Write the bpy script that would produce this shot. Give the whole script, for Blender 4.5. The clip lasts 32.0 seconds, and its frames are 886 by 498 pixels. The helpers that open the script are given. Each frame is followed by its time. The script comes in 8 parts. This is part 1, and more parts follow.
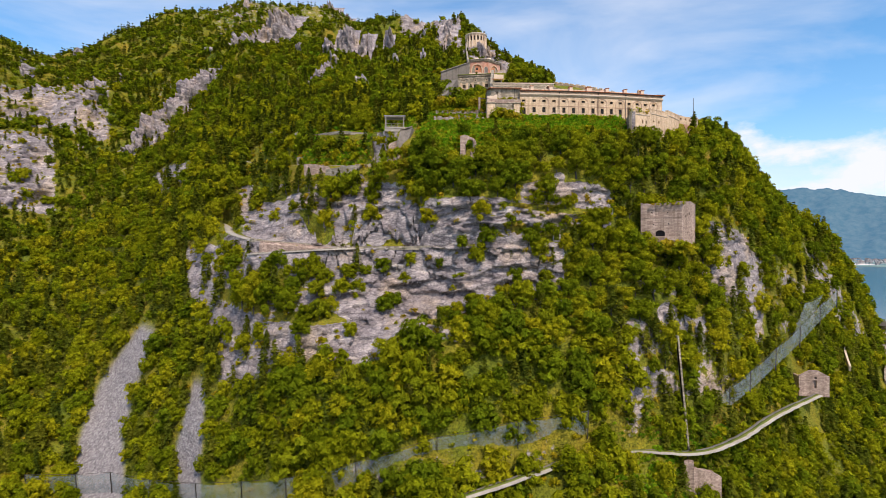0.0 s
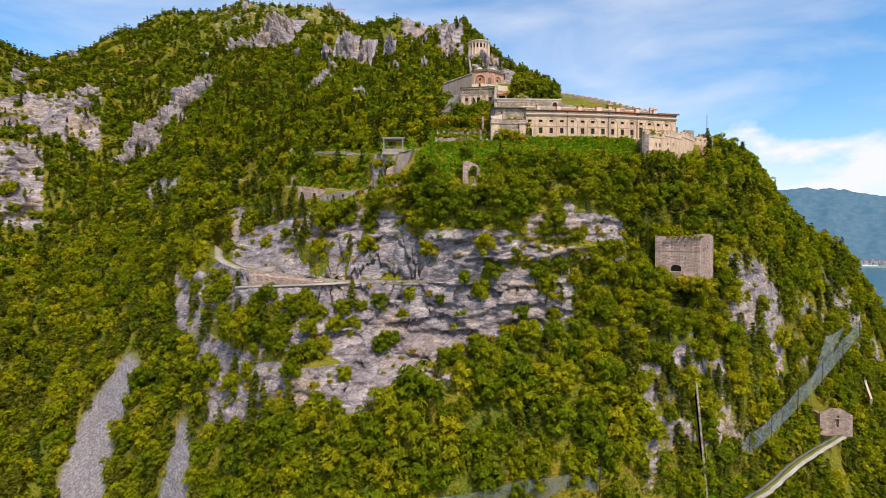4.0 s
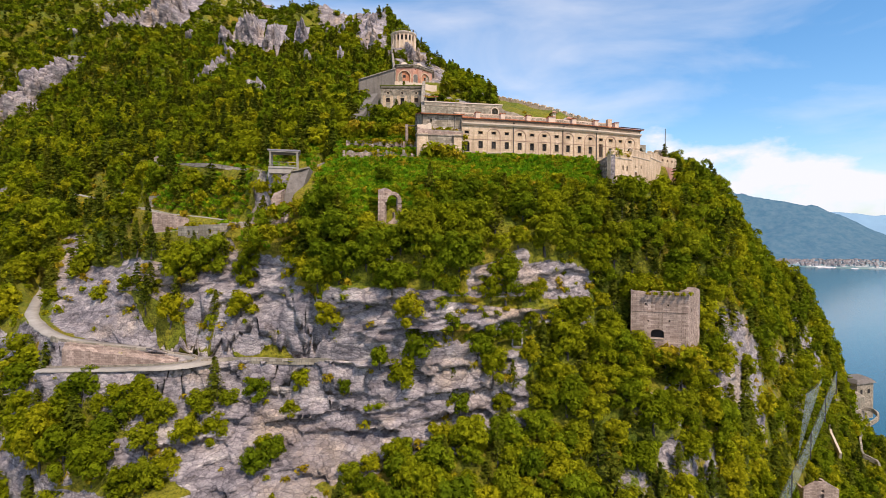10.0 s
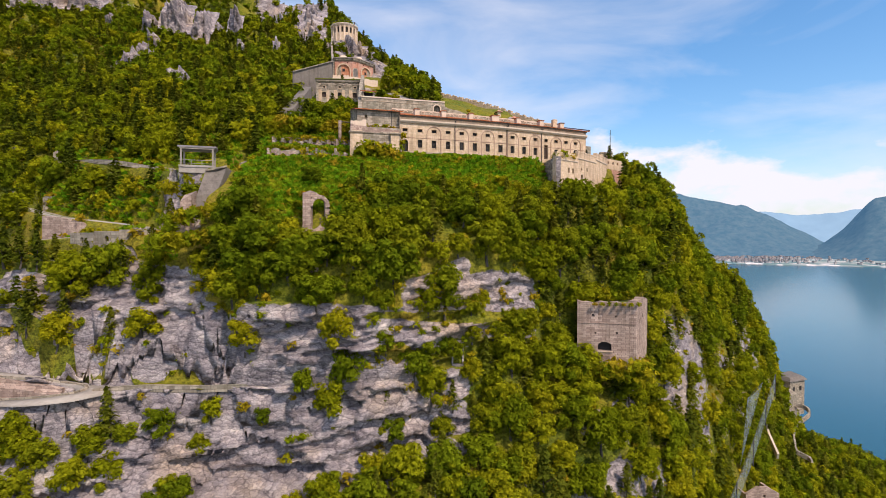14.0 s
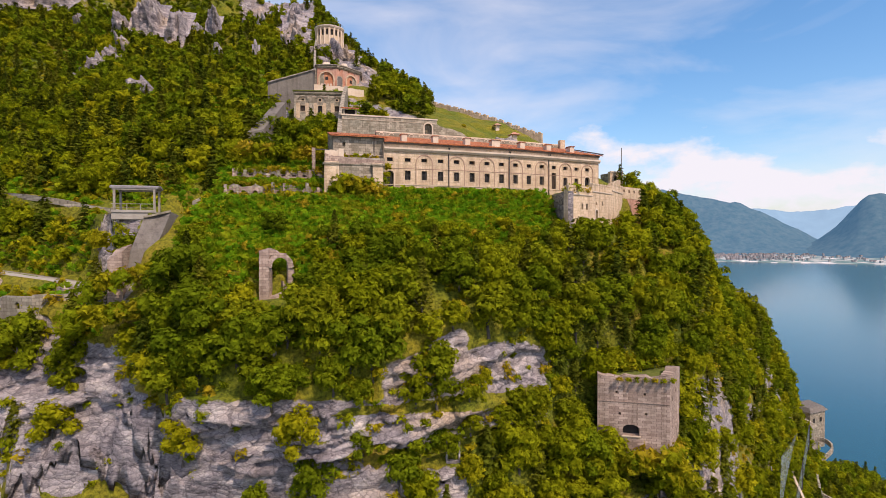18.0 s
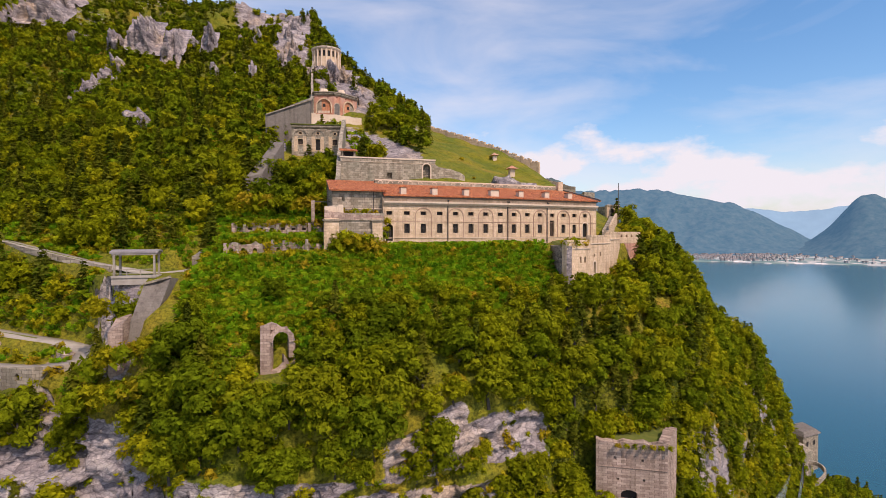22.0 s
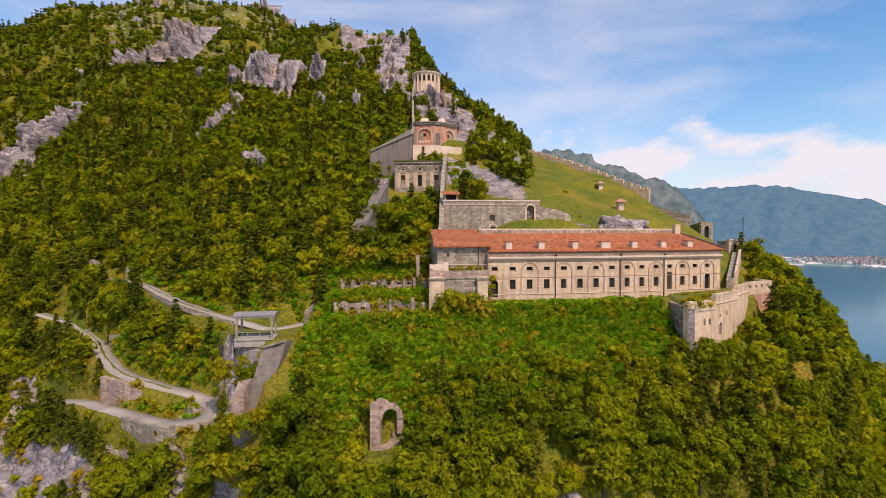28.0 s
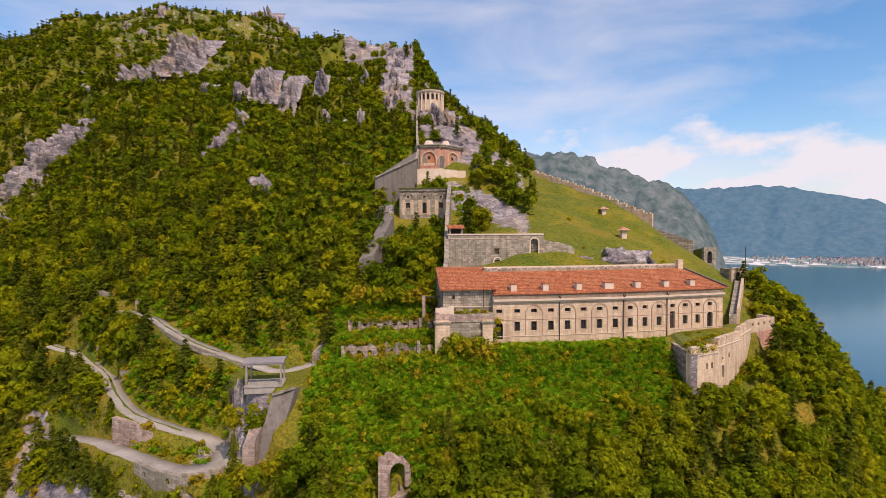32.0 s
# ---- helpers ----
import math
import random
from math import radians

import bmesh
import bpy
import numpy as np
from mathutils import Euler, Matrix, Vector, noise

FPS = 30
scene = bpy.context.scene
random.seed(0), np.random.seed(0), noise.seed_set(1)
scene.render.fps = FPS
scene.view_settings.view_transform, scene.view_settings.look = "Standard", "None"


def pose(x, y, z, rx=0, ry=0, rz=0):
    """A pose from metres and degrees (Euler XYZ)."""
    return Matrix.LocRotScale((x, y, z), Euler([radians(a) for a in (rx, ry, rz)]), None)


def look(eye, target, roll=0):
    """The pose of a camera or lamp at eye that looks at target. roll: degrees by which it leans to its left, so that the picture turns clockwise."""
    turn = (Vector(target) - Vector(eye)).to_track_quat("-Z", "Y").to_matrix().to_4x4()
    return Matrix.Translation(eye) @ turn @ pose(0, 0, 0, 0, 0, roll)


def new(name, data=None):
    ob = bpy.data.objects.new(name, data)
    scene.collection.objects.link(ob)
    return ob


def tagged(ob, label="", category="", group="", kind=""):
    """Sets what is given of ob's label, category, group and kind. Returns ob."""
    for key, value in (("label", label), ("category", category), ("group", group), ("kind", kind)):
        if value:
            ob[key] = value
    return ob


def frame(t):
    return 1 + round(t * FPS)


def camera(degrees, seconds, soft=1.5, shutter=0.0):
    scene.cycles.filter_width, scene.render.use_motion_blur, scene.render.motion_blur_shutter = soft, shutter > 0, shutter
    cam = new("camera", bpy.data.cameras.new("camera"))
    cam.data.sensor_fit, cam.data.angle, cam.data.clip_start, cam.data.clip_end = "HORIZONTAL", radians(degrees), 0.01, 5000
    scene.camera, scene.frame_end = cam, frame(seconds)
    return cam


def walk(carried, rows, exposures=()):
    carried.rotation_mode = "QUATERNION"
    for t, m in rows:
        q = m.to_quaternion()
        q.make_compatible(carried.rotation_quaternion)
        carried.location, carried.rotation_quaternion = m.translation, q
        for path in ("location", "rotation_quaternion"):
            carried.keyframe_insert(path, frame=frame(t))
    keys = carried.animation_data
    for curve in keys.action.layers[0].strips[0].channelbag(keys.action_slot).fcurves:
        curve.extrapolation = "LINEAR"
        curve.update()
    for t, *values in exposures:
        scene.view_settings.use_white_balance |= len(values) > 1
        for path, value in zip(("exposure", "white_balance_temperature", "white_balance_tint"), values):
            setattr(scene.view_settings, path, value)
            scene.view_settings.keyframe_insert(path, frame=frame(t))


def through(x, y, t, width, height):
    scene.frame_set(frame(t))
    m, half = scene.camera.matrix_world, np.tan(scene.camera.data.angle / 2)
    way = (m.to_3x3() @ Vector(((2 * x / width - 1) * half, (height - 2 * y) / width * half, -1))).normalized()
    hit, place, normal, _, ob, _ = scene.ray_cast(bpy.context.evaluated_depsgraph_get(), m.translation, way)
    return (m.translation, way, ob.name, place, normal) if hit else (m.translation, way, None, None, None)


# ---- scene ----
cam = camera(80.0, 32.0, soft=0.75)
PATH = [
    (0, (-2.43, 7.12, 7.40), (-1.74, 27.11, 7.26), -0.16),
    (0.5, (-2.16, 7.90, 7.70), (-1.51, 27.89, 7.44), -0.26),
    (1, (-2.04, 8.45, 8.33), (-1.41, 28.44, 8.08), -0.27),
    (1.5, (-2.04, 8.89, 9.22), (-1.42, 28.88, 9.01), -0.23),
    (2, (-2.11, 9.39, 10.30), (-1.49, 29.38, 10.10), -0.16),
    (2.5, (-2.19, 10.06, 11.49), (-1.57, 30.05, 11.29), -0.08),
    (3, (-2.24, 11.00, 12.69), (-1.61, 30.99, 12.49), -0.01),
    (3.5, (-2.19, 12.49, 13.83), (-1.55, 32.48, 13.60), 0.03),
    (5.5, (-1.67, 21.48, 17.78), (-1.08, 41.47, 17.55), 0.07),
    (6, (-1.51, 24.10, 18.81), (-0.95, 44.09, 18.55), 0.08),
    (6.5, (-1.33, 26.92, 19.88), (-0.75, 46.91, 19.60), 0.09),
    (7, (-1.14, 29.81, 20.90), (-0.55, 49.80, 20.61), 0.12),
    (7.5, (-0.92, 32.74, 21.82), (-0.34, 52.73, 21.54), 0.17),
    (8, (-0.62, 35.66, 22.59), (-0.06, 55.65, 22.33), 0.23),
    (8.5, (-0.19, 38.46, 23.19), (0.31, 58.46, 22.94), 0.28),
    (9, (0.35, 41.00, 23.61), (1.68, 60.95, 23.34), 0.28),
    (9.5, (0.99, 43.05, 23.88), (4.03, 62.82, 23.59), 0.24),
    (10, (1.68, 44.47, 24.04), (5.08, 64.18, 23.73), 0.16),
    (10.5, (2.33, 45.29, 24.15), (7.28, 64.66, 23.84), 0.09),
    (11, (2.84, 45.72, 24.23), (7.91, 65.06, 23.93), 0.05),
    (11.5, (3.20, 46.05, 24.30), (8.29, 65.39, 23.98), 0.06),
    (12, (3.46, 46.51, 24.38), (8.59, 65.83, 24.05), 0.11),
    (12.5, (3.71, 47.21, 24.48), (8.88, 66.52, 24.15), 0.17),
    (13, (4.03, 48.19, 24.67), (9.30, 67.48, 24.33), 0.20),
    (13.5, (4.48, 49.44, 24.98), (9.72, 68.73, 24.60), 0.15),
    (14, (5.02, 50.91, 25.45), (10.29, 70.20, 25.08), 0.05),
    (14.5, (5.60, 52.72, 26.17), (10.91, 72.00, 25.79), -0.05),
    (16.5, (8.22, 61.58, 30.06), (13.63, 80.83, 29.64), -0.16),
    (17, (8.66, 63.01, 31.10), (14.09, 82.25, 30.67), -0.17),
    (17.5, (8.91, 63.83, 32.17), (14.37, 83.06, 31.71), -0.16),
    (18, (9.08, 64.33, 33.23), (14.55, 83.57, 32.74), -0.15),
    (18.5, (9.16, 64.60, 34.29), (14.65, 83.83, 33.78), -0.15),
    (19, (9.18, 64.72, 35.34), (14.64, 83.95, 34.80), -0.14),
    (19.5, (9.15, 64.76, 36.37), (14.65, 83.98, 35.83), -0.13),
    (20, (9.08, 64.76, 37.39), (14.61, 83.97, 36.85), -0.12),
    (20.5, (8.98, 64.71, 38.41), (14.54, 83.92, 37.86), -0.10),
    (21, (8.85, 64.63, 39.45), (14.44, 83.82, 38.90), -0.09),
    (21.5, (8.68, 64.51, 40.52), (14.30, 83.70, 39.95), -0.08),
    (22, (8.50, 64.39, 41.59), (14.14, 83.57, 41.03), -0.06),
    (22.5, (8.32, 64.31, 42.64), (13.98, 83.48, 42.09), -0.05),
    (23, (8.19, 64.33, 43.67), (13.89, 83.49, 43.12), -0.05),
    (23.5, (8.13, 64.46, 44.67), (13.83, 83.62, 44.09), -0.05),
    (24, (8.07, 64.65, 45.65), (13.81, 83.81, 45.11), -0.06),
    (24.5, (7.95, 64.84, 46.54), (13.52, 84.04, 45.97), -0.06),
    (26.5, (7.74, 66.21, 49.10), (11.77, 85.79, 48.57), -0.01),
    (27, (7.56, 66.64, 49.41), (9.93, 86.49, 48.87), -0.04),
    (27.5, (7.41, 66.90, 49.68), (9.60, 86.77, 49.12), -0.09),
    (28, (7.31, 67.00, 50.07), (9.48, 86.87, 49.48), -0.12),
    (28.5, (7.22, 66.99, 50.59), (9.36, 86.87, 50.02), -0.12),
    (29, (7.13, 66.92, 51.23), (9.27, 86.80, 50.69), -0.11),
    (29.5, (7.05, 66.80, 51.99), (9.18, 86.68, 51.45), -0.10),
    (30, (6.99, 66.67, 52.83), (9.10, 86.55, 52.30), -0.09),
    (30.5, (6.94, 66.53, 53.72), (9.05, 86.42, 53.17), -0.08),
    (31, (6.90, 66.39, 54.64), (8.99, 86.28, 54.09), -0.10),
    (31.5, (6.87, 66.24, 55.56), (8.96, 86.13, 55.00), -0.14),
    (32, (6.84, 66.09, 56.48), (8.90, 85.97, 55.89), -0.22),
]
walk(cam, [(t, look(eye, target, roll)) for t, eye, target, roll in PATH],
     [(0, 0.05, 6450, 14), (8, 0.05, 6500, 15), (14, 0.01, 6600, 18), (20, -0.1, 6780, 22), (24, -0.15, 6850, 24), (27, -0.14, 6750, 22.5), (32, -0.17, 6800, 23.5)])

# ---------------------------------------------------------------- world, sun
SUN_AZ, SUN_EL = 158.0, 50.0          # degrees clockwise from +y, and above the horizon
world = bpy.data.worlds.new("world")
scene.world = world
world.use_nodes = True
wn, wl = world.node_tree.nodes, world.node_tree.links
wn.clear()


def wnode(kind, **values):
    n = wn.new(kind)
    for key, value in values.items():
        n.inputs[key].default_value = value
    return n


sky = wn.new("ShaderNodeTexSky")
sky.sky_type, sky.sun_disc = "NISHITA", False
sky.sun_elevation, sky.sun_rotation = radians(SUN_EL), radians(SUN_AZ)
sky.air_density, sky.dust_density, sky.ozone_density = 1.0, 1.2, 2.0
coord = wn.new("ShaderNodeTexCoord")
stretch = wnode("ShaderNodeMapping", Scale=(1.0, 1.0, 3.2), Rotation=(0.12, 0.25, 0.3))
wl.new(coord.outputs["Generated"], stretch.inputs["Vector"])
veil = wnode("ShaderNodeTexNoise", Scale=2.3, Detail=7.0, Roughness=0.52, Distortion=0.5)
wl.new(stretch.outputs["Vector"], veil.inputs["Vector"])
veil_ramp = wn.new("ShaderNodeValToRGB")
veil_ramp.color_ramp.elements[0].position, veil_ramp.color_ramp.elements[1].position = 0.38, 0.68
wl.new(veil.outputs["Fac"], veil_ramp.inputs["Fac"])
puff = wnode("ShaderNodeTexNoise", Scale=7.5, Detail=9.0, Roughness=0.55)
flat = wnode("ShaderNodeMapping", Scale=(1.0, 1.0, 2.0), Location=(0.37, 0.1, 0.0))
wl.new(coord.outputs["Generated"], flat.inputs["Vector"])
wl.new(flat.outputs["Vector"], puff.inputs["Vector"])
split = wn.new("ShaderNodeSeparateXYZ")
wl.new(coord.outputs["Generated"], split.inputs["Vector"])
low = wn.new("ShaderNodeMapRange")          # cumulus bank low over the horizon
for k, v in zip(("From Min", "From Max", "To Min", "To Max"), (0.08, 0.27, 0.16, -0.22)):
    low.inputs[k].default_value = v
wl.new(split.outputs["Z"], low.inputs["Value"])
bank = wn.new("ShaderNodeMath")
bank.operation = "ADD"
wl.new(puff.outputs["Fac"], bank.inputs[0])
wl.new(low.outputs["Result"], bank.inputs[1])
bank_ramp = wn.new("ShaderNodeValToRGB")
bank_ramp.color_ramp.elements[0].position, bank_ramp.color_ramp.elements[1].position = 0.50, 0.66
wl.new(bank.outputs["Value"], bank_ramp.inputs["Fac"])
veil_amount = wn.new("ShaderNodeMath")
veil_amount.operation = "MULTIPLY"
veil_amount.inputs[1].default_value = 0.62
wl.new(veil_ramp.outputs["Color"], veil_amount.inputs[0])
cover = wn.new("ShaderNodeMath")
cover.operation = "MAXIMUM"
wl.new(veil_amount.outputs["Value"], cover.inputs[0])
wl.new(bank_ramp.outputs["Color"], cover.inputs[1])
clouded = wn.new("ShaderNodeMix")
clouded.data_type = "RGBA"
clouded.inputs["B"].default_value = (6.7, 6.95, 7.35, 1)
wl.new(cover.outputs["Value"], clouded.inputs["Factor"])
rich = wn.new("ShaderNodeHueSaturation")
rich.inputs["Saturation"].default_value, rich.inputs["Value"].default_value, rich.inputs["Hue"].default_value = 1.3, 1.5, 0.494
wl.new(sky.outputs["Color"], rich.inputs["Color"])
wl.new(rich.outputs["Color"], clouded.inputs["A"])
back = wnode("ShaderNodeBackground", Strength=0.135)
wl.new(clouded.outputs["Result"], back.inputs["Color"])
wout = wn.new("ShaderNodeOutputWorld")
wl.new(back.outputs["Background"], wout.inputs["Surface"])

sun = new("sun", bpy.data.lights.new("sun", "SUN"))
sun.data.energy, sun.data.angle, sun.data.color = 3.9, radians(1.0), (1.0, 0.89, 0.72)
sa, se = radians(SUN_AZ), radians(SUN_EL)
sun.matrix_world = look((300 * math.sin(sa) * math.cos(se), 300 * math.cos(sa) * math.cos(se), 300 * math.sin(se)), (0, 0, 0))

# ---------------------------------------------------------------- materials
def material(name, rough=0.9, metal=0.0):
    m = bpy.data.materials.new(name)
    m.use_nodes = True
    n = m.node_tree.nodes["Principled BSDF"]
    n.inputs["Roughness"].default_value, n.inputs["Metallic"].default_value = rough, metal
    n.inputs["Specular IOR Level"].default_value = 0.25
    return m, m.node_tree.nodes, m.node_tree.links, n


def noise_node(nodes, links, scale, detail=6.0, rough=0.6, vec=None, distort=0.0):
    t = nodes.new("ShaderNodeTexNoise")
    t.inputs["Scale"].default_value, t.inputs["Detail"].default_value = scale, detail
    t.inputs["Roughness"].default_value, t.inputs["Distortion"].default_value = rough, distort
    if vec:
        links.new(vec, t.inputs["Vector"])
    return t


def ramp(nodes, links, fac, stops):
    r = nodes.new("ShaderNodeValToRGB")
    e = r.color_ramp.elements
    while len(e) < len(stops):
        e.new(0.5)
    for one, (pos, col) in zip(e, stops):
        one.position, one.color = pos, (*col, 1) if len(col) == 3 else col
    links.new(fac, r.inputs["Fac"])
    return r


def mix(nodes, links, fac, a, b, mode="MIX"):
    x = nodes.new("ShaderNodeMix")
    x.data_type, x.blend_type = "RGBA", mode
    for sock, val in (("Factor", fac), ("A", a), ("B", b)):
        if isinstance(val, (int, float)):
            x.inputs[sock].default_value = val
        elif isinstance(val, tuple):
            x.inputs[sock].default_value = (*val, 1)
        else:
            links.new(val, x.inputs[sock])
    return x.outputs["Result"]


def world_vec(nodes, links, scale=(1, 1, 1), rot=(0, 0, 0)):
    g = nodes.new("ShaderNodeNewGeometry")
    m = nodes.new("ShaderNodeMapping")
    m.inputs["Scale"].default_value, m.inputs["Rotation"].default_value = scale, rot
    links.new(g.outputs["Position"], m.inputs["Vector"])
    return m.outputs["Vector"]


def bump(nodes, links, height, bsdf, strength=0.5, dist=0.1, below=None):
    b = nodes.new("ShaderNodeBump")
    b.inputs["Strength"].default_value, b.inputs["Distance"].default_value = strength, dist
    links.new(height, b.inputs["Height"])
    if below:
        links.new(below.outputs["Normal"], b.inputs["Normal"])
    links.new(b.outputs["Normal"], bsdf.inputs["Normal"])
    return b


def rock_colour(nodes, links):
    """Grey limestone: beds, a net of joints, dark water streaks, pale scars and ochre stains: colour and height."""
    bent = noise_node(nodes, links, 0.5, 4, 0.6, world_vec(nodes, links))
    beds = noise_node(nodes, links, 1.0, 8, 0.66, world_vec(nodes, links, (0.12, 0.12, 0.6), (0.12, 0.06, 0)), 0.7)
    streaks = noise_node(nodes, links, 1.0, 6, 0.6, world_vec(nodes, links, (0.5, 0.5, 0.06)))
    large = noise_node(nodes, links, 0.06, 5, 0.6, world_vec(nodes, links))
    fine = noise_node(nodes, links, 2.2, 8, 0.72, world_vec(nodes, links))
    c = ramp(nodes, links, beds.outputs["Fac"], [(0.30, (0.20, 0.168, 0.168)), (0.44, (0.29, 0.25, 0.25)), (0.56, (0.365, 0.32, 0.315)), (0.70, (0.51, 0.45, 0.40))]).outputs["Color"]
    dark = ramp(nodes, links, streaks.outputs["Fac"], [(0.36, (0.42, 0.41, 0.46)), (0.50, (1, 1, 1)), (0.66, (1.18, 1.14, 1.08))]).outputs["Color"]
    c = mix(nodes, links, 0.5, c, dark, "MULTIPLY")
    ochre = ramp(nodes, links, large.outputs["Fac"], [(0.52, (0, 0, 0)), (0.66, (1, 1, 1))]).outputs["Color"]
    c = mix(nodes, links, ochre, c, mix(nodes, links, 0.45, c, (0.55, 0.39, 0.22)))
    height = None
    for k, (scale, wide, depth) in enumerate((((0.24, 0.24, 0.62), 0.04, 0.6), ((0.75, 0.75, 1.7), 0.06, 0.55), ((2.0, 2.0, 3.2), 0.09, 0.4))):
        vec = mix(nodes, links, 0.6, world_vec(nodes, links, scale, (0.15 + 0.1 * k, 0.12, 0.4 * k)), bent.outputs["Color"], "ADD")
        net, cell = nodes.new("ShaderNodeTexVoronoi"), nodes.new("ShaderNodeTexVoronoi")
        net.feature = "DISTANCE_TO_EDGE"
        for t in (net, cell):
            t.inputs["Scale"].default_value = 1.0
            links.new(vec, t.inputs["Vector"])
        tone = ramp(nodes, links, cell.outputs["Color"], [(0.1, (0.72, 0.71, 0.73)), (0.5, (1, 1, 1)), (0.9, (1.24, 1.22, 1.19))]).outputs["Color"]
        c = mix(nodes, links, 0.85, c, tone, "MULTIPLY")
        edge = ramp(nodes, links, net.outputs["Distance"], [(0.0, (0.26, 0.25, 0.28)), (wide, (1, 1, 1))]).outputs["Color"]
        c = mix(nodes, links, depth, c, edge, "MULTIPLY")
        h = nodes.new("ShaderNodeMath")
        h.operation = "MULTIPLY_ADD"
        links.new(cell.outputs["Distance"], h.inputs[0])
        h.inputs[1].default_value = (-1.6, -0.8, -0.4)[k]
        links.new(height or fine.outputs["Fac"], h.inputs[2])
        height = h.outputs["Value"]
    moss = ramp(nodes, links, fine.outputs["Fac"], [(0.60, (0, 0, 0)), (0.72, (0.55, 0.55, 0.55))]).outputs["Color"]
    c = mix(nodes, links, moss, c, (0.17, 0.15, 0.07))
    return c, height


def rock_material():
    m, n, l, b = material("limestone", 0.95)
    c, h = rock_colour(n, l)
    l.new(c, b.inputs["Base Color"])
    bump(n, l, h, b, 0.6, 0.35)
    return m


def ground_material():
    """Rock and turf by the mask "rock"; bare scree by "scree"."""
    m, n, l, b = material("hillside_ground", 0.95)
    c, h = rock_colour(n, l)
    patch = noise_node(n, l, 0.09, 6, 0.65, world_vec(n, l))
    tufts = noise_node(n, l, 2.4, 7, 0.75, world_vec(n, l))
    g = ramp(n, l, patch.outputs["Fac"], [(0.3, (0.09, 0.125, 0.008)), (0.46, (0.15, 0.155, 0.010)), (0.6, (0.235, 0.19, 0.014)), (0.75, (0.27, 0.155, 0.022))]).outputs["Color"]
    dark = ramp(n, l, tufts.outputs["Fac"], [(0.36, (0.22, 0.26, 0.2)), (0.58, (1.2, 1.2, 1.1))]).outputs["Color"]
    g = mix(n, l, 0.9, g, dark, "MULTIPLY")
    at = n.new("ShaderNodeAttribute")
    at.attribute_name = "rock"
    edge = noise_node(n, l, 0.55, 6, 0.65, world_vec(n, l))
    add = n.new("ShaderNodeMath")
    add.operation = "ADD"
    l.new(at.outputs["Fac"], add.inputs[0])
    l.new(edge.outputs["Fac"], add.inputs[1])
    fac = ramp(n, l, add.outputs["Value"], [(0.93, (0, 0, 0)), (1.07, (1, 1, 1))]).outputs["Color"]
    c = mix(n, l, fac, g, c)
    sc = n.new("ShaderNodeAttribute")
    sc.attribute_name = "scree"
    peb = n.new("ShaderNodeTexVoronoi")
    peb.inputs["Scale"].default_value = 2.6
    l.new(world_vec(n, l), peb.inputs["Vector"])
    stones = ramp(n, l, peb.outputs["Color"], [(0.1, (0.15, 0.13, 0.135)), (0.5, (0.23, 0.205, 0.205)), (0.9, (0.33, 0.30, 0.29))]).outputs["Color"]
    c = mix(n, l, sc.outputs["Fac"], c, stones)
    l.new(c, b.inputs["Base Color"])
    hh = n.new("ShaderNodeMath")
    hh.operation = "MULTIPLY_ADD"
    l.new(tufts.outputs["Fac"], hh.inputs[0])
    hh.inputs[1].default_value = 0.8
    l.new(h, hh.inputs[2])
    bump(n, l, hh.outputs["Value"], b, 0.6, 0.35)
    return m


def water_material():
    m, n, l, b = material("lake_water", 0.15)
    b.inputs["Base Color"].default_value = (0.011, 0.08, 0.108, 1)
    b.inputs["Specular IOR Level"].default_value = 0.5
    w = noise_node(n, l, 0.25, 4, 0.6, world_vec(n, l, (1, 1, 1)))
    bump(n, l, w.outputs["Fac"], b, 0.05, 0.3)
    return m


ROCK, GROUND, WATER = rock_material(), ground_material(), water_material()


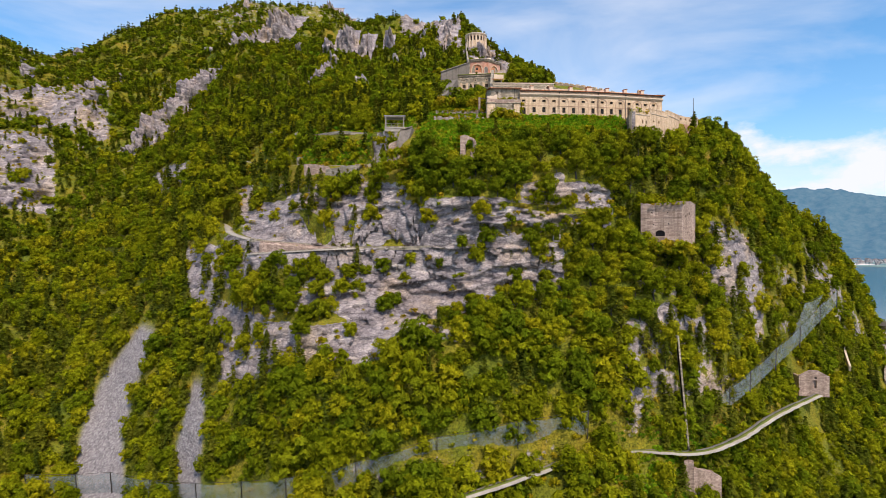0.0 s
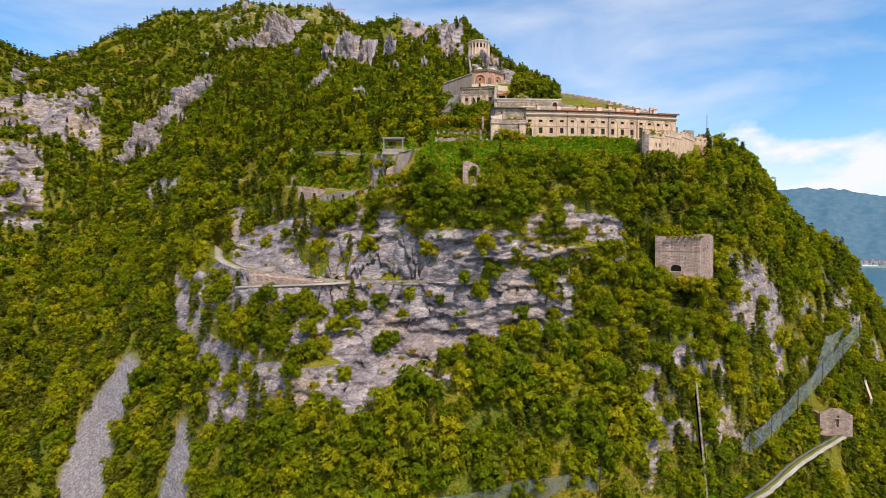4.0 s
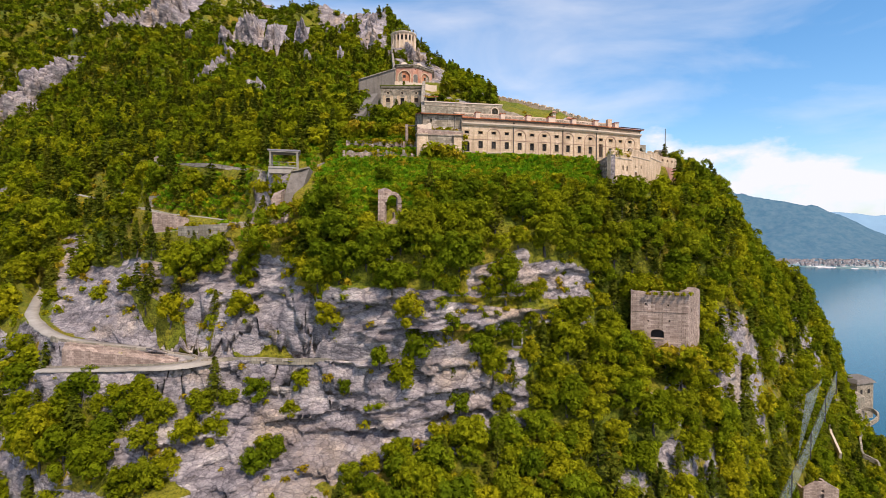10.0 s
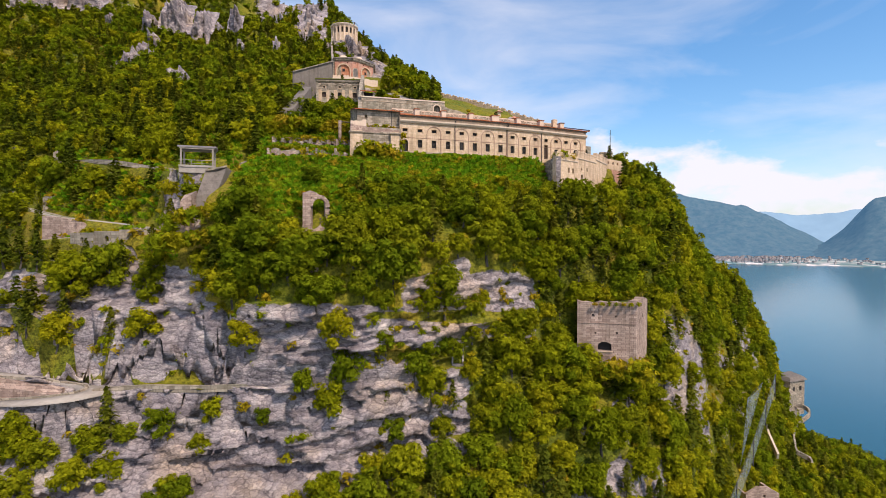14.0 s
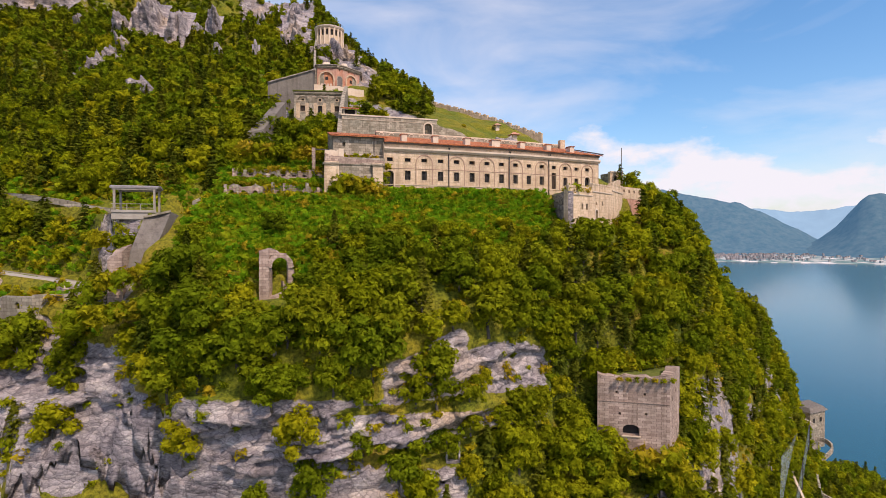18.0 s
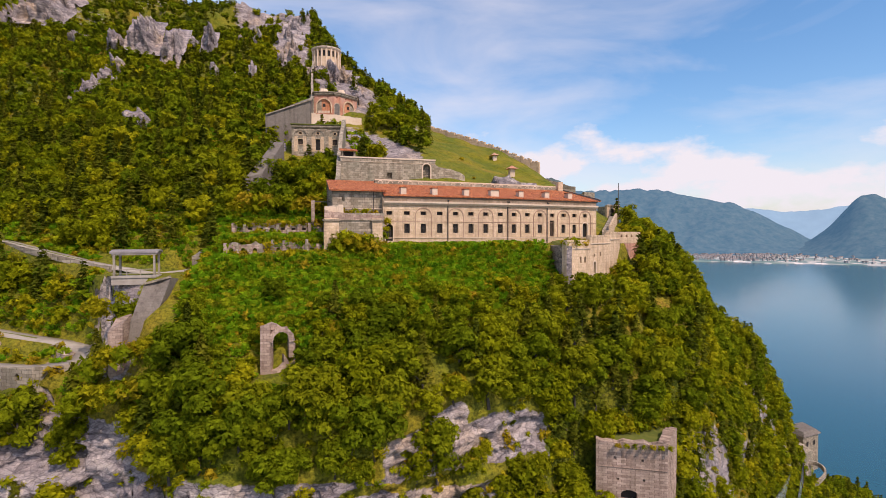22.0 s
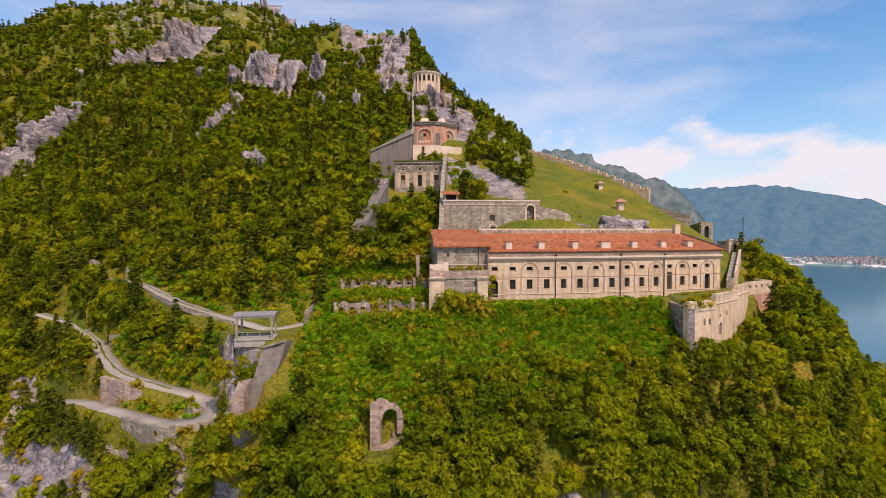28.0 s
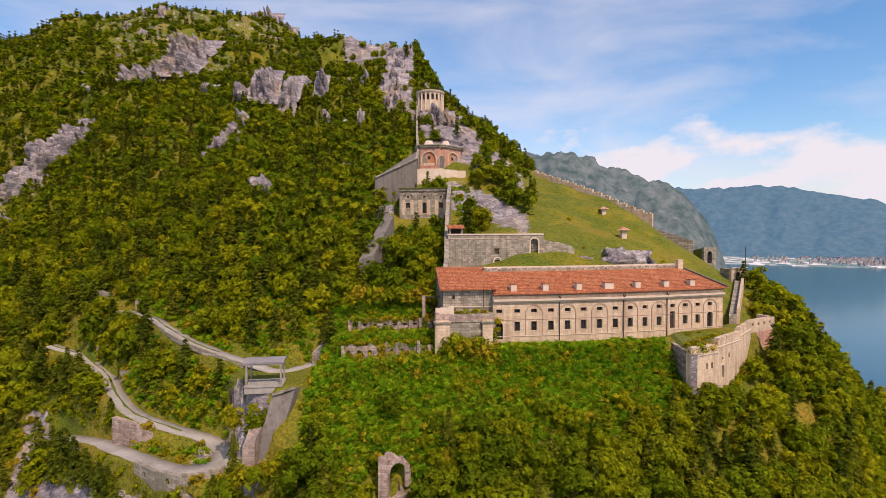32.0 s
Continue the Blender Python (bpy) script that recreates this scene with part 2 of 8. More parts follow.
def stone_material(name, dark, light, size=0.5, mortar=0.6, stain=(0.2, 0.17, 0.12), rough=0.9):
    """Coursed masonry: courses across the wall, weather stains, fine speckle."""
    m, n, l, b = material(name, rough)
    t = n.new("ShaderNodeTexBrick")
    t.inputs["Scale"].default_value = 1.0
    t.inputs["Brick Width"].default_value, t.inputs["Row Height"].default_value = size * 1.7, size
    t.inputs["Mortar Size"].default_value, t.inputs["Mortar Smooth"].default_value = size * 0.05, 0.4
    t.inputs["Color1"].default_value, t.inputs["Color2"].default_value = (*dark, 1), (*light, 1)
    t.inputs["Mortar"].default_value = (*[c * mortar for c in dark], 1)
    g = n.new("ShaderNodeNewGeometry")
    s = n.new("ShaderNodeSeparateXYZ")
    l.new(g.outputs["Position"], s.inputs["Vector"])
    a = n.new("ShaderNodeMath")
    a.operation = "MULTIPLY_ADD"
    a.inputs[1].default_value = 0.83
    l.new(s.outputs["Y"], a.inputs[0])
    l.new(s.outputs["X"], a.inputs[2])
    k = n.new("ShaderNodeCombineXYZ")
    l.new(a.outputs["Value"], k.inputs["X"])
    l.new(s.outputs["Z"], k.inputs["Y"])
    warp = noise_node(n, l, 0.9, 3, 0.5, g.outputs["Position"])
    vec = mix(n, l, 0.035, k.outputs["Vector"], warp.outputs["Color"], "ADD")
    l.new(vec, t.inputs["Vector"])
    c = t.outputs["Color"]
    big = noise_node(n, l, 0.35, 6, 0.65, world_vec(n, l, (1, 1, 0.45)))
    weather = ramp(n, l, big.outputs["Fac"], [(0.4, (0, 0, 0)), (0.72, (0.75, 0.75, 0.75))]).outputs["Color"]
    c = mix(n, l, weather, c, stain)
    fine = noise_node(n, l, 5, 6, 0.7, world_vec(n, l))
    shade = ramp(n, l, fine.outputs["Fac"], [(0.3, (0.72, 0.72, 0.72)), (0.65, (1.08, 1.08, 1.08))]).outputs["Color"]
    c = mix(n, l, 0.8, c, shade, "MULTIPLY")
    rain = noise_node(n, l, 1.0, 5, 0.65, world_vec(n, l, (1.3, 1.3, 0.13)))
    c = mix(n, l, 0.5, c, ramp(n, l, rain.outputs["Fac"], [(0.36, (0.5, 0.46, 0.43)), (0.50, (0.95, 0.94, 0.93)), (0.62, (1.08, 1.08, 1.08))]).outputs["Color"], "MULTIPLY")
    l.new(c, b.inputs["Base Color"])
    h = n.new("ShaderNodeMath")
    h.operation = "MULTIPLY_ADD"
    h.inputs[1].default_value = 0.35
    l.new(fine.outputs["Fac"], h.inputs[0])
    l.new(t.outputs["Fac"], h.inputs[2])
    inv = n.new("ShaderNodeInvert")
    l.new(h.outputs["Value"], inv.inputs["Color"])
    bump(n, l, inv.outputs["Color"], b, 0.5, 0.06)
    return m


def plain_material(name, a, b2, scale=2.0, rough=0.8, metal=0.0):
    m, n, l, b = material(name, rough, metal)
    t = noise_node(n, l, scale, 7, 0.65, world_vec(n, l))
    big = noise_node(n, l, scale * 0.13, 4, 0.6, world_vec(n, l))
    add = n.new("ShaderNodeMath")
    add.operation = "MULTIPLY_ADD"
    add.inputs[1].default_value = 0.6
    l.new(big.outputs["Fac"], add.inputs[0])
    half = n.new("ShaderNodeMath")
    half.operation = "MULTIPLY"
    half.inputs[1].default_value = 0.4
    l.new(t.outputs["Fac"], half.inputs[0])
    l.new(half.outputs["Value"], add.inputs[2])
    c = ramp(n, l, add.outputs["Value"], [(0.36, a), (0.64, b2)]).outputs["Color"]
    l.new(c, b.inputs["Base Color"])
    bump(n, l, t.outputs["Fac"], b, 0.3, 0.05)
    return m


def tile_material():
    """Clay pantiles: rows down the slope, tiles of many reds, lichen."""
    m, n, l, b = material("clay_tile", 0.85)
    g = n.new("ShaderNodeNewGeometry")
    s = n.new("ShaderNodeSeparateXYZ")
    l.new(g.outputs["Position"], s.inputs["Vector"])
    k = n.new("ShaderNodeCombineXYZ")
    l.new(s.outputs["X"], k.inputs["X"])
    l.new(s.outputs["Z"], k.inputs["Y"])
    t = n.new("ShaderNodeTexBrick")
    t.offset = 0.0
    for key, value in (("Scale", 1.0), ("Brick Width", 0.24), ("Row Height", 0.16), ("Mortar Size", 0.018), ("Bias", 0.0)):
        t.inputs[key].default_value = value
    t.inputs["Color1"].default_value, t.inputs["Color2"].default_value = (0.38, 0.08, 0.025, 1), (0.66, 0.23, 0.08, 1)
    t.inputs["Mortar"].default_value = (0.11, 0.028, 0.014, 1)
    l.new(k.outputs["Vector"], t.inputs["Vector"])
    big = noise_node(n, l, 1.1, 7, 0.7, world_vec(n, l))
    age = ramp(n, l, big.outputs["Fac"], [(0.42, (0, 0, 0)), (0.75, (0.7, 0.7, 0.7))]).outputs["Color"]
    c = mix(n, l, age, t.outputs["Color"], (0.44, 0.2, 0.1))
    speck = noise_node(n, l, 3.2, 3, 0.6, world_vec(n, l))
    c = mix(n, l, 0.8, c, ramp(n, l, speck.outputs["Fac"], [(0.35, (0.55, 0.5, 0.5)), (0.6, (1.1, 1.1, 1.1))]).outputs["Color"], "MULTIPLY")
    l.new(c, b.inputs["Base Color"])
    inv = n.new("ShaderNodeInvert")
    l.new(t.outputs["Fac"], inv.inputs["Color"])
    bump(n, l, inv.outputs["Color"], b, 0.7, 0.05)
    return m


def leaf_material(name, stops, through=0.25):
    """Foliage: tone by tree, then by each spray of leaves, then painted light and shade by clump."""
    m = bpy.data.materials.new(name)
    m.use_nodes = True
    n, l = m.node_tree.nodes, m.node_tree.links
    n.clear()
    at, ob, ge = n.new("ShaderNodeAttribute"), n.new("ShaderNodeObjectInfo"), n.new("ShaderNodeNewGeometry")
    at.attribute_name = "tint"
    add = n.new("ShaderNodeMath")
    add.operation = "ADD"
    l.new(at.outputs["Fac"], add.inputs[0])
    l.new(ob.outputs["Random"], add.inputs[1])
    wrap = n.new("ShaderNodeMath")
    wrap.operation = "FRACT"
    l.new(add.outputs["Value"], wrap.inputs[0])
    c = ramp(n, l, wrap.outputs["Value"], stops).outputs["Color"]
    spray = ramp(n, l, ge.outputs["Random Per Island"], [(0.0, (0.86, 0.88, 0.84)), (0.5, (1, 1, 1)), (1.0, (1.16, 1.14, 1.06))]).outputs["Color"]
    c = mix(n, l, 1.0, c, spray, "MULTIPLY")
    # Light and shade between leaf clumps, painted as noise on the colour.
    clump_shade = noise_node(n, l, 1.5, 4, 0.55, world_vec(n, l))
    c = mix(n, l, 0.85, c, ramp(n, l, clump_shade.outputs["Fac"], [(0.36, (0.46, 0.49, 0.42)), (0.5, (1, 1, 1)), (0.64, (1.5, 1.5, 1.35))]).outputs["Color"], "MULTIPLY")
    gaps = noise_node(n, l, 3.6, 2, 0.7, world_vec(n, l, (1, 1, 1), (0.5, 0.3, 0.2)))
    cut = ramp(n, l, gaps.outputs["Fac"], [(0.43, (0, 0, 0)), (0.45, (1, 1, 1))])
    d, t, x, o = n.new("ShaderNodeBsdfDiffuse"), n.new("ShaderNodeBsdfTranslucent"), n.new("ShaderNodeMixShader"), n.new("ShaderNodeOutputMaterial")
    l.new(c, d.inputs["Color"])
    l.new(c, t.inputs["Color"])
    x.inputs["Fac"].default_value = through
    l.new(d.outputs["BSDF"], x.inputs[1])
    l.new(t.outputs["BSDF"], x.inputs[2])
    hole, y = n.new("ShaderNodeBsdfTransparent"), n.new("ShaderNodeMixShader")
    l.new(cut.outputs["Color"], y.inputs["Fac"])
    l.new(hole.outputs["BSDF"], y.inputs[1])
    l.new(x.outputs["Shader"], y.inputs[2])
    l.new(y.outputs["Shader"], o.inputs["Surface"])
    return m


def net_material():
    """Wire netting: fine diamonds of wire with open air between."""
    m = bpy.data.materials.new("wire_net")
    m.use_nodes = True
    n, l = m.node_tree.nodes, m.node_tree.links
    b = n["Principled BSDF"]
    b.inputs["Base Color"].default_value, b.inputs["Roughness"].default_value, b.inputs["Metallic"].default_value = (0.24, 0.28, 0.28, 1), 0.6, 0.1
    fine = noise_node(n, l, 0.5, 4, 0.6, world_vec(n, l))
    lines = n.new("ShaderNodeTexVoronoi")
    lines.feature = "DISTANCE_TO_EDGE"
    lines.inputs["Scale"].default_value = 4.0
    l.new(world_vec(n, l), lines.inputs["Vector"])
    wire = ramp(n, l, lines.outputs["Distance"], [(0.05, (1, 1, 1)), (0.12, (0.22, 0.22, 0.22))]).outputs["Color"]
    amount = mix(n, l, 1.0, wire, ramp(n, l, fine.outputs["Fac"], [(0.3, (0.45, 0.45, 0.45)), (0.7, (0.95, 0.95, 0.95))]).outputs["Color"], "MULTIPLY")
    l.new(amount, b.inputs["Alpha"])
    return m


PLASTER = stone_material("pale_ashlar", (0.62, 0.45, 0.29), (0.74, 0.56, 0.39), 0.42, 0.85, (0.44, 0.30, 0.20))
TRIM = plain_material("pale_trim", (0.55, 0.41, 0.295), (0.70, 0.56, 0.43), 2.5, 0.85)
MASONRY = stone_material("grey_masonry", (0.25, 0.20, 0.145), (0.52, 0.43, 0.33), 0.4, 0.55, (0.2, 0.19, 0.14))
RUBBLE = stone_material("pink_rubble", (0.32, 0.22, 0.175), (0.58, 0.43, 0.345), 0.3, 0.6, (0.24, 0.18, 0.14))
# Grey wall stone, darkened: shade on the scarp faces is put into it.
CONCRETE = stone_material("smooth_grey_wall", (0.17, 0.145, 0.125), (0.21, 0.18, 0.155), 0.55, 0.95, (0.19, 0.165, 0.135))
PINK = stone_material("red_plaster", (0.50, 0.20, 0.12), (0.60, 0.30, 0.20), 0.5, 0.9, (0.52, 0.4, 0.33))
ORANGE = stone_material("orange_plaster", (0.56, 0.19, 0.08), (0.66, 0.27, 0.13), 0.5, 0.95, (0.55, 0.36, 0.26))
TILE = tile_material()
SLATE = plain_material("dark_roof", (0.10, 0.09, 0.085), (0.20, 0.17, 0.15), 3.0, 0.8)
# Near-black paint that stands for the shade inside openings and niches.
DARK = plain_material("opening_shade", (0.012, 0.011, 0.01), (0.035, 0.03, 0.028), 2.0, 0.7)
SHUTTER = plain_material("weathered_brown_wood", (0.04, 0.025, 0.018), (0.085, 0.055, 0.04), 6.0, 0.75)
IRON = plain_material("dark_iron", (0.05, 0.045, 0.04), (0.11, 0.095, 0.085), 8.0, 0.55, 0.6)
ROAD = plain_material("pale_gravel_road", (0.26, 0.225, 0.19), (0.42, 0.37, 0.315), 1.6, 0.95)
TURF = plain_material("roadside_turf", (0.07, 0.10, 0.015), (0.16, 0.16, 0.03), 1.5, 0.95)
GREYWOOD = plain_material("grey_roof_sheet", (0.20, 0.175, 0.17), (0.30, 0.27, 0.26), 4.0, 0.7)
POST = plain_material("weathered_timber", (0.22, 0.19, 0.15), (0.36, 0.31, 0.25), 6.0, 0.85)
BARK = plain_material("bark", (0.05, 0.042, 0.035), (0.12, 0.10, 0.085), 8.0, 0.95)
NET = net_material()
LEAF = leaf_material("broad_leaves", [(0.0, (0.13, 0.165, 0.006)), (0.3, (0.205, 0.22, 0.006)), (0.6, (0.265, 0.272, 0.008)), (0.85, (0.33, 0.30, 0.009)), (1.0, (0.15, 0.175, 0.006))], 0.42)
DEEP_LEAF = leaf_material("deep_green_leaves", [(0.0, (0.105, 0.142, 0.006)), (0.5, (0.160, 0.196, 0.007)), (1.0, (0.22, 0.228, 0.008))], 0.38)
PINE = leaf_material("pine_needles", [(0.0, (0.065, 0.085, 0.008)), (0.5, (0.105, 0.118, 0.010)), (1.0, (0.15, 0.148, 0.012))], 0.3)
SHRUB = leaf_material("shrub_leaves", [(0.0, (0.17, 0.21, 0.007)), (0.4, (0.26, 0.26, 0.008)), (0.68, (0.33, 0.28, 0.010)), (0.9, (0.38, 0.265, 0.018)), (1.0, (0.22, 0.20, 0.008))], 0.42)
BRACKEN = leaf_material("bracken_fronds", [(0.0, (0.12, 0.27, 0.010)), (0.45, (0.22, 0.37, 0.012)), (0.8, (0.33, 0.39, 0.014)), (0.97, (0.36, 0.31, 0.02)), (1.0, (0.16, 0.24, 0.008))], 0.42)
# Pinkish brown: the mouldings' thin shadow lines put into their colour.
LINE = plain_material("pinkish_shadow_moulding", (0.33, 0.20, 0.14), (0.45, 0.30, 0.22), 3.0, 0.85)
# Far town: haze is mixed into these greyed, bluish wall and roof colours.
FAR_HOUSE = plain_material("far_house_wall", (0.26, 0.28, 0.30), (0.44, 0.42, 0.40), 0.02, 0.9)
FAR_ROOF = plain_material("far_house_roof", (0.25, 0.22, 0.22), (0.38, 0.30, 0.28), 0.02, 0.9)

# ---------------------------------------------------------------- mesh helpers
def fast_mesh(name, verts, faces, mats=(), smooth=False, index=None):
    """A mesh from arrays: faces is (n, 3) or (n, 4)."""
    me = bpy.data.meshes.new(name)
    verts, faces = np.asarray(verts, np.float32), np.asarray(faces, np.int32)
    k = faces.shape[1]
    me.vertices.add(len(verts))
    me.vertices.foreach_set("co", verts.ravel())
    me.loops.add(faces.size)
    me.loops.foreach_set("vertex_index", faces.ravel())
    me.polygons.add(len(faces))
    me.polygons.foreach_set("loop_start", np.arange(0, faces.size, k, dtype=np.int32))
    if smooth:
        me.polygons.foreach_set("use_smooth", np.ones(len(faces), bool))
    for m in mats:
        me.materials.append(m)
    if index is not None:
        me.polygons.foreach_set("material_index", np.asarray(index, np.int32))
    me.update(calc_edges=True)
    return me


def layer(me, name, values):
    a = me.attributes.new(name, "FLOAT", "POINT")
    a.data.foreach_set("value", np.asarray(values, np.float32))


def smoothstep(a, b, x):
    t = np.clip((x - a) / (b - a), 0, 1)
    return t * t * (3 - 2 * t)


# ---------------------------------------------------------------- the hill
# Sections of the hill, fanned round HUB: bearing, then reach and height from the foot to the crest.
HUB = (0.0, 10.0)
WATER_Z = -75.0
SECTIONS = {
    -52: ((20, -90), (150, -55), (205, -25), (240, -8), (262, 8), (285, 24), (305, 42), (330, 58), (360, 75), (400, 95), (500, 147.2), (640, 198), (840, 143)),
    -40: ((20, -88), (140, -48), (200, -14), (230, 2), (255, 18), (275, 33), (290, 50), (318, 66), (340, 84), (380, 98), (480, 139.2), (600, 183), (780, 133)),
    -34: ((20, -86), (148, -40), (185, -18), (216, -2), (240, 14), (262, 30), (288, 48), (314, 65), (335, 88), (375, 105), (470, 137.2), (560, 165), (740, 123)),
    -29: ((20, -84), (138, -37), (150, -22), (176, -4), (205, 12), (239, 26), (265, 42), (300, 61), (330, 84), (365, 110), (460, 155.2), (565, 200), (740, 143)),
    -24: ((20, -82), (112, -39), (126, -25), (140, -8), (160, 11), (186, 26), (218, 46), (275, 68), (305, 88), (350, 118), (450, 175.2), (565, 232), (740, 173)),
    -19: ((20, -80), (102, -38), (114, -20), (122, 2), (134, 8), (149, 15), (167, 27), (182, 40), (280, 90), (345, 132), (450, 189.2), (565, 248), (740, 183)),
    -14: ((20, -80), (94, -36), (104, -14), (113, -1), (122, 6.2), (127, 16), (139, 24.5), (150, 30), (164, 40), (285, 98), (410, 165.2), (565, 251), (740, 183)),
    -9: ((20, -80), (90, -35), (98, -15), (110, -4), (116, 6), (119, 15), (126, 24), (137, 27.5), (147, 37.5), (240, 87), (330, 129.2), (545, 237), (720, 173)),
    -5: ((20, -80), (88, -34), (96, -13), (110, -4), (114, 6), (116, 15), (119, 22), (128, 33), (137, 36.6), (182, 60), (270, 101.2), (480, 202), (660, 143)),
    0: ((20, -80), (87, -34), (96, -12), (109, -4), (110, 7), (109, 15), (112, 23.5), (121, 32), (134, 39.3), (186, 62), (258, 98.6), (420, 182), (620, 124)),
    3: ((20, -80), (87, -34), (96, -12), (108, -3), (108, 7.5), (107, 15), (109, 23), (118, 31), (133, 39.6), (185, 60.5), (256, 103), (395, 171), (600, 114)),
    6: ((20, -80), (88, -34), (97, -11), (108, -2), (107, 8), (106, 15), (108, 23), (117, 31), (133, 40), (184, 60.5), (224, 83.5), (262, 106.5), (520, 54)),
    8: ((20, -80), (89, -34), (97.5, -11), (108, -2), (108, 8), (107, 14.5), (109, 22.5), (117.5, 31), (133.5, 40), (178, 57.5), (222, 80.5), (284, 107), (510, 34)),
    10: ((20, -80), (90, -34), (98, -11), (108, -2), (109, 8), (108, 14), (110, 22), (118, 31), (134, 40), (170, 56), (212, 75), (266, 97), (500, 14)),
    12.5: ((20, -80), (91, -33), (98.5, -11), (110, -1), (112, 8.5), (110, 16), (112, 24), (119.5, 31.5), (135.5, 40), (162, 54), (197, 67), (233, 76.5), (450, 2)),
    15: ((20, -80), (92, -33), (99, -11), (111, 0), (114, 9), (113, 18), (114, 26), (121, 32), (137, 40), (160, 52), (185, 61), (221, 71), (400, -13)),
    20: ((20, -80), (98, -33), (103, -13), (111, -2), (118, 7), (121, 16), (123, 24), (127, 31), (142, 40), (160, 48), (188, 56), (205, 62), (330, -30)),
    25: ((20, -80), (104, -34), (108, -20), (115, -3), (122, 7), (124, 16), (127, 23), (134, 29.5), (151, 36.8), (163, 42.5), (180, 46.5), (192, 48.5), (290, -50)),
    30: ((20, -82), (112, -38), (124, -24), (130, -6), (133, 4), (136, 14), (140, 24), (147, 30), (160, 36), (175, 39), (185, 40), (193, 40), (280, -60)),
    33: ((20, -83), (120, -44), (140, -28), (148, -12), (154, -1), (161, 9), (168, 17.5), (175, 22), (182, 24), (188, 25), (194, 25.5), (202, 25), (280, -66)),
    35: ((20, -84), (128, -48), (150, -30), (160, -16), (168, -5), (177, 5), (186, 11), (193, 14), (198, 16), (202, 17), (205, 17.5), (209, 17), (280, -70)),
    38: ((20, -86), (140, -55), (166, -40), (180, -26), (190, -16), (196, -8), (201, 0), (207, 5), (211, 8), (215, 10), (218, 11), (221, 11), (280, -80)),
    40.5: ((20, -88), (150, -58), (186, -46), (206, -38), (214, -31), (218, -26), (221, -22), (224, -18), (227, -14), (230, -10), (233, -8), (236, -8), (290, -80)),
    43: ((20, -90), (150, -62), (190, -50), (210, -44), (222, -42), (232, -41), (240, -41), (246, -42), (252, -44), (258, -46), (266, -48), (276, -52), (340, -84)),
    48: ((20, -95), (150, -70), (190, -56), (215, -50), (235, -50), (250, -52), (262, -54), (275, -57), (288, -60), (302, -64), (316, -68), (330, -72), (400, -90)),
    56: ((20, -100), (150, -84), (190, -76), (215, -74), (235, -75), (250, -76), (262, -77), (275, -79), (288, -82), (302, -84), (316, -86), (330, -88), (400, -95)),
    66: ((20, -105), (150, -95), (190, -92), (215, -92), (235, -92), (250, -92), (262, -92), (275, -92), (288, -93), (302, -93), (316, -93), (330, -94), (400, -98)),
}
STEPS = (8, 22, 26, 30, 28, 26, 20, 18, 22, 30, 34, 4)    # rows of quads between the breaks
AZ_STEP = 0.2


def section_grid():
    bear = np.array(sorted(SECTIONS), float)
    cols = np.arange(-52, 66.01, AZ_STEP)
    table = np.array([SECTIONS[b] for b in sorted(SECTIONS)], float)          # station, break, (r, z)
    lines = np.empty((len(cols), table.shape[1], 2))
    soft = np.exp(-0.5 * (np.arange(-12, 13) * AZ_STEP / 0.9) ** 2)
    soft /= soft.sum()
    for k in range(table.shape[1]):
        for c in range(2):
            line = np.interp(cols, bear, table[:, k, c])
            lines[:, k, c] = np.convolve(np.pad(line, 12, mode="edge"), soft, "valid")
    rows = []
    for k, n in enumerate(STEPS):
        for i in range(n):
            f = i / n
            rows.append((k + f, lines[:, k] * (1 - f) + lines[:, k + 1] * f))
    rows.append((len(STEPS) * 1.0, lines[:, -1]))
    v = np.array([r[0] for r in rows])
    grid = np.stack([r[1] for r in rows], 1)                                    # col, row, (r, z)
    return cols, v, grid


AZ, VROW, GRID = section_grid()
azr = np.radians(AZ)[:, None]
PX, PY, PZ = HUB[0] + GRID[..., 0] * np.sin(azr), HUB[1] + GRID[..., 0] * np.cos(azr), GRID[..., 1].copy()
VV = np.broadcast_to(VROW[None], PZ.shape)
AA = np.broadcast_to(AZ[:, None], PZ.shape)


def band(lo, hi, x, soft):
    return smoothstep(lo - soft, lo + soft, x) * (1 - smoothstep(hi - soft, hi + soft, x))


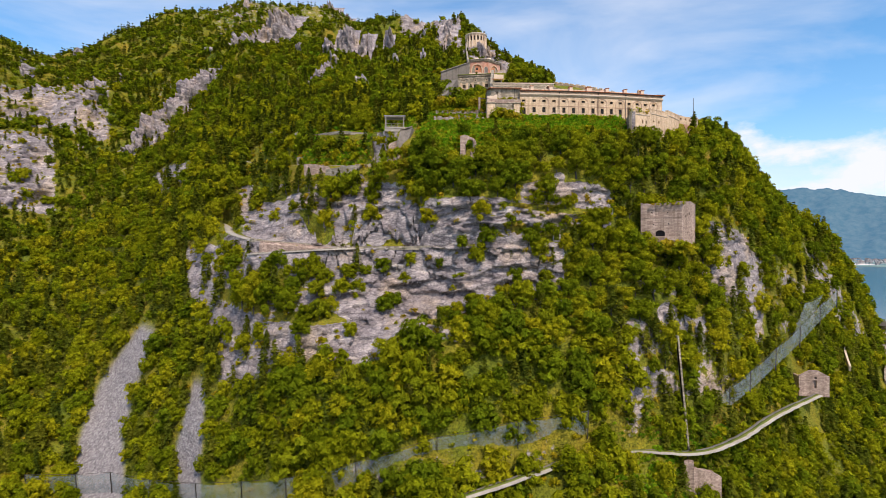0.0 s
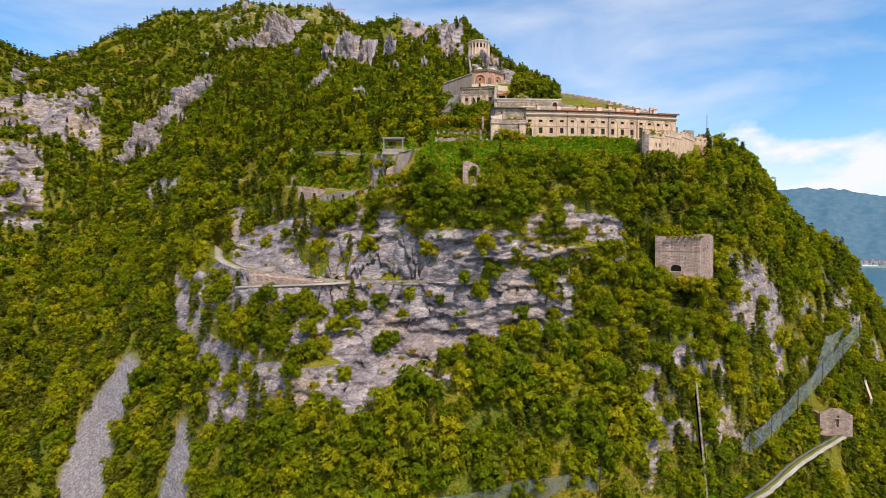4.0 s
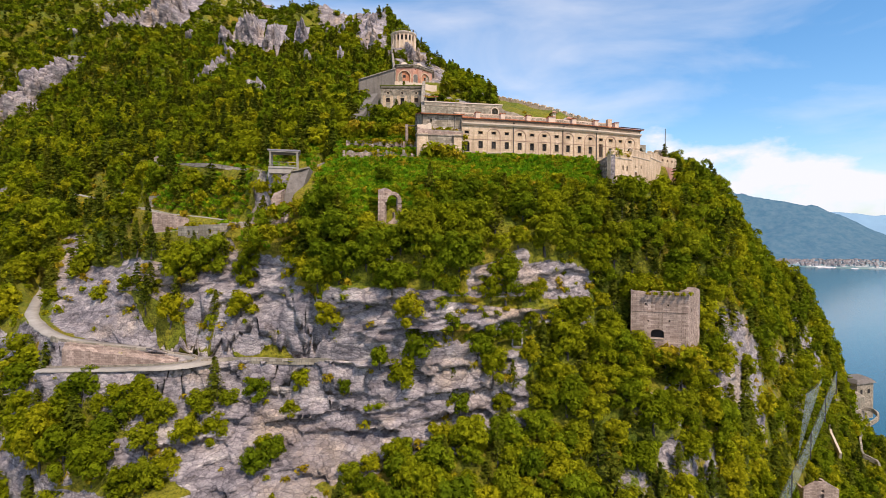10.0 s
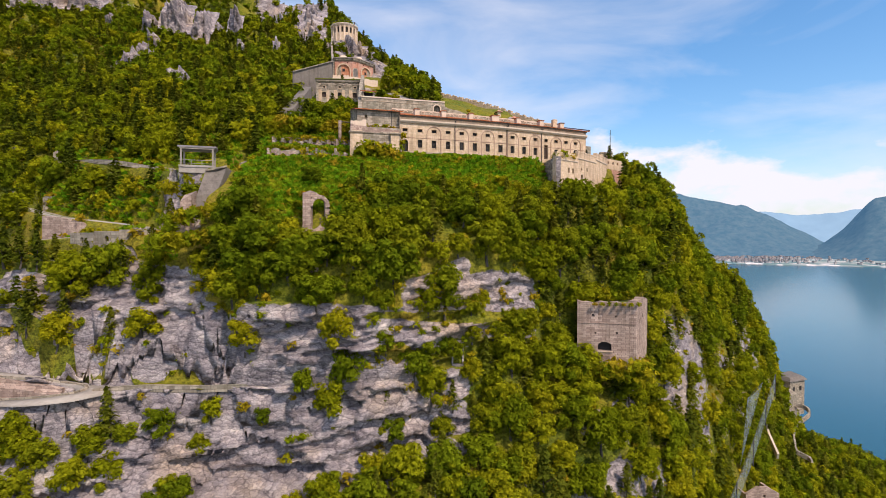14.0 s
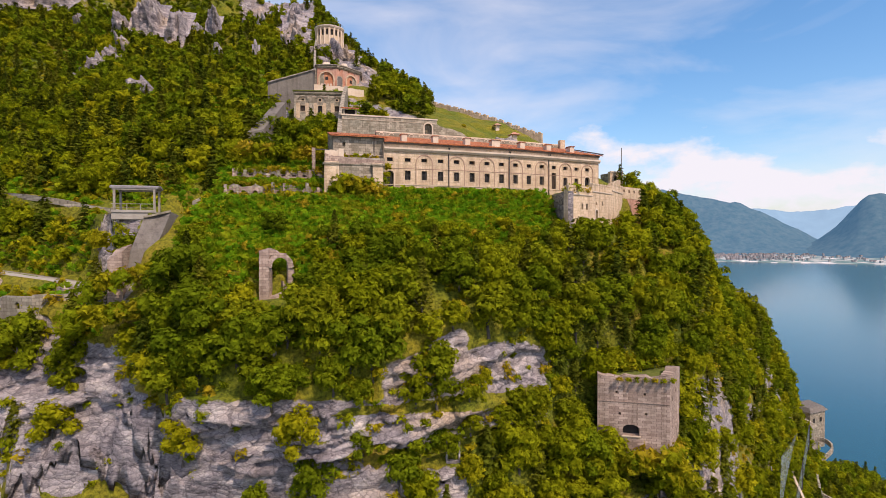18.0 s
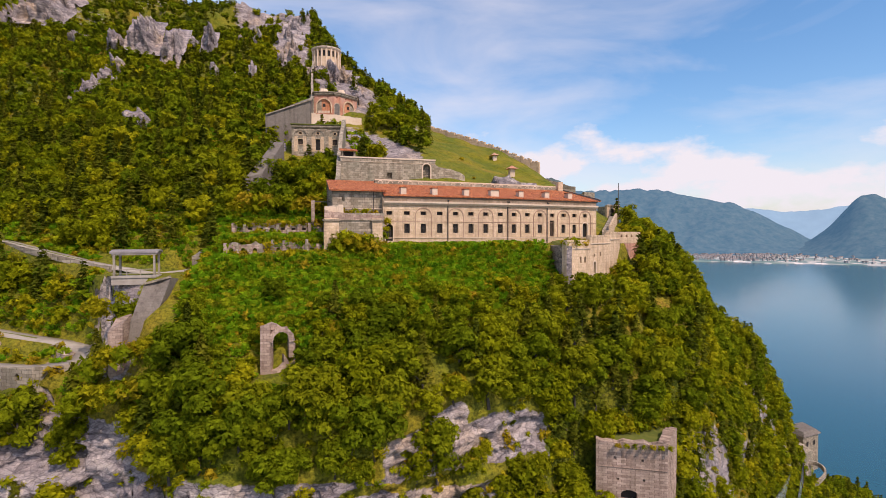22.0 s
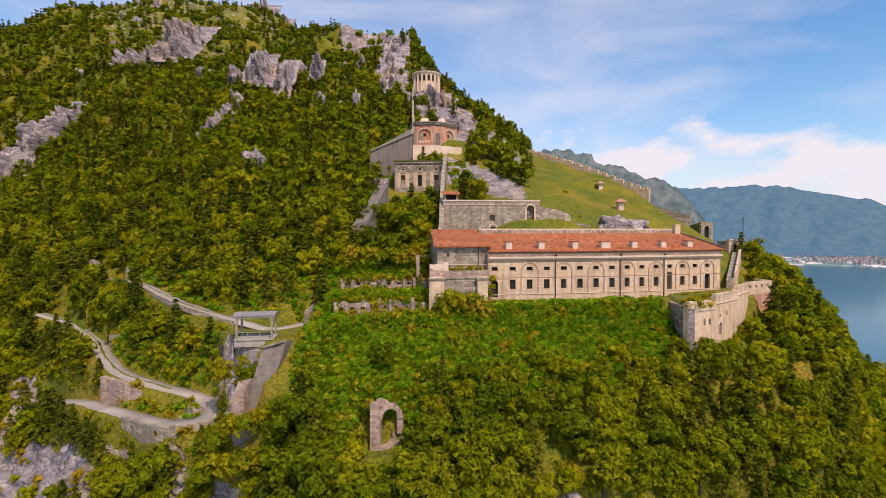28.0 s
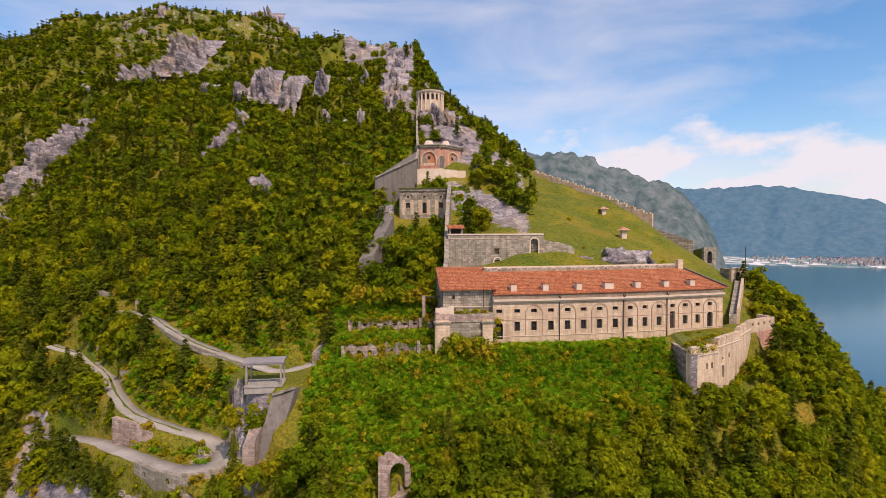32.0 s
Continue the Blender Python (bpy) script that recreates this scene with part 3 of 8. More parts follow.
# Where bare rock shows: bearing from, to, break line from, to, strength.
CLIFFS = (
    (-17.5, -3, 2.0, 5.35, 0.9), (-9, -3.2, 5.2, 5.9, 0.75), (-8.6, -4.0, 6.3, 7.3, 0.75), (-4, 10, 2.6, 5.25, 1.0), (-12, 4.0, 2.15, 3.0, 0.9), (9.5, 14, 2.6, 5.75, 0.9), (5.5, 11, 5.85, 6.15, 0.6), (-25, -15, 2.7, 3.8, 0.95), (-22.5, -12, 2.0, 3.5, 0.95),
    (-20, -5.5, 4.15, 5.75, 0.95), (27.8, 31.8, 3.2, 4.8, 0.85), (23.5, 25.5, 2.3, 2.9, 0.7),
    (12, 19, 4.1, 5.4, 0.75), (21.5, 26, 3.0, 3.8, 0.6), (20, 25, 1.5, 2.6, 0.4),
    (29, 33, 2.7, 4.5, 0.85), (23.0, 26.2, 3.45, 4.0, 0.95), (14.2, 16.6, 4.35, 5.1, 0.9), (34, 37.5, 3.0, 4.6, 0.4), (36, 41, 4.6, 6.4, 0.4), (24, 31, 1.8, 2.9, 0.4), (-10, 16, 0.9, 1.3, 0.3),
    (-43, -35.2, 4.3, 6.45, 0.85), (-38.6, -31.0, 6.8, 8.4, 0.8), (-27.5, -24.2, 4.7, 5.6, 0.7), (-27, -23.6, 6.8, 8.6, 0.3),
    (4.2, 9.5, 9.85, 10.6, 0.9), (6.5, 12.5, 9.15, 9.5, 0.8), (-24, -8, 10.3, 11.2, 0.3), (-22, -12, 9.3, 10.2, 0.3), (10, 12.5, 9.9, 10.5, 0.6), (-3, 0.6, 10.6, 11.2, 0.6), (0.9, 3.4, 10.05, 11.5, 1.0),
)


def terrain_masks():
    rock = np.zeros_like(PZ)
    for a0, a1, v0, v1, s in CLIFFS:
        rock = np.maximum(rock, s * band(a0, a1, AA, 0.8) * band(v0, v1, VV, 0.15))
    scree = np.zeros_like(PZ)
    for centre, slope, wide in ((-32.6, 2.8, 2.05), (-25.6, 1.2, 1.25)):
        mid = centre + slope * np.clip(VV - 1.0, 0, 2.4)
        scree = np.maximum(scree, (1 - smoothstep(wide * 0.75, wide, np.abs(AA - mid) + 0.42 * wide * np.clip(VV - 1, 0, 3))) * band(0.6, 2.45 if wide > 2 else 2.08, VV, 0.1))
    return rock, scree


RMASK, SMASK = terrain_masks()


def roughen():
    """Folds, ledges and crags; they grow with the distance from the road."""
    n, m = PZ.shape
    dr, dz, grow = np.zeros_like(PZ), np.zeros_like(PZ), np.zeros_like(PZ)
    for i in range(n):
        for j in range(m):
            x, y, z = PX[i, j], PY[i, j], PZ[i, j]
            far = min(1.0, max(0.0, (GRID[i, j, 0] - 170) / 220))
            p = Vector((x, y, z))
            a = noise.fractal(p * 0.07, 0.9, 2.1, 4)
            k = RMASK[i, j]
            crag = 0.0
            if k > 0.12:
                warp = noise.fractal(p * 0.11, 0.9, 2.0, 3)
                bed = z * 0.34 - 0.05 * x + 0.35 * warp
                lay = math.floor(bed)
                thin = bed * 2.9 + 0.37 * lay
                crag = 0.75 * (1 - bed + lay) ** 2 + 0.3 * (1 - thin + math.floor(thin)) ** 2 + 0.4 * noise.fractal(Vector((x * 0.06, y * 0.06, z * 0.05)), 0.9, 2.0, 3)
                for a, b, step, lean in ((0.13, 0.36, 0.9, 0.7), (0.34, 0.9, 0.4, 0.45)):
                    q = Vector((x * a + 0.3 * warp, y * a, z * b))
                    c = noise.voronoi(q)[1][0]
                    t = Vector((noise.cell(c * 9.1) - 0.5, 0.0, noise.cell(c * 5.3 + Vector((3, 7, 1))) - 0.5))
                    crag += step * noise.cell(c * 13.7) + lean * (q - c).dot(t)
                crag = k * (crag - 1.2)
            reach = GRID[i, j, 0]
            if k > 0.12 and reach > 190:
                crag += k * min(1.0, (reach - 190) / 50) * 6.0 * (noise.ridged_multi_fractal(Vector((x * 0.085, y * 0.085, z * 0.03)), 0.8, 2.1, 4, 1.0, 2.0) - 1.0)
            big = noise.fractal(p * 0.021, 1.0, 2.0, 4) if far > 0 else 0.0
            dr[i, j] = -(a * (1.3 + 2.5 * far) + crag) - big * 14 * far
            dz[i, j] = 0.5 * a * (1 + 2 * far) + big * 8 * far
            grow[i, j] = a
    quiet = band(5.5, 27.5, AA, 1.0) * band(7.6, 8.6, VV, 0.25)
    dr, dz = dr * (1 - 0.8 * quiet), dz * (1 - 0.8 * quiet)
    over = band(6.9, 10.0, PZ, 0.6) * band(-12, 9, AA, 0.6)          # the cliff stands back above its ledge path
    dr = dr * (1 - over) + over * np.maximum(0.4 * dr, 0.25)
    edge = smoothstep(0.0, 0.9, VV)
    return dr * edge, dz * edge, grow


DR, DZ, GROW = roughen()
PX, PY, PZ = PX + DR * np.sin(azr), PY + DR * np.cos(azr), PZ + DZ
LEDGE = np.array([[noise.fractal(Vector((x * 0.035, y * 0.035, z * 0.17 + 0.01 * x)), 0.9, 2.1, 4) for x, y, z in zip(*q)] for q in zip(PX, PY, PZ)])
RMASK = np.clip(RMASK + 0.3 * GROW * (RMASK > 0.05), 0, 1) * (1 - 0.85 * smoothstep(0.22, 0.42, LEDGE) * (VV < 8))


def flatten(line, half, soft=2.2, sink=0.06):
    """Cuts a shelf for a road through the points of line."""
    global PZ, SMASK
    best, level = np.full(PZ.shape, 1e9), np.zeros_like(PZ)
    for (x0, y0, z0), (x1, y1, z1) in zip(line, line[1:]):
        d = np.array((x1 - x0, y1 - y0))
        t = np.clip(((PX - x0) * d[0] + (PY - y0) * d[1]) / (d @ d), 0, 1)
        zz = z0 + t * (z1 - z0)
        far = np.hypot(PX - x0 - t * d[0], PY - y0 - t * d[1]) + 0.22 * np.abs(PZ - zz)
        take = far < best
        best, level = np.where(take, far, best), np.where(take, zz, level)
    w = 1 - smoothstep(half, half + soft, best)
    PZ = PZ + w * (level - sink - PZ)
    return w


# ---------------------------------------------------------------- roads cut into the hill
def smooth_line(points, step=1.5):
    """A rounded line through the points."""
    p = [Vector(q) for q in points]
    p = [2 * p[0] - p[1], *p, 2 * p[-1] - p[-2]]
    out = []
    for a, b, c, d in zip(p, p[1:], p[2:], p[3:]):
        n = max(2, int((c - b).length / step))
        for i in range(n):
            t = i / n
            q = 0.5 * (2 * b + (c - a) * t + (2 * a - 5 * b + 4 * c - d) * t * t + (3 * b - a - 3 * c + d) * t ** 3)
            out.append(tuple(q))
    out.append(tuple(p[-2]))
    return out


UPPER_ROAD = smooth_line([(-3.5, 150.5, 36.6), (-8.5, 145.5, 36.3), (-13, 147.5, 36.8), (-18.5, 151.2, 37.6), (-25, 155.5, 38.9), (-32.7, 164.5, 40.0), (-38.5, 172.5, 40.6), (-46, 178, 41.2)])
HAIRPIN = smooth_line([(-60, 178, 34.5), (-53, 175.5, 33), (-48, 171, 32), (-43.3, 165.8, 31.0), (-37.7, 157.4, 30.0), (-32.2, 151, 29.0), (-24.6, 146.0, 28.2), (-18.8, 143.6, 27.4), (-15.2, 140.2, 26.8), (-15.9, 136.6, 26.4), (-19.4, 135.9, 26.2), (-24.0, 139.4, 25.8), (-32.6, 146.5, 25.3), (-39, 152.5, 24.5), (-50, 162, 22)])
LOW_ROAD = smooth_line([(-86, 190, 18.0), (-73, 180, 16.2), (-63.0, 168, 14.2), (-57.4, 157, 12.6), (-53.5, 147.5, 11.0), (-47.0, 139, 9.5), (-41.0, 134.5, 8.6), (-32.0, 131.4, 7.9), (-25.0, 129.4, 7.3), (-20.0, 127.0, 6.9), (-19.7, 123.8, 6.8), (-23.6, 122.4, 6.6), (-32.5, 124.6, 6.1), (-42.0, 127.8, 5.6)])
LEDGE_PATH = smooth_line([(-19.4, 124.8, 6.9), (-14.0, 124.6, 7.0), (-7.0, 122.6, 7.0), (-1.7, 121.6, 7.1), (5.5, 120, 7.2), (11, 119.4, 7.4), (16.6, 119, 7.2)])
LOW_TRACK = smooth_line([(-3, 88.5, -33.5), (5, 91.5, -32.6), (16.2, 96.5, -31.5), (24.6, 101.0, -31.0), (33.3, 104.2, -31.0), (41.2, 103.6, -31.0), (45.8, 102.6, -31.0), (51.3, 103.4, -30.6), (60.1, 108.3, -30.0), (71.3, 116.9, -29.4), (83.2, 124.9, -29.0), (91.5, 130, -28.6)])
ROADS = ((UPPER_ROAD, 1.1), (HAIRPIN, 1.2), (LOW_ROAD, 1.0), (LEDGE_PATH, 0.6), (LOW_TRACK, 0.95))
ALL_LINES = [(line, half + 0.6) for line, half in ROADS]
for line, wide in ((UPPER_ROAD, 1.2), (HAIRPIN, 1.4), (LOW_ROAD, 1.6), (LOW_TRACK, 1.7)):          # the open verge on the valley side
    ALL_LINES.append(([(x + 0.3, y - 2.3, z - 0.5) for x, y, z in line], wide))
FENCE_FOOT = [(-87.4, 122.4, -45.4), (-76.0, 121.0, -45.0), (-68.4, 120.3, -44.3), (-57.6, 115.0, -43.8), (-45.9, 108.8, -41.9), (-36.1, 105.1, -40.1), (-27.2, 101.8, -38.2), (-14.4, 98.7, -34.3), (-0.4, 99.2, -30.4), (14.0, 100.2, -28.1), (27.1, 102.1, -27.0)]
ALL_LINES.append(([(x, y - 1.6, z) for x, y, z in FENCE_FOOT], 1.0))
for line, half in ROADS:
    flatten(line, half + 0.5, 2.0)
flatten([(-14.5, 144.5, 36.3), (-10, 140.0, 36.3), (-7.6, 139.6, 36.3), (-5, 146.5, 36.4)], 2.6, 1.5)
flatten([(-16.5, 134.4, 26.1), (-13.6, 136.4, 26.4), (-12.9, 139.6, 26.8)], 1.6, 1.4)
flatten([(5.4, 123.4, 26.4), (9.0, 123.8, 26.7)], 1.4, 1.2)
flatten([(1.0, 140.6, 38.2), (12.2, 140.4, 38.3)], 1.5, 1.4)
flatten([(1.0, 145.3, 41.0), (12.8, 145.2, 41.1)], 1.9, 0.9)
flatten([(52, 144, 40.6), (60, 145.5, 40.8), (66, 149, 40.8)], 2.4, 2.0)
flatten([(23, 141.2, 39.6), (33, 141.6, 39.7), (43, 142.4, 39.8), (50, 143.6, 40.0)], 1.6, 2.5)
KEEP_CLEAR = [(13, 63, 142, 153), (17, 43, 164, 169), (7, 24, 186, 201), (13, 31, 208, 233), (15, 31, 248, 270), (47, 55, 120, 122), (48, 58, 134.5, 152), (58, 66, 142, 152), (66, 73, 146, 152),
              (4.8, 9.2, 122.0, 126), (-16, -4, 134, 149), (-0.5, 14.0, 141.0, 143.0), (89, 99, 133, 141), (0.5, 14.8, 146.4, 148.0), (-11, -4, 126.5, 134), (-120, -114, 214, 219)]
ALL_LINES.append(([(160.5, 186.5, -28.4), (163.5, 183.5, -29), (155.3, 178, -31.6), (150.5, 175, -33.6), (146, 170.0, -36.6), (147, 167, -37.6), (145, 164, -38.6)], 2.2))
NO_TREES = [(16, 44, 153, 167), (14, 62, 136.5, 143), (-1.5, 15.5, 139.5, 155), (-12, -3, 124, 134)]


def build_hill():
    n, m = PZ.shape
    idx = np.arange(n * m).reshape(n, m)
    faces = np.stack([idx[:-1, :-1], idx[1:, :-1], idx[1:, 1:], idx[:-1, 1:]], -1).reshape(-1, 4)
    me = fast_mesh("ground", np.stack([PX, PY, PZ], -1).reshape(-1, 3), faces, [GROUND], smooth=False)
    layer(me, "rock", RMASK.ravel())
    layer(me, "scree", SMASK.ravel())
    return tagged(new("ground", me), "steep limestone hillside with cliffs, turf and scree above a lake", "hillside", kind="structure")


hill = build_hill()
wm = fast_mesh("water", [(-400, -900, WATER_Z), (4600, -900, WATER_Z), (4600, 4300, WATER_Z), (-400, 4300, WATER_Z)], [(0, 1, 2, 3)], [WATER])
tagged(new("water", wm), "calm blue-green lake reflecting the clouded sky", "lake", kind="structure")


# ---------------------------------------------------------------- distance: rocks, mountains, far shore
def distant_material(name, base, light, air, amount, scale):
    """A far slope seen through miles of air: woods and bare flanks, the bluish airlight put in as a surface glow."""
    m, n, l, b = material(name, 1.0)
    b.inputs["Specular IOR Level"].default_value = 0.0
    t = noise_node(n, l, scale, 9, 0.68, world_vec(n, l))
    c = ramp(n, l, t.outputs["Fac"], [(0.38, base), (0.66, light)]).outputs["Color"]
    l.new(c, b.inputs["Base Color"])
    # Haze between here and the slope, given off by the slope itself.
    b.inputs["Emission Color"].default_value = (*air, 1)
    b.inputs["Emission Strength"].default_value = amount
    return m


def build_range(name, profile, foot, crest, mat, label, seed, rough):
    """A mountain range: bearing and slope of its skyline, as seen from the hill, at the distance of its crest."""
    az = np.arange(profile[0][0], profile[-1][0] + 0.01, 0.2)
    top = np.interp(az, [p[0] for p in profile], [p[1] for p in profile])
    soft = np.exp(-0.5 * (np.arange(-6, 7) / 2.5) ** 2)
    top = np.convolve(np.pad(top, 6, mode="edge"), soft / soft.sum(), "valid")
    rows, v = 26, []
    for i, a in enumerate(az):
        ca, sa_ = math.cos(radians(a)), math.sin(radians(a))
        h = 40 + top[i] * crest - WATER_Z
        for j in range(rows):
            f = j / (rows - 2) if j < rows - 1 else 1.25
            r = foot + (crest - foot) * f
            z = WATER_Z - 6 + h * (f ** 1.25 if f <= 1 else 0.2)
            p = Vector((r * sa_, r * ca, 0)) / crest
            k = noise.ridged_multi_fractal(p * 14 + Vector((seed, 0, 0)), 0.9, 2.1, 6, 1.0, 2.0) - 1.0
            z += k * rough * h * min(f, 1.0) * (1.15 - min(f, 1.0)) * 2.0 + (noise.fractal(p * 60, 0.9, 2, 3) * 0.03 * h if f > 0.2 else 0)
            v.append((r * sa_ + 6, r * ca + 45, z))
    n = len(az)
    idx = np.arange(n * rows).reshape(n, rows)
    f = np.stack([idx[:-1, :-1], idx[1:, :-1], idx[1:, 1:], idx[:-1, 1:]], -1).reshape(-1, 4)
    return tagged(new(name, fast_mesh(name, v, f, [mat], smooth=True)), label, "mountain", kind="structure")


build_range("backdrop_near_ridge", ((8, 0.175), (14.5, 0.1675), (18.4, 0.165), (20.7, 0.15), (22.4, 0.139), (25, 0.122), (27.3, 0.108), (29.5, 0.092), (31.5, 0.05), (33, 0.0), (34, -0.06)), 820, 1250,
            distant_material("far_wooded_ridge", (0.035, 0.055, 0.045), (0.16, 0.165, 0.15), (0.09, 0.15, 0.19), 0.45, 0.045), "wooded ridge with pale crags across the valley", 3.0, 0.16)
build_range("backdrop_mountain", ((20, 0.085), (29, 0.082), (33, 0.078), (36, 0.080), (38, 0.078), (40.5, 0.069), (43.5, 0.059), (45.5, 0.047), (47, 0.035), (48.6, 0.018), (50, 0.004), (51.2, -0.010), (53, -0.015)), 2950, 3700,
            distant_material("far_hazed_mountain", (0.035, 0.06, 0.062), (0.085, 0.105, 0.095), (0.06, 0.17, 0.30), 0.78, 0.03), "hazy blue mountain beyond the lake", 11.0, 0.10)
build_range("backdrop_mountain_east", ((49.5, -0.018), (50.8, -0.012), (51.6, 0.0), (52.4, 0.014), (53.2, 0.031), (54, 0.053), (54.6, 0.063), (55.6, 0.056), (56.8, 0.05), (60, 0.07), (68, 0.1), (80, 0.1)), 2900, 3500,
            distant_material("far_hazed_flank", (0.035, 0.06, 0.062), (0.085, 0.105, 0.095), (0.06, 0.165, 0.29), 0.72, 0.03), "hazy blue mountain flank on the far shore", 23.0, 0.10)
# Farthest range: haze set into its base colours as well as its glow.
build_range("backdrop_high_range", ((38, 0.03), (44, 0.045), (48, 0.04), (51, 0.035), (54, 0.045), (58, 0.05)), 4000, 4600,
            distant_material("far_hazed_range", (0.06, 0.11, 0.16), (0.09, 0.15, 0.2), (0.29, 0.43, 0.56), 0.9, 0.006), "distant range paled by painted haze, closing the valley", 31.0, 0.08)


def build_far_shore():
    """The plain at the head of the lake, with its town and trees."""
    m, n, l, b = material("far_shore", 1.0)
    t = n.new("ShaderNodeTexVoronoi")
    t.inputs["Scale"].default_value = 0.028
    l.new(world_vec(n, l, (1, 0.5, 1)), t.inputs["Vector"])
    c = ramp(n, l, t.outputs["Color"], [(0.25, (0.06, 0.10, 0.07)), (0.5, (0.13, 0.16, 0.10)), (0.62, (0.3, 0.27, 0.22)), (0.8, (0.7, 0.58, 0.5))]).outputs["Color"]
    l.new(c, b.inputs["Base Color"])
    # Haze over the plain, put in as a weak bluish glow.
    b.inputs["Emission Color"].default_value, b.inputs["Emission Strength"].default_value = (0.12, 0.22, 0.32, 1), 0.6
    v, az = [], np.arange(26, 72, 0.5)
    for a in az:
        w = 90 * noise.fractal(Vector((a * 0.16, 0, 0)), 0.9, 2, 4)
        for r, z in ((2480 + w, WATER_Z - 1), (2490 + w, WATER_Z + 3), (2900, WATER_Z + 8), (3600, WATER_Z + 20)):
            v.append((6 + r * math.sin(radians(a)), 45 + r * math.cos(radians(a)), z))
    idx = np.arange(len(v)).reshape(len(az), 4)
    f = np.stack([idx[:-1, :-1], idx[1:, :-1], idx[1:, 1:], idx[:-1, 1:]], -1).reshape(-1, 4)
    tagged(new("backdrop_shore", fast_mesh("backdrop_shore", v, f, [m])), "flat far lakeshore with a pale town among trees", "shore", kind="structure")
    rng = random.Random(9)
    town, roofs = Geo(), Geo()
    for k in range(620):
        a = radians(rng.gauss(44.5, 3.0) if k % 3 else rng.uniform(36, 58))
        r = rng.uniform(2540, 3300)
        x, y, s, h = 6 + r * math.sin(a), 45 + r * math.cos(a), rng.uniform(2.5, 6.5), rng.uniform(1, 5)
        town.box(x - s, x + s, y - s * 0.6, y + s * 0.6, WATER_Z, WATER_Z + 6 + (r - 2500) * 0.017 + h)
        roofs.box(x - s - 1, x + s + 1, y - s * 0.6 - 1, y + s * 0.6 + 1, WATER_Z + 6 + (r - 2500) * 0.017 + h, WATER_Z + 7.6 + (r - 2500) * 0.017 + h)
    for name, g, mat in (("far_town", town, FAR_HOUSE), ("far_town_roofs", roofs, FAR_ROOF)):
        me = bpy.data.meshes.new(name)
        me.from_pydata(g.v, [], g.f)
        me.materials.append(mat)
        tagged(new(name, me), "tiny pale houses of a far lakeside town", "town", kind="stuff")

# ---------------------------------------------------------------- building helpers
class Geo:
    """Faces gathered for one part."""

    def __init__(self):
        self.v, self.f = [], []

    def face(self, *pts):
        k = len(self.v)
        self.v += [tuple(p) for p in pts]
        self.f.append(tuple(range(k, k + len(pts))))

    def box(self, x0, x1, y0, y1, z0, z1):
        self.prism([(x0, y0), (x1, y0), (x1, y1), (x0, y1)], z0, z1)
        return self

    def prism(self, plan, z0, z1, lean=0.0):
        """An upright block over a plan given anticlockwise; lean draws the top in."""
        c = (sum(p[0] for p in plan) / len(plan), sum(p[1] for p in plan) / len(plan))
        zs0 = z0 if isinstance(z0, (list, tuple)) else [z0] * len(plan)
        zs1 = z1 if isinstance(z1, (list, tuple)) else [z1] * len(plan)
        top = []
        for p in plan:
            d = math.hypot(p[0] - c[0], p[1] - c[1]) or 1
            k = 1 - lean / d
            top.append((c[0] + (p[0] - c[0]) * k, c[1] + (p[1] - c[1]) * k))
        lo, hi = [(*p, z) for p, z in zip(plan, zs0)], [(*p, z) for p, z in zip(top, zs1)]
        n = len(plan)
        for i in range(n):
            j = (i + 1) % n
            self.face(lo[i], lo[j], hi[j], hi[i])
        self.face(*hi)
        self.face(*lo[::-1])
        return self

    def bar(self, a, b, w, d=None):
        """A squared bar from a to b."""
        a, b, d = Vector(a), Vector(b), d or w
        t = (b - a).normalized()
        s = t.cross(Vector((0, 0, 1)) if abs(t.z) < 0.9 else Vector((0, 1, 0))).normalized()
        u = s.cross(t)
        c = [(s * w / 2 * i + u * d / 2 * j) for i, j in ((-1, -1), (1, -1), (1, 1), (-1, 1))]
        for i in range(4):
            j = (i + 1) % 4
            self.face(a + c[i], a + c[j], b + c[j], b + c[i])
        self.face(*[a + q for q in c[::-1]])
        self.face(*[b + q for q in c])
        return self

    def mesh(self, name, mat):
        me = bpy.data.meshes.new(name)
        me.from_pydata(self.v, [], self.f)
        me.materials.append(mat)
        bm = bmesh.new()
        bm.from_mesh(me)
        bmesh.ops.remove_doubles(bm, verts=bm.verts, dist=0.001)
        bmesh.ops.recalc_face_normals(bm, faces=bm.faces)
        bm.to_mesh(me)
        bm.free()
        return me


def thing(name, label, category, group="", kind="", at=(0, 0, 0)):
    ob = new(name)
    ob.empty_display_size = 0.5
    ob.location = at
    return tagged(ob, label, category, group, kind)


def part(name, geo, mat, parent, label=""):
    ob = new(name, geo.mesh(name, mat) if isinstance(geo, Geo) else geo)
    ob.parent = parent
    if parent.parent is None:
        ob.matrix_parent_inverse = Matrix.Translation(-parent.location)
    return tagged(ob, label)


def lone(name, geo, mat, label, category, group="", kind=""):
    return tagged(new(name, geo.mesh(name, mat) if isinstance(geo, Geo) else geo), label, category, group, kind)


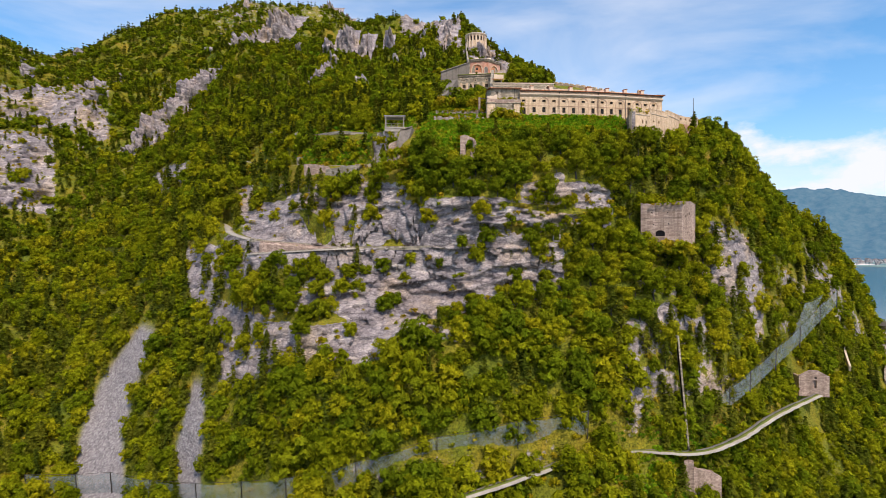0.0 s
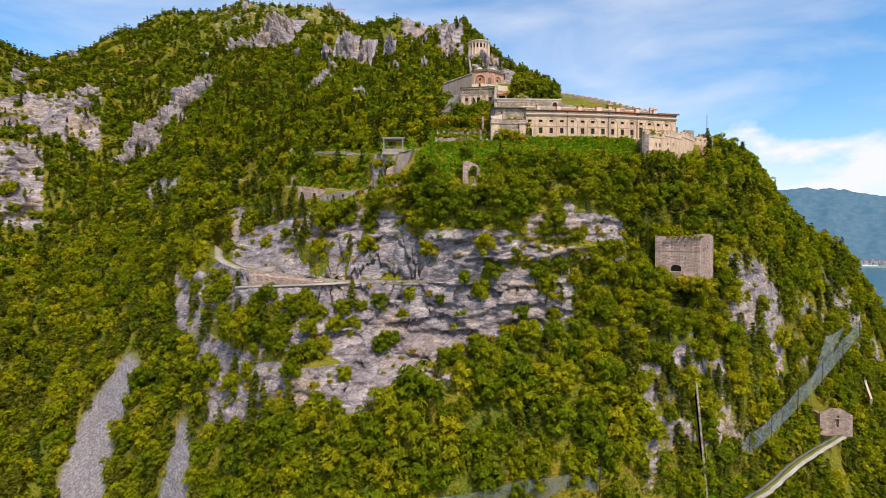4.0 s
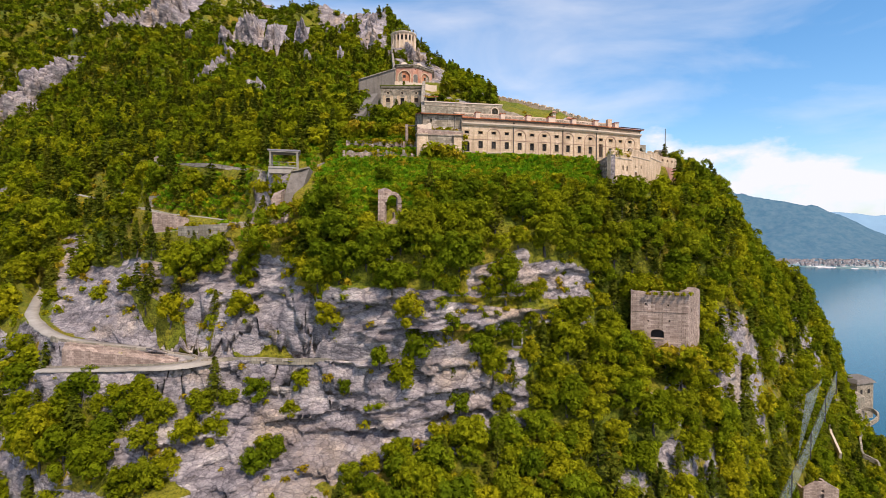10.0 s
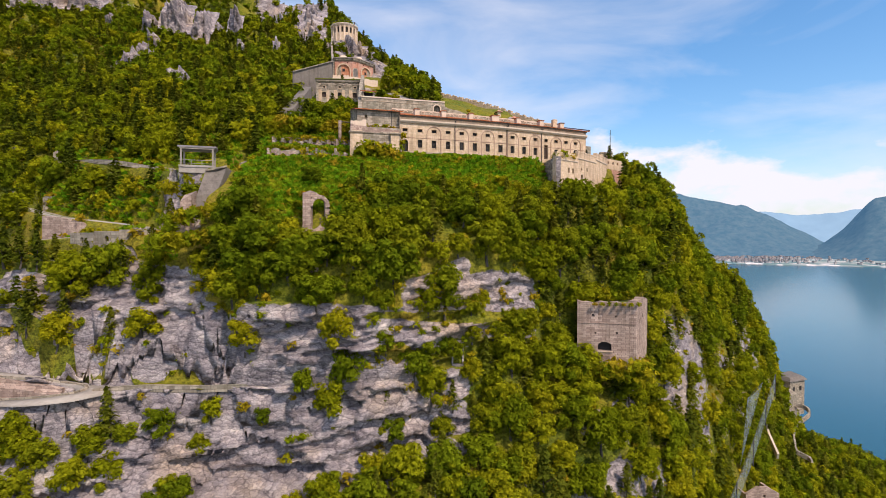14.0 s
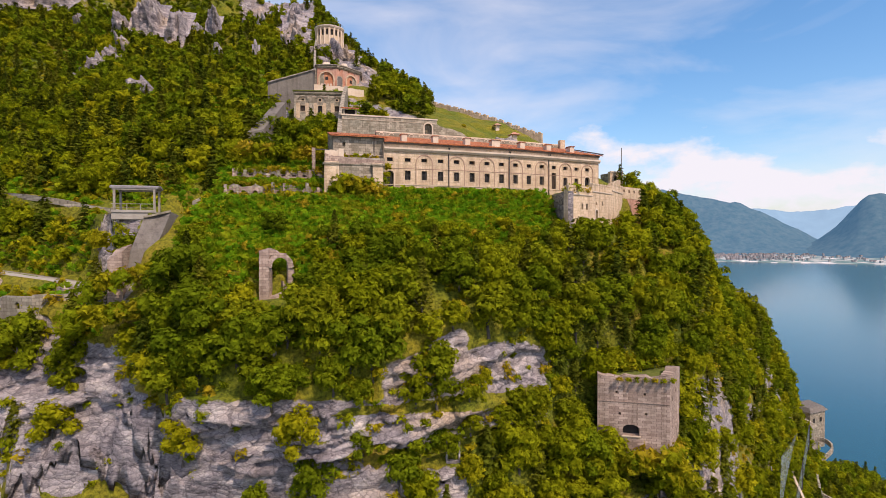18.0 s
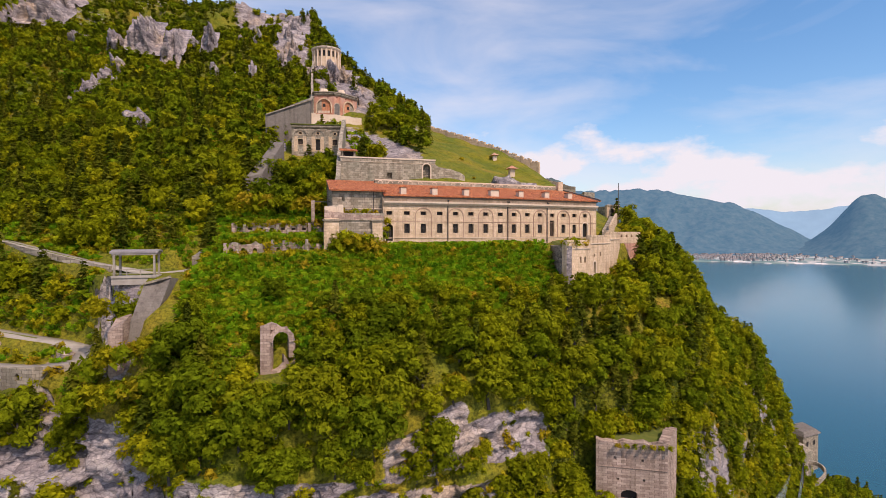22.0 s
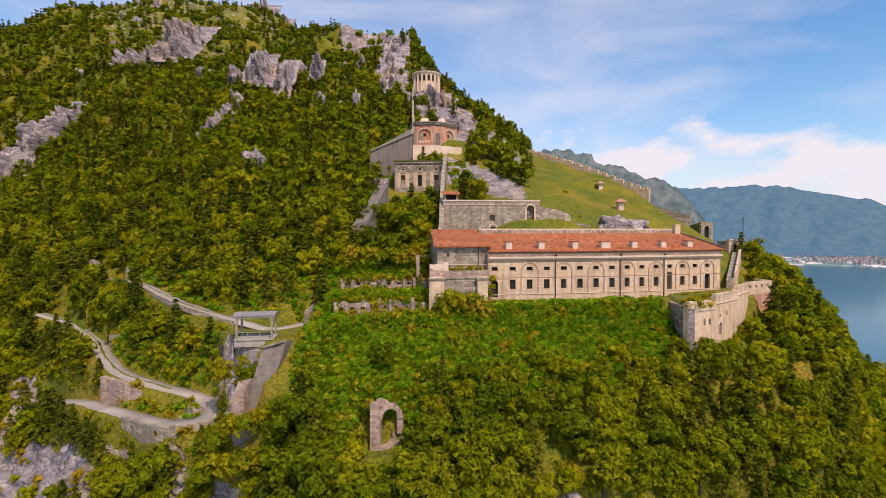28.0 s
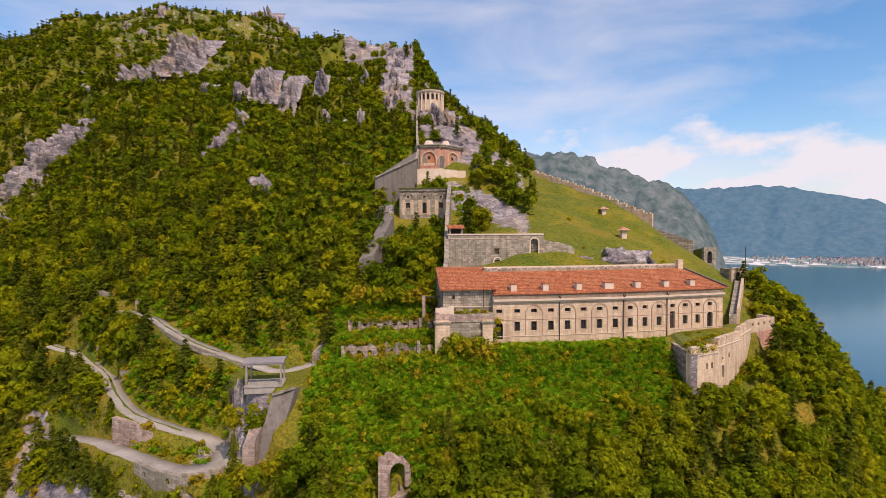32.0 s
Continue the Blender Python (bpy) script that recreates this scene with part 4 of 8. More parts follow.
class Wall:
    """An upright wall from p0 to p1 in plan; its face looks to the right of that way."""

    def __init__(self, p0, p1, z0, z1, thick=0.6):
        self.p0, self.len = Vector((*p0, 0)), math.dist(p0, p1)
        self.d = Vector(((p1[0] - p0[0]) / self.len, (p1[1] - p0[1]) / self.len, 0))
        self.n = Vector((self.d.y, -self.d.x, 0))
        self.z0, self.z1, self.thick, self.holes, self.geo = z0, z1, thick, [], Geo()

    def at(self, u, z, out=0.0):
        return self.p0 + self.d * u + self.n * out + Vector((0, 0, z))

    def hole(self, u, z, w, h, arch=False):
        """An opening: middle, sill, width, height."""
        self.holes.append((u - w / 2, u + w / 2, z, z + h, arch))
        return self

    def build(self):
        g, L = self.geo, self.len
        us = sorted({0.0, L, *[h[0] for h in self.holes], *[h[1] for h in self.holes]})
        zs = sorted({self.z0, self.z1, *[h[2] for h in self.holes], *[h[3] for h in self.holes]})
        for a, b in zip(us, us[1:]):
            for c, d in zip(zs, zs[1:]):
                um, zm = (a + b) / 2, (c + d) / 2
                if any(h[0] < um < h[1] and h[2] < zm < h[3] for h in self.holes):
                    continue
                g.face(self.at(a, c), self.at(b, c), self.at(b, d), self.at(a, d))
        t = -self.thick
        for u0, u1, z0, z1, arch in self.holes:
            r, n = (u1 - u0) / 2, 8
            rise = r if arch is True else (arch or 0)
            head = [(u0, z1 - rise)]
            if arch:
                head += [((u0 + u1) / 2 - r * math.cos(math.pi * i / n), z1 - rise + rise * math.sin(math.pi * i / n)) for i in range(1, n)]
            head.append((u1, z1 - rise))
            rim = [(u0, z0), *head, (u1, z0)]
            for (a, c), (b, d) in zip(rim, rim[1:] + rim[:1]):
                g.face(self.at(a, c), self.at(b, d), self.at(b, d, t), self.at(a, c, t))
            if arch:
                for (a, c), (b, d) in zip(head, head[1:]):
                    g.face(self.at(a, c), self.at(b, d), self.at(b, z1), self.at(a, z1))
        g.face(self.at(0, self.z0, t), self.at(0, self.z1, t), self.at(L, self.z1, t), self.at(L, self.z0, t))
        g.face(self.at(0, self.z1), self.at(L, self.z1), self.at(L, self.z1, t), self.at(0, self.z1, t))
        for u in (0, L):
            g.face(self.at(u, self.z0), self.at(u, self.z1), self.at(u, self.z1, t), self.at(u, self.z0, t))
        return g

    def band(self, z, high, out, u0=0.0, u1=None):
        """A moulding along the face."""
        g, u1 = Geo(), self.len if u1 is None else u1
        a, b = [self.at(u0, z, 0.0), self.at(u0, z, out * 0.5), self.at(u0, z + high * 0.55, out), self.at(u0, z + high, out), self.at(u0, z + high, 0.0)], []
        b = [p + self.d * (u1 - u0) for p in a]
        for i in range(5):
            j = (i + 1) % 5
            g.face(a[i], a[j], b[j], b[i])
        g.face(*a)
        g.face(*b[::-1])
        return g

    def arch_trim(self, u, z_foot, z_spring, r, wide=0.16, out=0.07, legs=True):
        """A raised round arch with its two strips."""
        g, n = Geo(), 12
        line = [(u - r * math.cos(math.pi * i / n), z_spring + r * math.sin(math.pi * i / n)) for i in range(n + 1)]
        outer = [(u - (r + wide) * math.cos(math.pi * i / n), z_spring + (r + wide) * math.sin(math.pi * i / n)) for i in range(n + 1)]
        if legs:
            line, outer = [(u - r, z_foot), *line, (u + r, z_foot)], [(u - r - wide, z_foot), *outer, (u + r + wide, z_foot)]
        for (a, b), (c, d) in zip(zip(line, line[1:]), zip(outer, outer[1:])):
            g.face(self.at(*a, out), self.at(*b, out), self.at(*d, out), self.at(*c, out))
            g.face(self.at(*c, out), self.at(*d, out), self.at(*d, 0), self.at(*c, 0))
            g.face(self.at(*a, out), self.at(*b, out), self.at(*b, 0), self.at(*a, 0))
        return g

    def window(self, parent, u, z, w, h, grille=True, shut=False):
        """A recessed window: pane painted near-black for the unlit inside, stone surround, iron bars."""
        p = Geo()
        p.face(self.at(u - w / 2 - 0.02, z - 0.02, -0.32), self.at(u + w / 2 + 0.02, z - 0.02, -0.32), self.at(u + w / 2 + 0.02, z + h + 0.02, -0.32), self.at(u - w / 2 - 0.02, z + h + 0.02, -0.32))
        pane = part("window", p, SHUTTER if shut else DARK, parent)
        s = Geo()
        for a, b, c, d in ((-w / 2 - 0.1, -w / 2, z, z + h), (w / 2, w / 2 + 0.1, z, z + h), (-w / 2 - 0.1, w / 2 + 0.1, z + h, z + h + 0.1), (-w / 2 - 0.15, w / 2 + 0.15, z - 0.12, z)):
            q = [self.at(u + a, c, 0.05), self.at(u + b, c, 0.05), self.at(u + b, d, 0.05), self.at(u + a, d, 0.05)]
            s.face(*q)
            k = [x - self.n * 0.05 for x in q]
            for i in range(4):
                j = (i + 1) % 4
                s.face(q[i], q[j], k[j], k[i])
        part("surround", s, PLASTER, pane)
        if grille:
            i = Geo()
            for f in (-0.25, 0.0, 0.25):
                i.bar(self.at(u + f * w, z, -0.1), self.at(u + f * w, z + h, -0.1), 0.035)
            i.bar(self.at(u - w / 2, z + h / 2, -0.1), self.at(u + w / 2, z + h / 2, -0.1), 0.035)
            part("grille", i, IRON, pane)
        return pane


def ragged(p0, p1, z0, tops, thick, wobble=0.25, seed=1):
    """A broken masonry wall: its top runs through tops, unevenly."""
    rng = random.Random(seed)
    g, n = Geo(), max(4, int(math.dist(p0, p1) / 0.6))
    dx, dy = p1[0] - p0[0], p1[1] - p0[1]
    L = math.hypot(dx, dy)
    nx, ny = -dy / L * thick, dx / L * thick
    zs = np.interp(np.linspace(0, 1, n + 1), np.linspace(0, 1, len(tops)), tops)
    pts = [(p0[0] + dx * i / n + rng.uniform(-1, 1) * 0.05, p0[1] + dy * i / n + rng.uniform(-1, 1) * 0.05, zs[i] + rng.uniform(-1, 0.4) * wobble) for i in range(n + 1)]
    for (xa, ya, za), (xb, yb, zb) in zip(pts, pts[1:]):
        zl = z0 if not callable(z0) else z0(xa, ya)
        g.face((xa, ya, zl), (xb, yb, zl), (xb, yb, zb), (xa, ya, za))
        g.face((xa, ya, za), (xb, yb, zb), (xb + nx, yb + ny, zb), (xa + nx, ya + ny, za))
        g.face((xa + nx, ya + ny, zl), (xa + nx, ya + ny, za), (xb + nx, yb + ny, zb), (xb + nx, yb + ny, zl))
    for x, y, z in (pts[0], pts[-1]):
        g.face((x, y, z0), (x, y, z), (x + nx, y + ny, z), (x + nx, y + ny, z0))
    return g


def ribbon(name, line, half, lift, mat, label, category, side=None, depth=0.25, bend=(0, 0, 0)):
    """A road's surface along a line, with crumbling edges."""
    rng = random.Random(len(line))
    p = [Vector(q) for q in line]
    v, f = [], []
    for i, q in enumerate(p):
        t = (p[min(i + 1, len(p) - 1)] - p[max(i - 1, 0)])
        t.z = 0
        t.normalize()
        s = Vector((t.y, -t.x, 0))
        wide = half + bend[2] * max(0.0, 1 - math.hypot(q.x - bend[0], q.y - bend[1]) / 8)
        a, b = (-wide, wide) if side is None else side
        ra, rb = a + rng.uniform(-0.12, 0.12), b + rng.uniform(-0.12, 0.12)
        for k, (w, z) in enumerate(((ra, lift - depth), (ra, lift), (0.5 * (a + b), lift + 0.05), (rb, lift), (rb, lift - depth))):
            v.append(q + s * w + Vector((0, 0, z)))
    for i in range(len(p) - 1):
        for k in range(4):
            f.append((i * 5 + k, i * 5 + k + 1, (i + 1) * 5 + k + 1, (i + 1) * 5 + k))
    return tagged(new(name, fast_mesh(name, v, f, [mat], smooth=True)), label, category, kind="structure")

# ---------------------------------------------------------------- the long barrack building
def build_barrack():
    top = thing("barrack_building", "long pale stone barrack with a red tiled roof below the hill", "building", at=(42, 146, 39))
    corners = [(22.3, 143.2), (32.5, 143.55), (43.0, 144.4), (50.7, 145.55), (61.7, 147.7)]
    z0, eave = 36.0, 47.35
    bays = {0: (0.95, 3.7, 6.3, 8.95), 1: (1.4, 4.02, 6.64, 9.26), 2: (1.3, 3.9, 6.45), 3: (1.2, 3.65, 6.1, 8.55)}
    n = 0
    for k, (a, b) in enumerate(zip(corners, corners[1:])):
        w = Wall(a, b, z0, eave, 0.7)
        todo = []
        for i, u in enumerate(bays[k]):
            first, last, tall = n == 0, n == 14, n == 11
            if first:
                w.hole(u, 40.6, 1.1, 2.5, True)
            elif last:
                w.hole(u, 41.0, 1.15, 2.6, True)
            elif tall:
                w.hole(u, 41.2, 0.95, 2.7)
            else:
                w.hole(u, 41.8, 0.88, 1.4)
            w.hole(u, 44.55, 0.92, 0.55)
            todo.append((n, u))
            n += 1
        sec = part("facade_wall", w.build(), PLASTER, top)
        for j, u in todo:
            if j in (0, 14, 11):
                g = Geo()
                zz = 40.6 if j == 0 else 41.0
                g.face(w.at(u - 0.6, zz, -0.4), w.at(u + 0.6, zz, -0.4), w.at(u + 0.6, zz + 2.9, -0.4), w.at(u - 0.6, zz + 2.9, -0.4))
                # Arched doorways get a near-black sheet for the shade within.
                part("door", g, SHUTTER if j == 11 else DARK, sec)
                if j != 11:
                    part("door_arch", w.arch_trim(u, zz, zz + 2.0, 0.56, 0.16, 0.06), TRIM, sec)
            else:
                w.window(sec, u, 41.8, 0.88, 1.4)
            w.window(sec, u, 44.55, 0.92, 0.55, grille=False)
            if j and j % 2 == 0:
                part("blind_arch", w.arch_trim(u, 41.1, 44.35, 1.25, 0.12, 0.09), LINE, sec, "thin stone arch moulding, its shadow line painted pinkish brown")
        part("string_course", w.band(43.45, 0.1, 0.06), LINE, sec)
        part("plinth_band", w.band(40.95, 0.14, 0.1), TRIM, sec)
        part("cornice", w.band(46.05, 0.55, 0.5), TRIM, sec, "broad pale stone cornice")
        part("eave_board", w.band(47.1, 0.22, 0.35), SLATE, sec)
        if k:
            pipe = Geo().bar(w.at(0.05, 39.4, 0.12), w.at(0.05, 47.0, 0.12), 0.12)
            pipe.bar(w.at(0.05, 46.2, 0.12), w.at(0.05, 46.9, 0.6), 0.12)
            part("downpipe", pipe, IRON, top, "dark rusty downpipe")
    # roof: one slope to the back, hipped at the far end
    back = [(22.6, 152.6), (32.2, 153.2), (41.8, 154.0), (49.2, 155.2), (59.8, 156.8)]
    for k in range(4):
        a, b = Vector((*corners[k], 47.45)), Vector((*corners[k + 1], 47.45))
        out = Vector(((b - a).y, -(b - a).x, 0)).normalized() * 0.55
        c, d = Vector((*back[k + 1], 50.05)), Vector((*back[k], 50.05))
        g = Geo()
        a, b = a + out, b + out + (Vector((0.5, 0, 0)) if k == 3 else Vector())
        g.face(a, b, c, d)
        low = Vector((0, 0, -0.14))
        g.face(a, a + low, b + low, b)
        g.face(a + low, d + low, c + low, b + low)
        part("roof", g, TILE, top, "red clay tile roof slope")
    g = Geo()
    a, b, c = Vector((62.2, 147.3, 47.45)), Vector((62.6, 156.2, 47.5)), Vector((59.8, 156.8, 50.05))
    g.face(a, b, c)
    part("roof", g, TILE, top, "red clay tile hip")
    ridge = Geo().bar((62.25, 147.2, 47.62), (59.8, 156.8, 50.2), 0.3, 0.2)
    part("hip_ridge", ridge, SLATE, top)
    g = Geo().box(58.6, 59.6, 156.0, 157.0, 49.2, 51.6)
    part("chimney", g, PLASTER, top)
    for k, (x, y) in enumerate(((25.6, 144.2), (30.6, 144.3), (36.0, 144.75), (41.0, 145.2), (46.0, 145.9), (51.2, 146.7), (56.2, 147.7))):
        double = k == 3
        d = Geo().box(x - 0.42 - 0.3 * double, x + 0.42 + 0.3 * double, y - 0.35, y + 0.9, 47.6, 48.75)
        dorm = part("dormer", d, TRIM, top, "small pale dormer vent")
        part("dormer_cap", Geo().box(x - 0.52 - 0.3 * double, x + 0.52 + 0.3 * double, y - 0.45, y + 1.0, 48.75, 48.87), TILE, dorm)
    # side wall and back wall with its parapet of low arches
    part("end_wall", Wall((61.7, 147.7), (61.9, 156.2), z0, 47.35, 0.6).build(), PLASTER, top)
    for k in range(4):
        w = Wall(back[k], back[k + 1], 44.0, 50.65, 0.9)
        pw = part("parapet_wall", w.build(), MASONRY, top)
        part("coping", Wall(back[k], back[k + 1], 50.65, 50.83, 1.0).build(), TRIM, pw)
        u = 0.9
        while u < w.len - 0.6:
            part("parapet_niche", w.arch_trim(u, 50.2, 50.25, 0.32, 0.1, 0.08, False), TRIM, pw)
            u += 1.75
    part("yard", Geo().prism([(22, 153), (57.6, 157), (56, 163), (19, 162)], 45.0, 49.9), MASONRY, top)
    return top


def build_pavilion():
    top = thing("corner_pavilion", "square stone pavilion with a red tiled roof on buttressed terrace", "building", at=(18.5, 146, 38))
    w = Wall((14.9, 144.2), (22.5, 144.2), 44.0, 48.2, 0.7)
    w.hole(1.6, 46.6, 0.4, 0.6)
    front = part("front_wall", w.build(), MASONRY, top, "rough grey stone wall under the eave")
    part("side_wall", Geo().prism([(14.9, 144.3), (15.5, 144.3), (15.5, 153.2), (14.9, 153.2)], 40, [48.15, 48.15, 50.3, 50.3]), MASONRY, top)
    part("side_wall", Geo().prism([(21.9, 144.3), (22.5, 144.3), (22.5, 153.2), (21.9, 153.2)], 45.4, [48.1, 48.1, 50.2, 50.2]), MASONRY, top)
    part("string_course", w.band(45.35, 0.2, 0.12), TRIM, front)
    part("eave_board", w.band(48.05, 0.2, 0.3), SLATE, front)
    pipe = Geo().bar(w.at(6.1, 45.4, 0.1), w.at(6.1, 48.0, 0.1), 0.1)
    part("downpipe", pipe, IRON, top)
    g = Geo()
    a, b, c, d = Vector((14.4, 143.5, 48.2)), Vector((23.0, 143.5, 48.2)), Vector((22.9, 155.4, 50.75)), Vector((14.8, 155.4, 50.8))
    g.face(a, b, c, d)
    low = Vector((0, 0, -0.18))
    g.face(a, a + low, b + low, b)
    g.face(b, b + low, c + low, c)
    g.face(a, d, d + low, a + low)
    part("roof", g, TILE, top, "red clay tile roof slope")
    part("gable_wall", Wall((14.9, 155.2), (22.6, 155.2), 44, 50.6, 0.5).build(), MASONRY, top)
    # terrace below with its two corner piers and a walled bay between them
    part("terrace", Geo().box(13.8, 22.25, 141.9, 146, 36, 44.7), MASONRY, top, "grey stone terrace with plants on its edge")
    part("terrace_kerb", ragged((13.6, 141.7), (22.2, 141.7), 43.6, (45.2, 44.7, 44.5, 44.6, 44.4), 0.5, 0.2, 14), RUBBLE, top)
    bay = Wall((15.5, 141.7), (20.4, 141.7), 37, 43.9, 0.25)
    part("bay_wall", bay.build(), MASONRY, top)
    part("bay_string", bay.band(43.5, 0.22, 0.15), MASONRY, top)
    for x0, x1, foot, head in ((13.4, 15.6, 35.6, 43.9), (20.3, 21.9, 37.6, 43.9)):
        pier = part("pier", Geo().prism([(x0, 141.1), (x1, 141.1), (x1, 142.2), (x0, 142.2)], foot, head, 0.1), PLASTER, top, "weathered pale stone pier")
        part("pier_cap", Geo().box(x0 - 0.12, x1 + 0.12, 140.95, 142.3, 43.5, 43.75), MASONRY, pier)
    stones = Geo()
    rng = random.Random(4)
    for i in range(7):
        x, s = 13.8 + i * 0.35, rng.uniform(0.2, 0.4)
        stones.prism([(x - s, 142.2 - s), (x + s, 142.2 - s), (x + s, 142.2 + s), (x - s, 142.2 + s)], 44.4, 45.2 + s * 1.8, 0.08)
    part("broken_stone", stones, TRIM, top)
    return top


def build_upper_wall():
    y, zt = 166.0, 56.15
    top = thing("upper_curtain_wall", "grey masonry retaining wall with an arched doorway above the roof", "wall", at=(27, y, 49))
    w = Wall((18.2, y), (36.8, y), 45, zt, 0.8)
    w.hole(9.4, zt - 3.7, 0.95, 1.1)
    w.hole(16.8, zt - 4.7, 1.5, 4.0, True)
    w.hole(9.5, zt - 6.4, 1.2, 1.6)
    part("wall", w.build(), MASONRY, top)
    # One near-black sheet paints the shade behind the wall's openings.
    g = Geo()
    g.face((18.2, y + 0.9, 45), (36.8, y + 0.9, 45), (36.8, y + 0.9, zt - 0.3), (18.2, y + 0.9, zt - 0.3))
    part("room_shade", g, DARK, top)
    part("coping", Wall((18.0, y - 0.1), (36.9, y - 0.1), zt, zt + 0.25, 1.0).build(), TRIM, top)
    part("string_course", w.band(zt - 0.75, 0.14, 0.1), TRIM, top)
    part("doorway_arch", w.arch_trim(16.8, zt - 4.7, zt - 1.45, 0.75, 0.24, 0.08), TRIM, top)
    bars = Geo()
    for f in (-0.45, 0, 0.45):
        bars.bar(w.at(16.8 + f, zt - 4.7, -0.3), w.at(16.8 + f, zt - 1.0, -0.3), 0.06)
    for z in (zt - 3.7, zt - 2.7, zt - 1.7):
        bars.bar(w.at(16.15, z, -0.3), w.at(17.45, z, -0.3), 0.06)
    part("door_grille", bars, IRON, top)
    part("niche_frame", w.arch_trim(9.5, zt - 6.4, zt - 5.0, 0.6, 0.2, 0.12), TRIM, top)
    part("end_wall", ragged((36.8, y), (43.2, y + 0.6), 47, (zt - 0.6, zt - 1.3, zt - 1.7, zt - 2.6), 0.8, 0.3, 3), MASONRY, top)
    hut = thing("roof_hatch_hut", "small hut with a red tile roof on the wall", "hut", at=(19.6, y + 0.5, zt))
    part("post", Geo().box(18.4, 18.75, y + 0.2, y + 0.5, zt - 0.1, zt + 1.2), MASONRY, hut)
    part("post", Geo().box(20.7, 21.05, y + 0.2, y + 0.5, zt - 0.1, zt + 1.2), MASONRY, hut)
    # Back painted near-black for the shade under the hut's roof.
    part("back_wall", Geo().box(18.4, 21.05, y + 1.4, y + 1.7, zt - 0.1, zt + 1.4), DARK, hut)
    g = Geo().prism([(18.1, y - 0.2), (21.4, y - 0.2), (21.4, y + 2), (18.1, y + 2)], [zt + 1.2, zt + 1.2, zt + 1.8, zt + 1.8], [zt + 1.4, zt + 1.4, zt + 2.0, zt + 2.0])
    part("roof", g, TILE, hut)


def slope_wall(name, pts, thick, high, mat, label):
    """A wall that climbs the slope in steps; pts carry the ground's height."""
    top = thing(name, label, "wall", at=pts[0])
    for (xa, ya, za), (xb, yb, zb) in zip(pts, pts[1:]):
        d = Vector((xb - xa, yb - ya, 0)).normalized()
        s = Vector((d.y, -d.x, 0)) * thick / 2
        g = Geo()
        plan = [(xa + s.x, ya + s.y), (xb + s.x, yb + s.y), (xb - s.x, yb - s.y), (xa - s.x, ya - s.y)]
        g.prism(plan, [za - 4, zb - 4, zb - 4, za - 4], [za + high, zb + high, zb + high, za + high])
        part("wall_section", g, mat, top)
    return top


def build_middle_house():
    top = thing("arched_guardhouse", "small stone guardhouse with three arched bays on the slope", "building", at=(15.5, 194, 60))
    w = Wall((9.6, 193.2), (21.4, 191.2), 57, 67.2, 0.7)
    for u, low in ((2.0, False), (6.0, True), (9.9, False)):
        w.hole(u, 61.3 if low else 62.6, 1.0 if low else 1.1, 2.6 if low else 1.3)
        w.hole(u, 65.0, 0.6, 0.5)
    front = part("front_wall", w.build(), MASONRY, top)
    for u, low in ((2.0, False), (6.0, True), (9.9, False)):
        w.window(front, u, 61.3 if low else 62.6, 1.0 if low else 1.1, 2.6 if low else 1.3, grille=False, shut=not low)
        w.window(front, u, 65.0, 0.6, 0.5, grille=False)
        part("blind_arch", w.arch_trim(u, 61.0, 64.5, 1.45, 0.3, 0.2), MASONRY, front, "weathered grey arch surround")
        fill, r, m = Geo(), 1.44, 12
        arc = [w.at(u - r * math.cos(math.pi * i / m), 64.5 + r * math.sin(math.pi * i / m), 0.03) for i in range(m + 1)]
        half = 0.66
        fill.face(w.at(u - r, 61.0, 0.03), w.at(u - half, 61.0, 0.03), w.at(u - half, 64.5, 0.03), w.at(u - r, 64.5, 0.03))
        fill.face(w.at(u + half, 61.0, 0.03), w.at(u + r, 61.0, 0.03), w.at(u + r, 64.5, 0.03), w.at(u + half, 64.5, 0.03))
        fill.face(*[q for q in arc if q.z > 65.62][::-1])
        part("arch_infill", fill, PLASTER, front, "stained pale plaster inside the arch")
    part("cornice", w.band(66.4, 0.5, 0.45), MASONRY, front)
    part("frieze_band", w.band(65.95, 0.16, 0.1), TRIM, front)
    for u in (0.25, 4.0, 7.95, 11.6):
        part("pilaster", Geo().bar(w.at(u, 59.5, 0.05), w.at(u, 66.4, 0.05), 0.5, 0.24), MASONRY, front)
    part("side_wall", Wall((21.4, 191.2), (22.6, 199), 57, 67.2, 0.6).build(), MASONRY, top)
    part("side_wall", Wall((10.6, 201), (9.6, 193.2), 57, 67.2, 0.6).build(), MASONRY, top)
    part("roof", Geo().prism([(9.3, 192.9), (21.7, 190.8), (23, 200), (10.4, 202)], 67.2, [67.4, 67.4, 68.2, 68.2]), TURF, top, "flat roof grown over with grass")


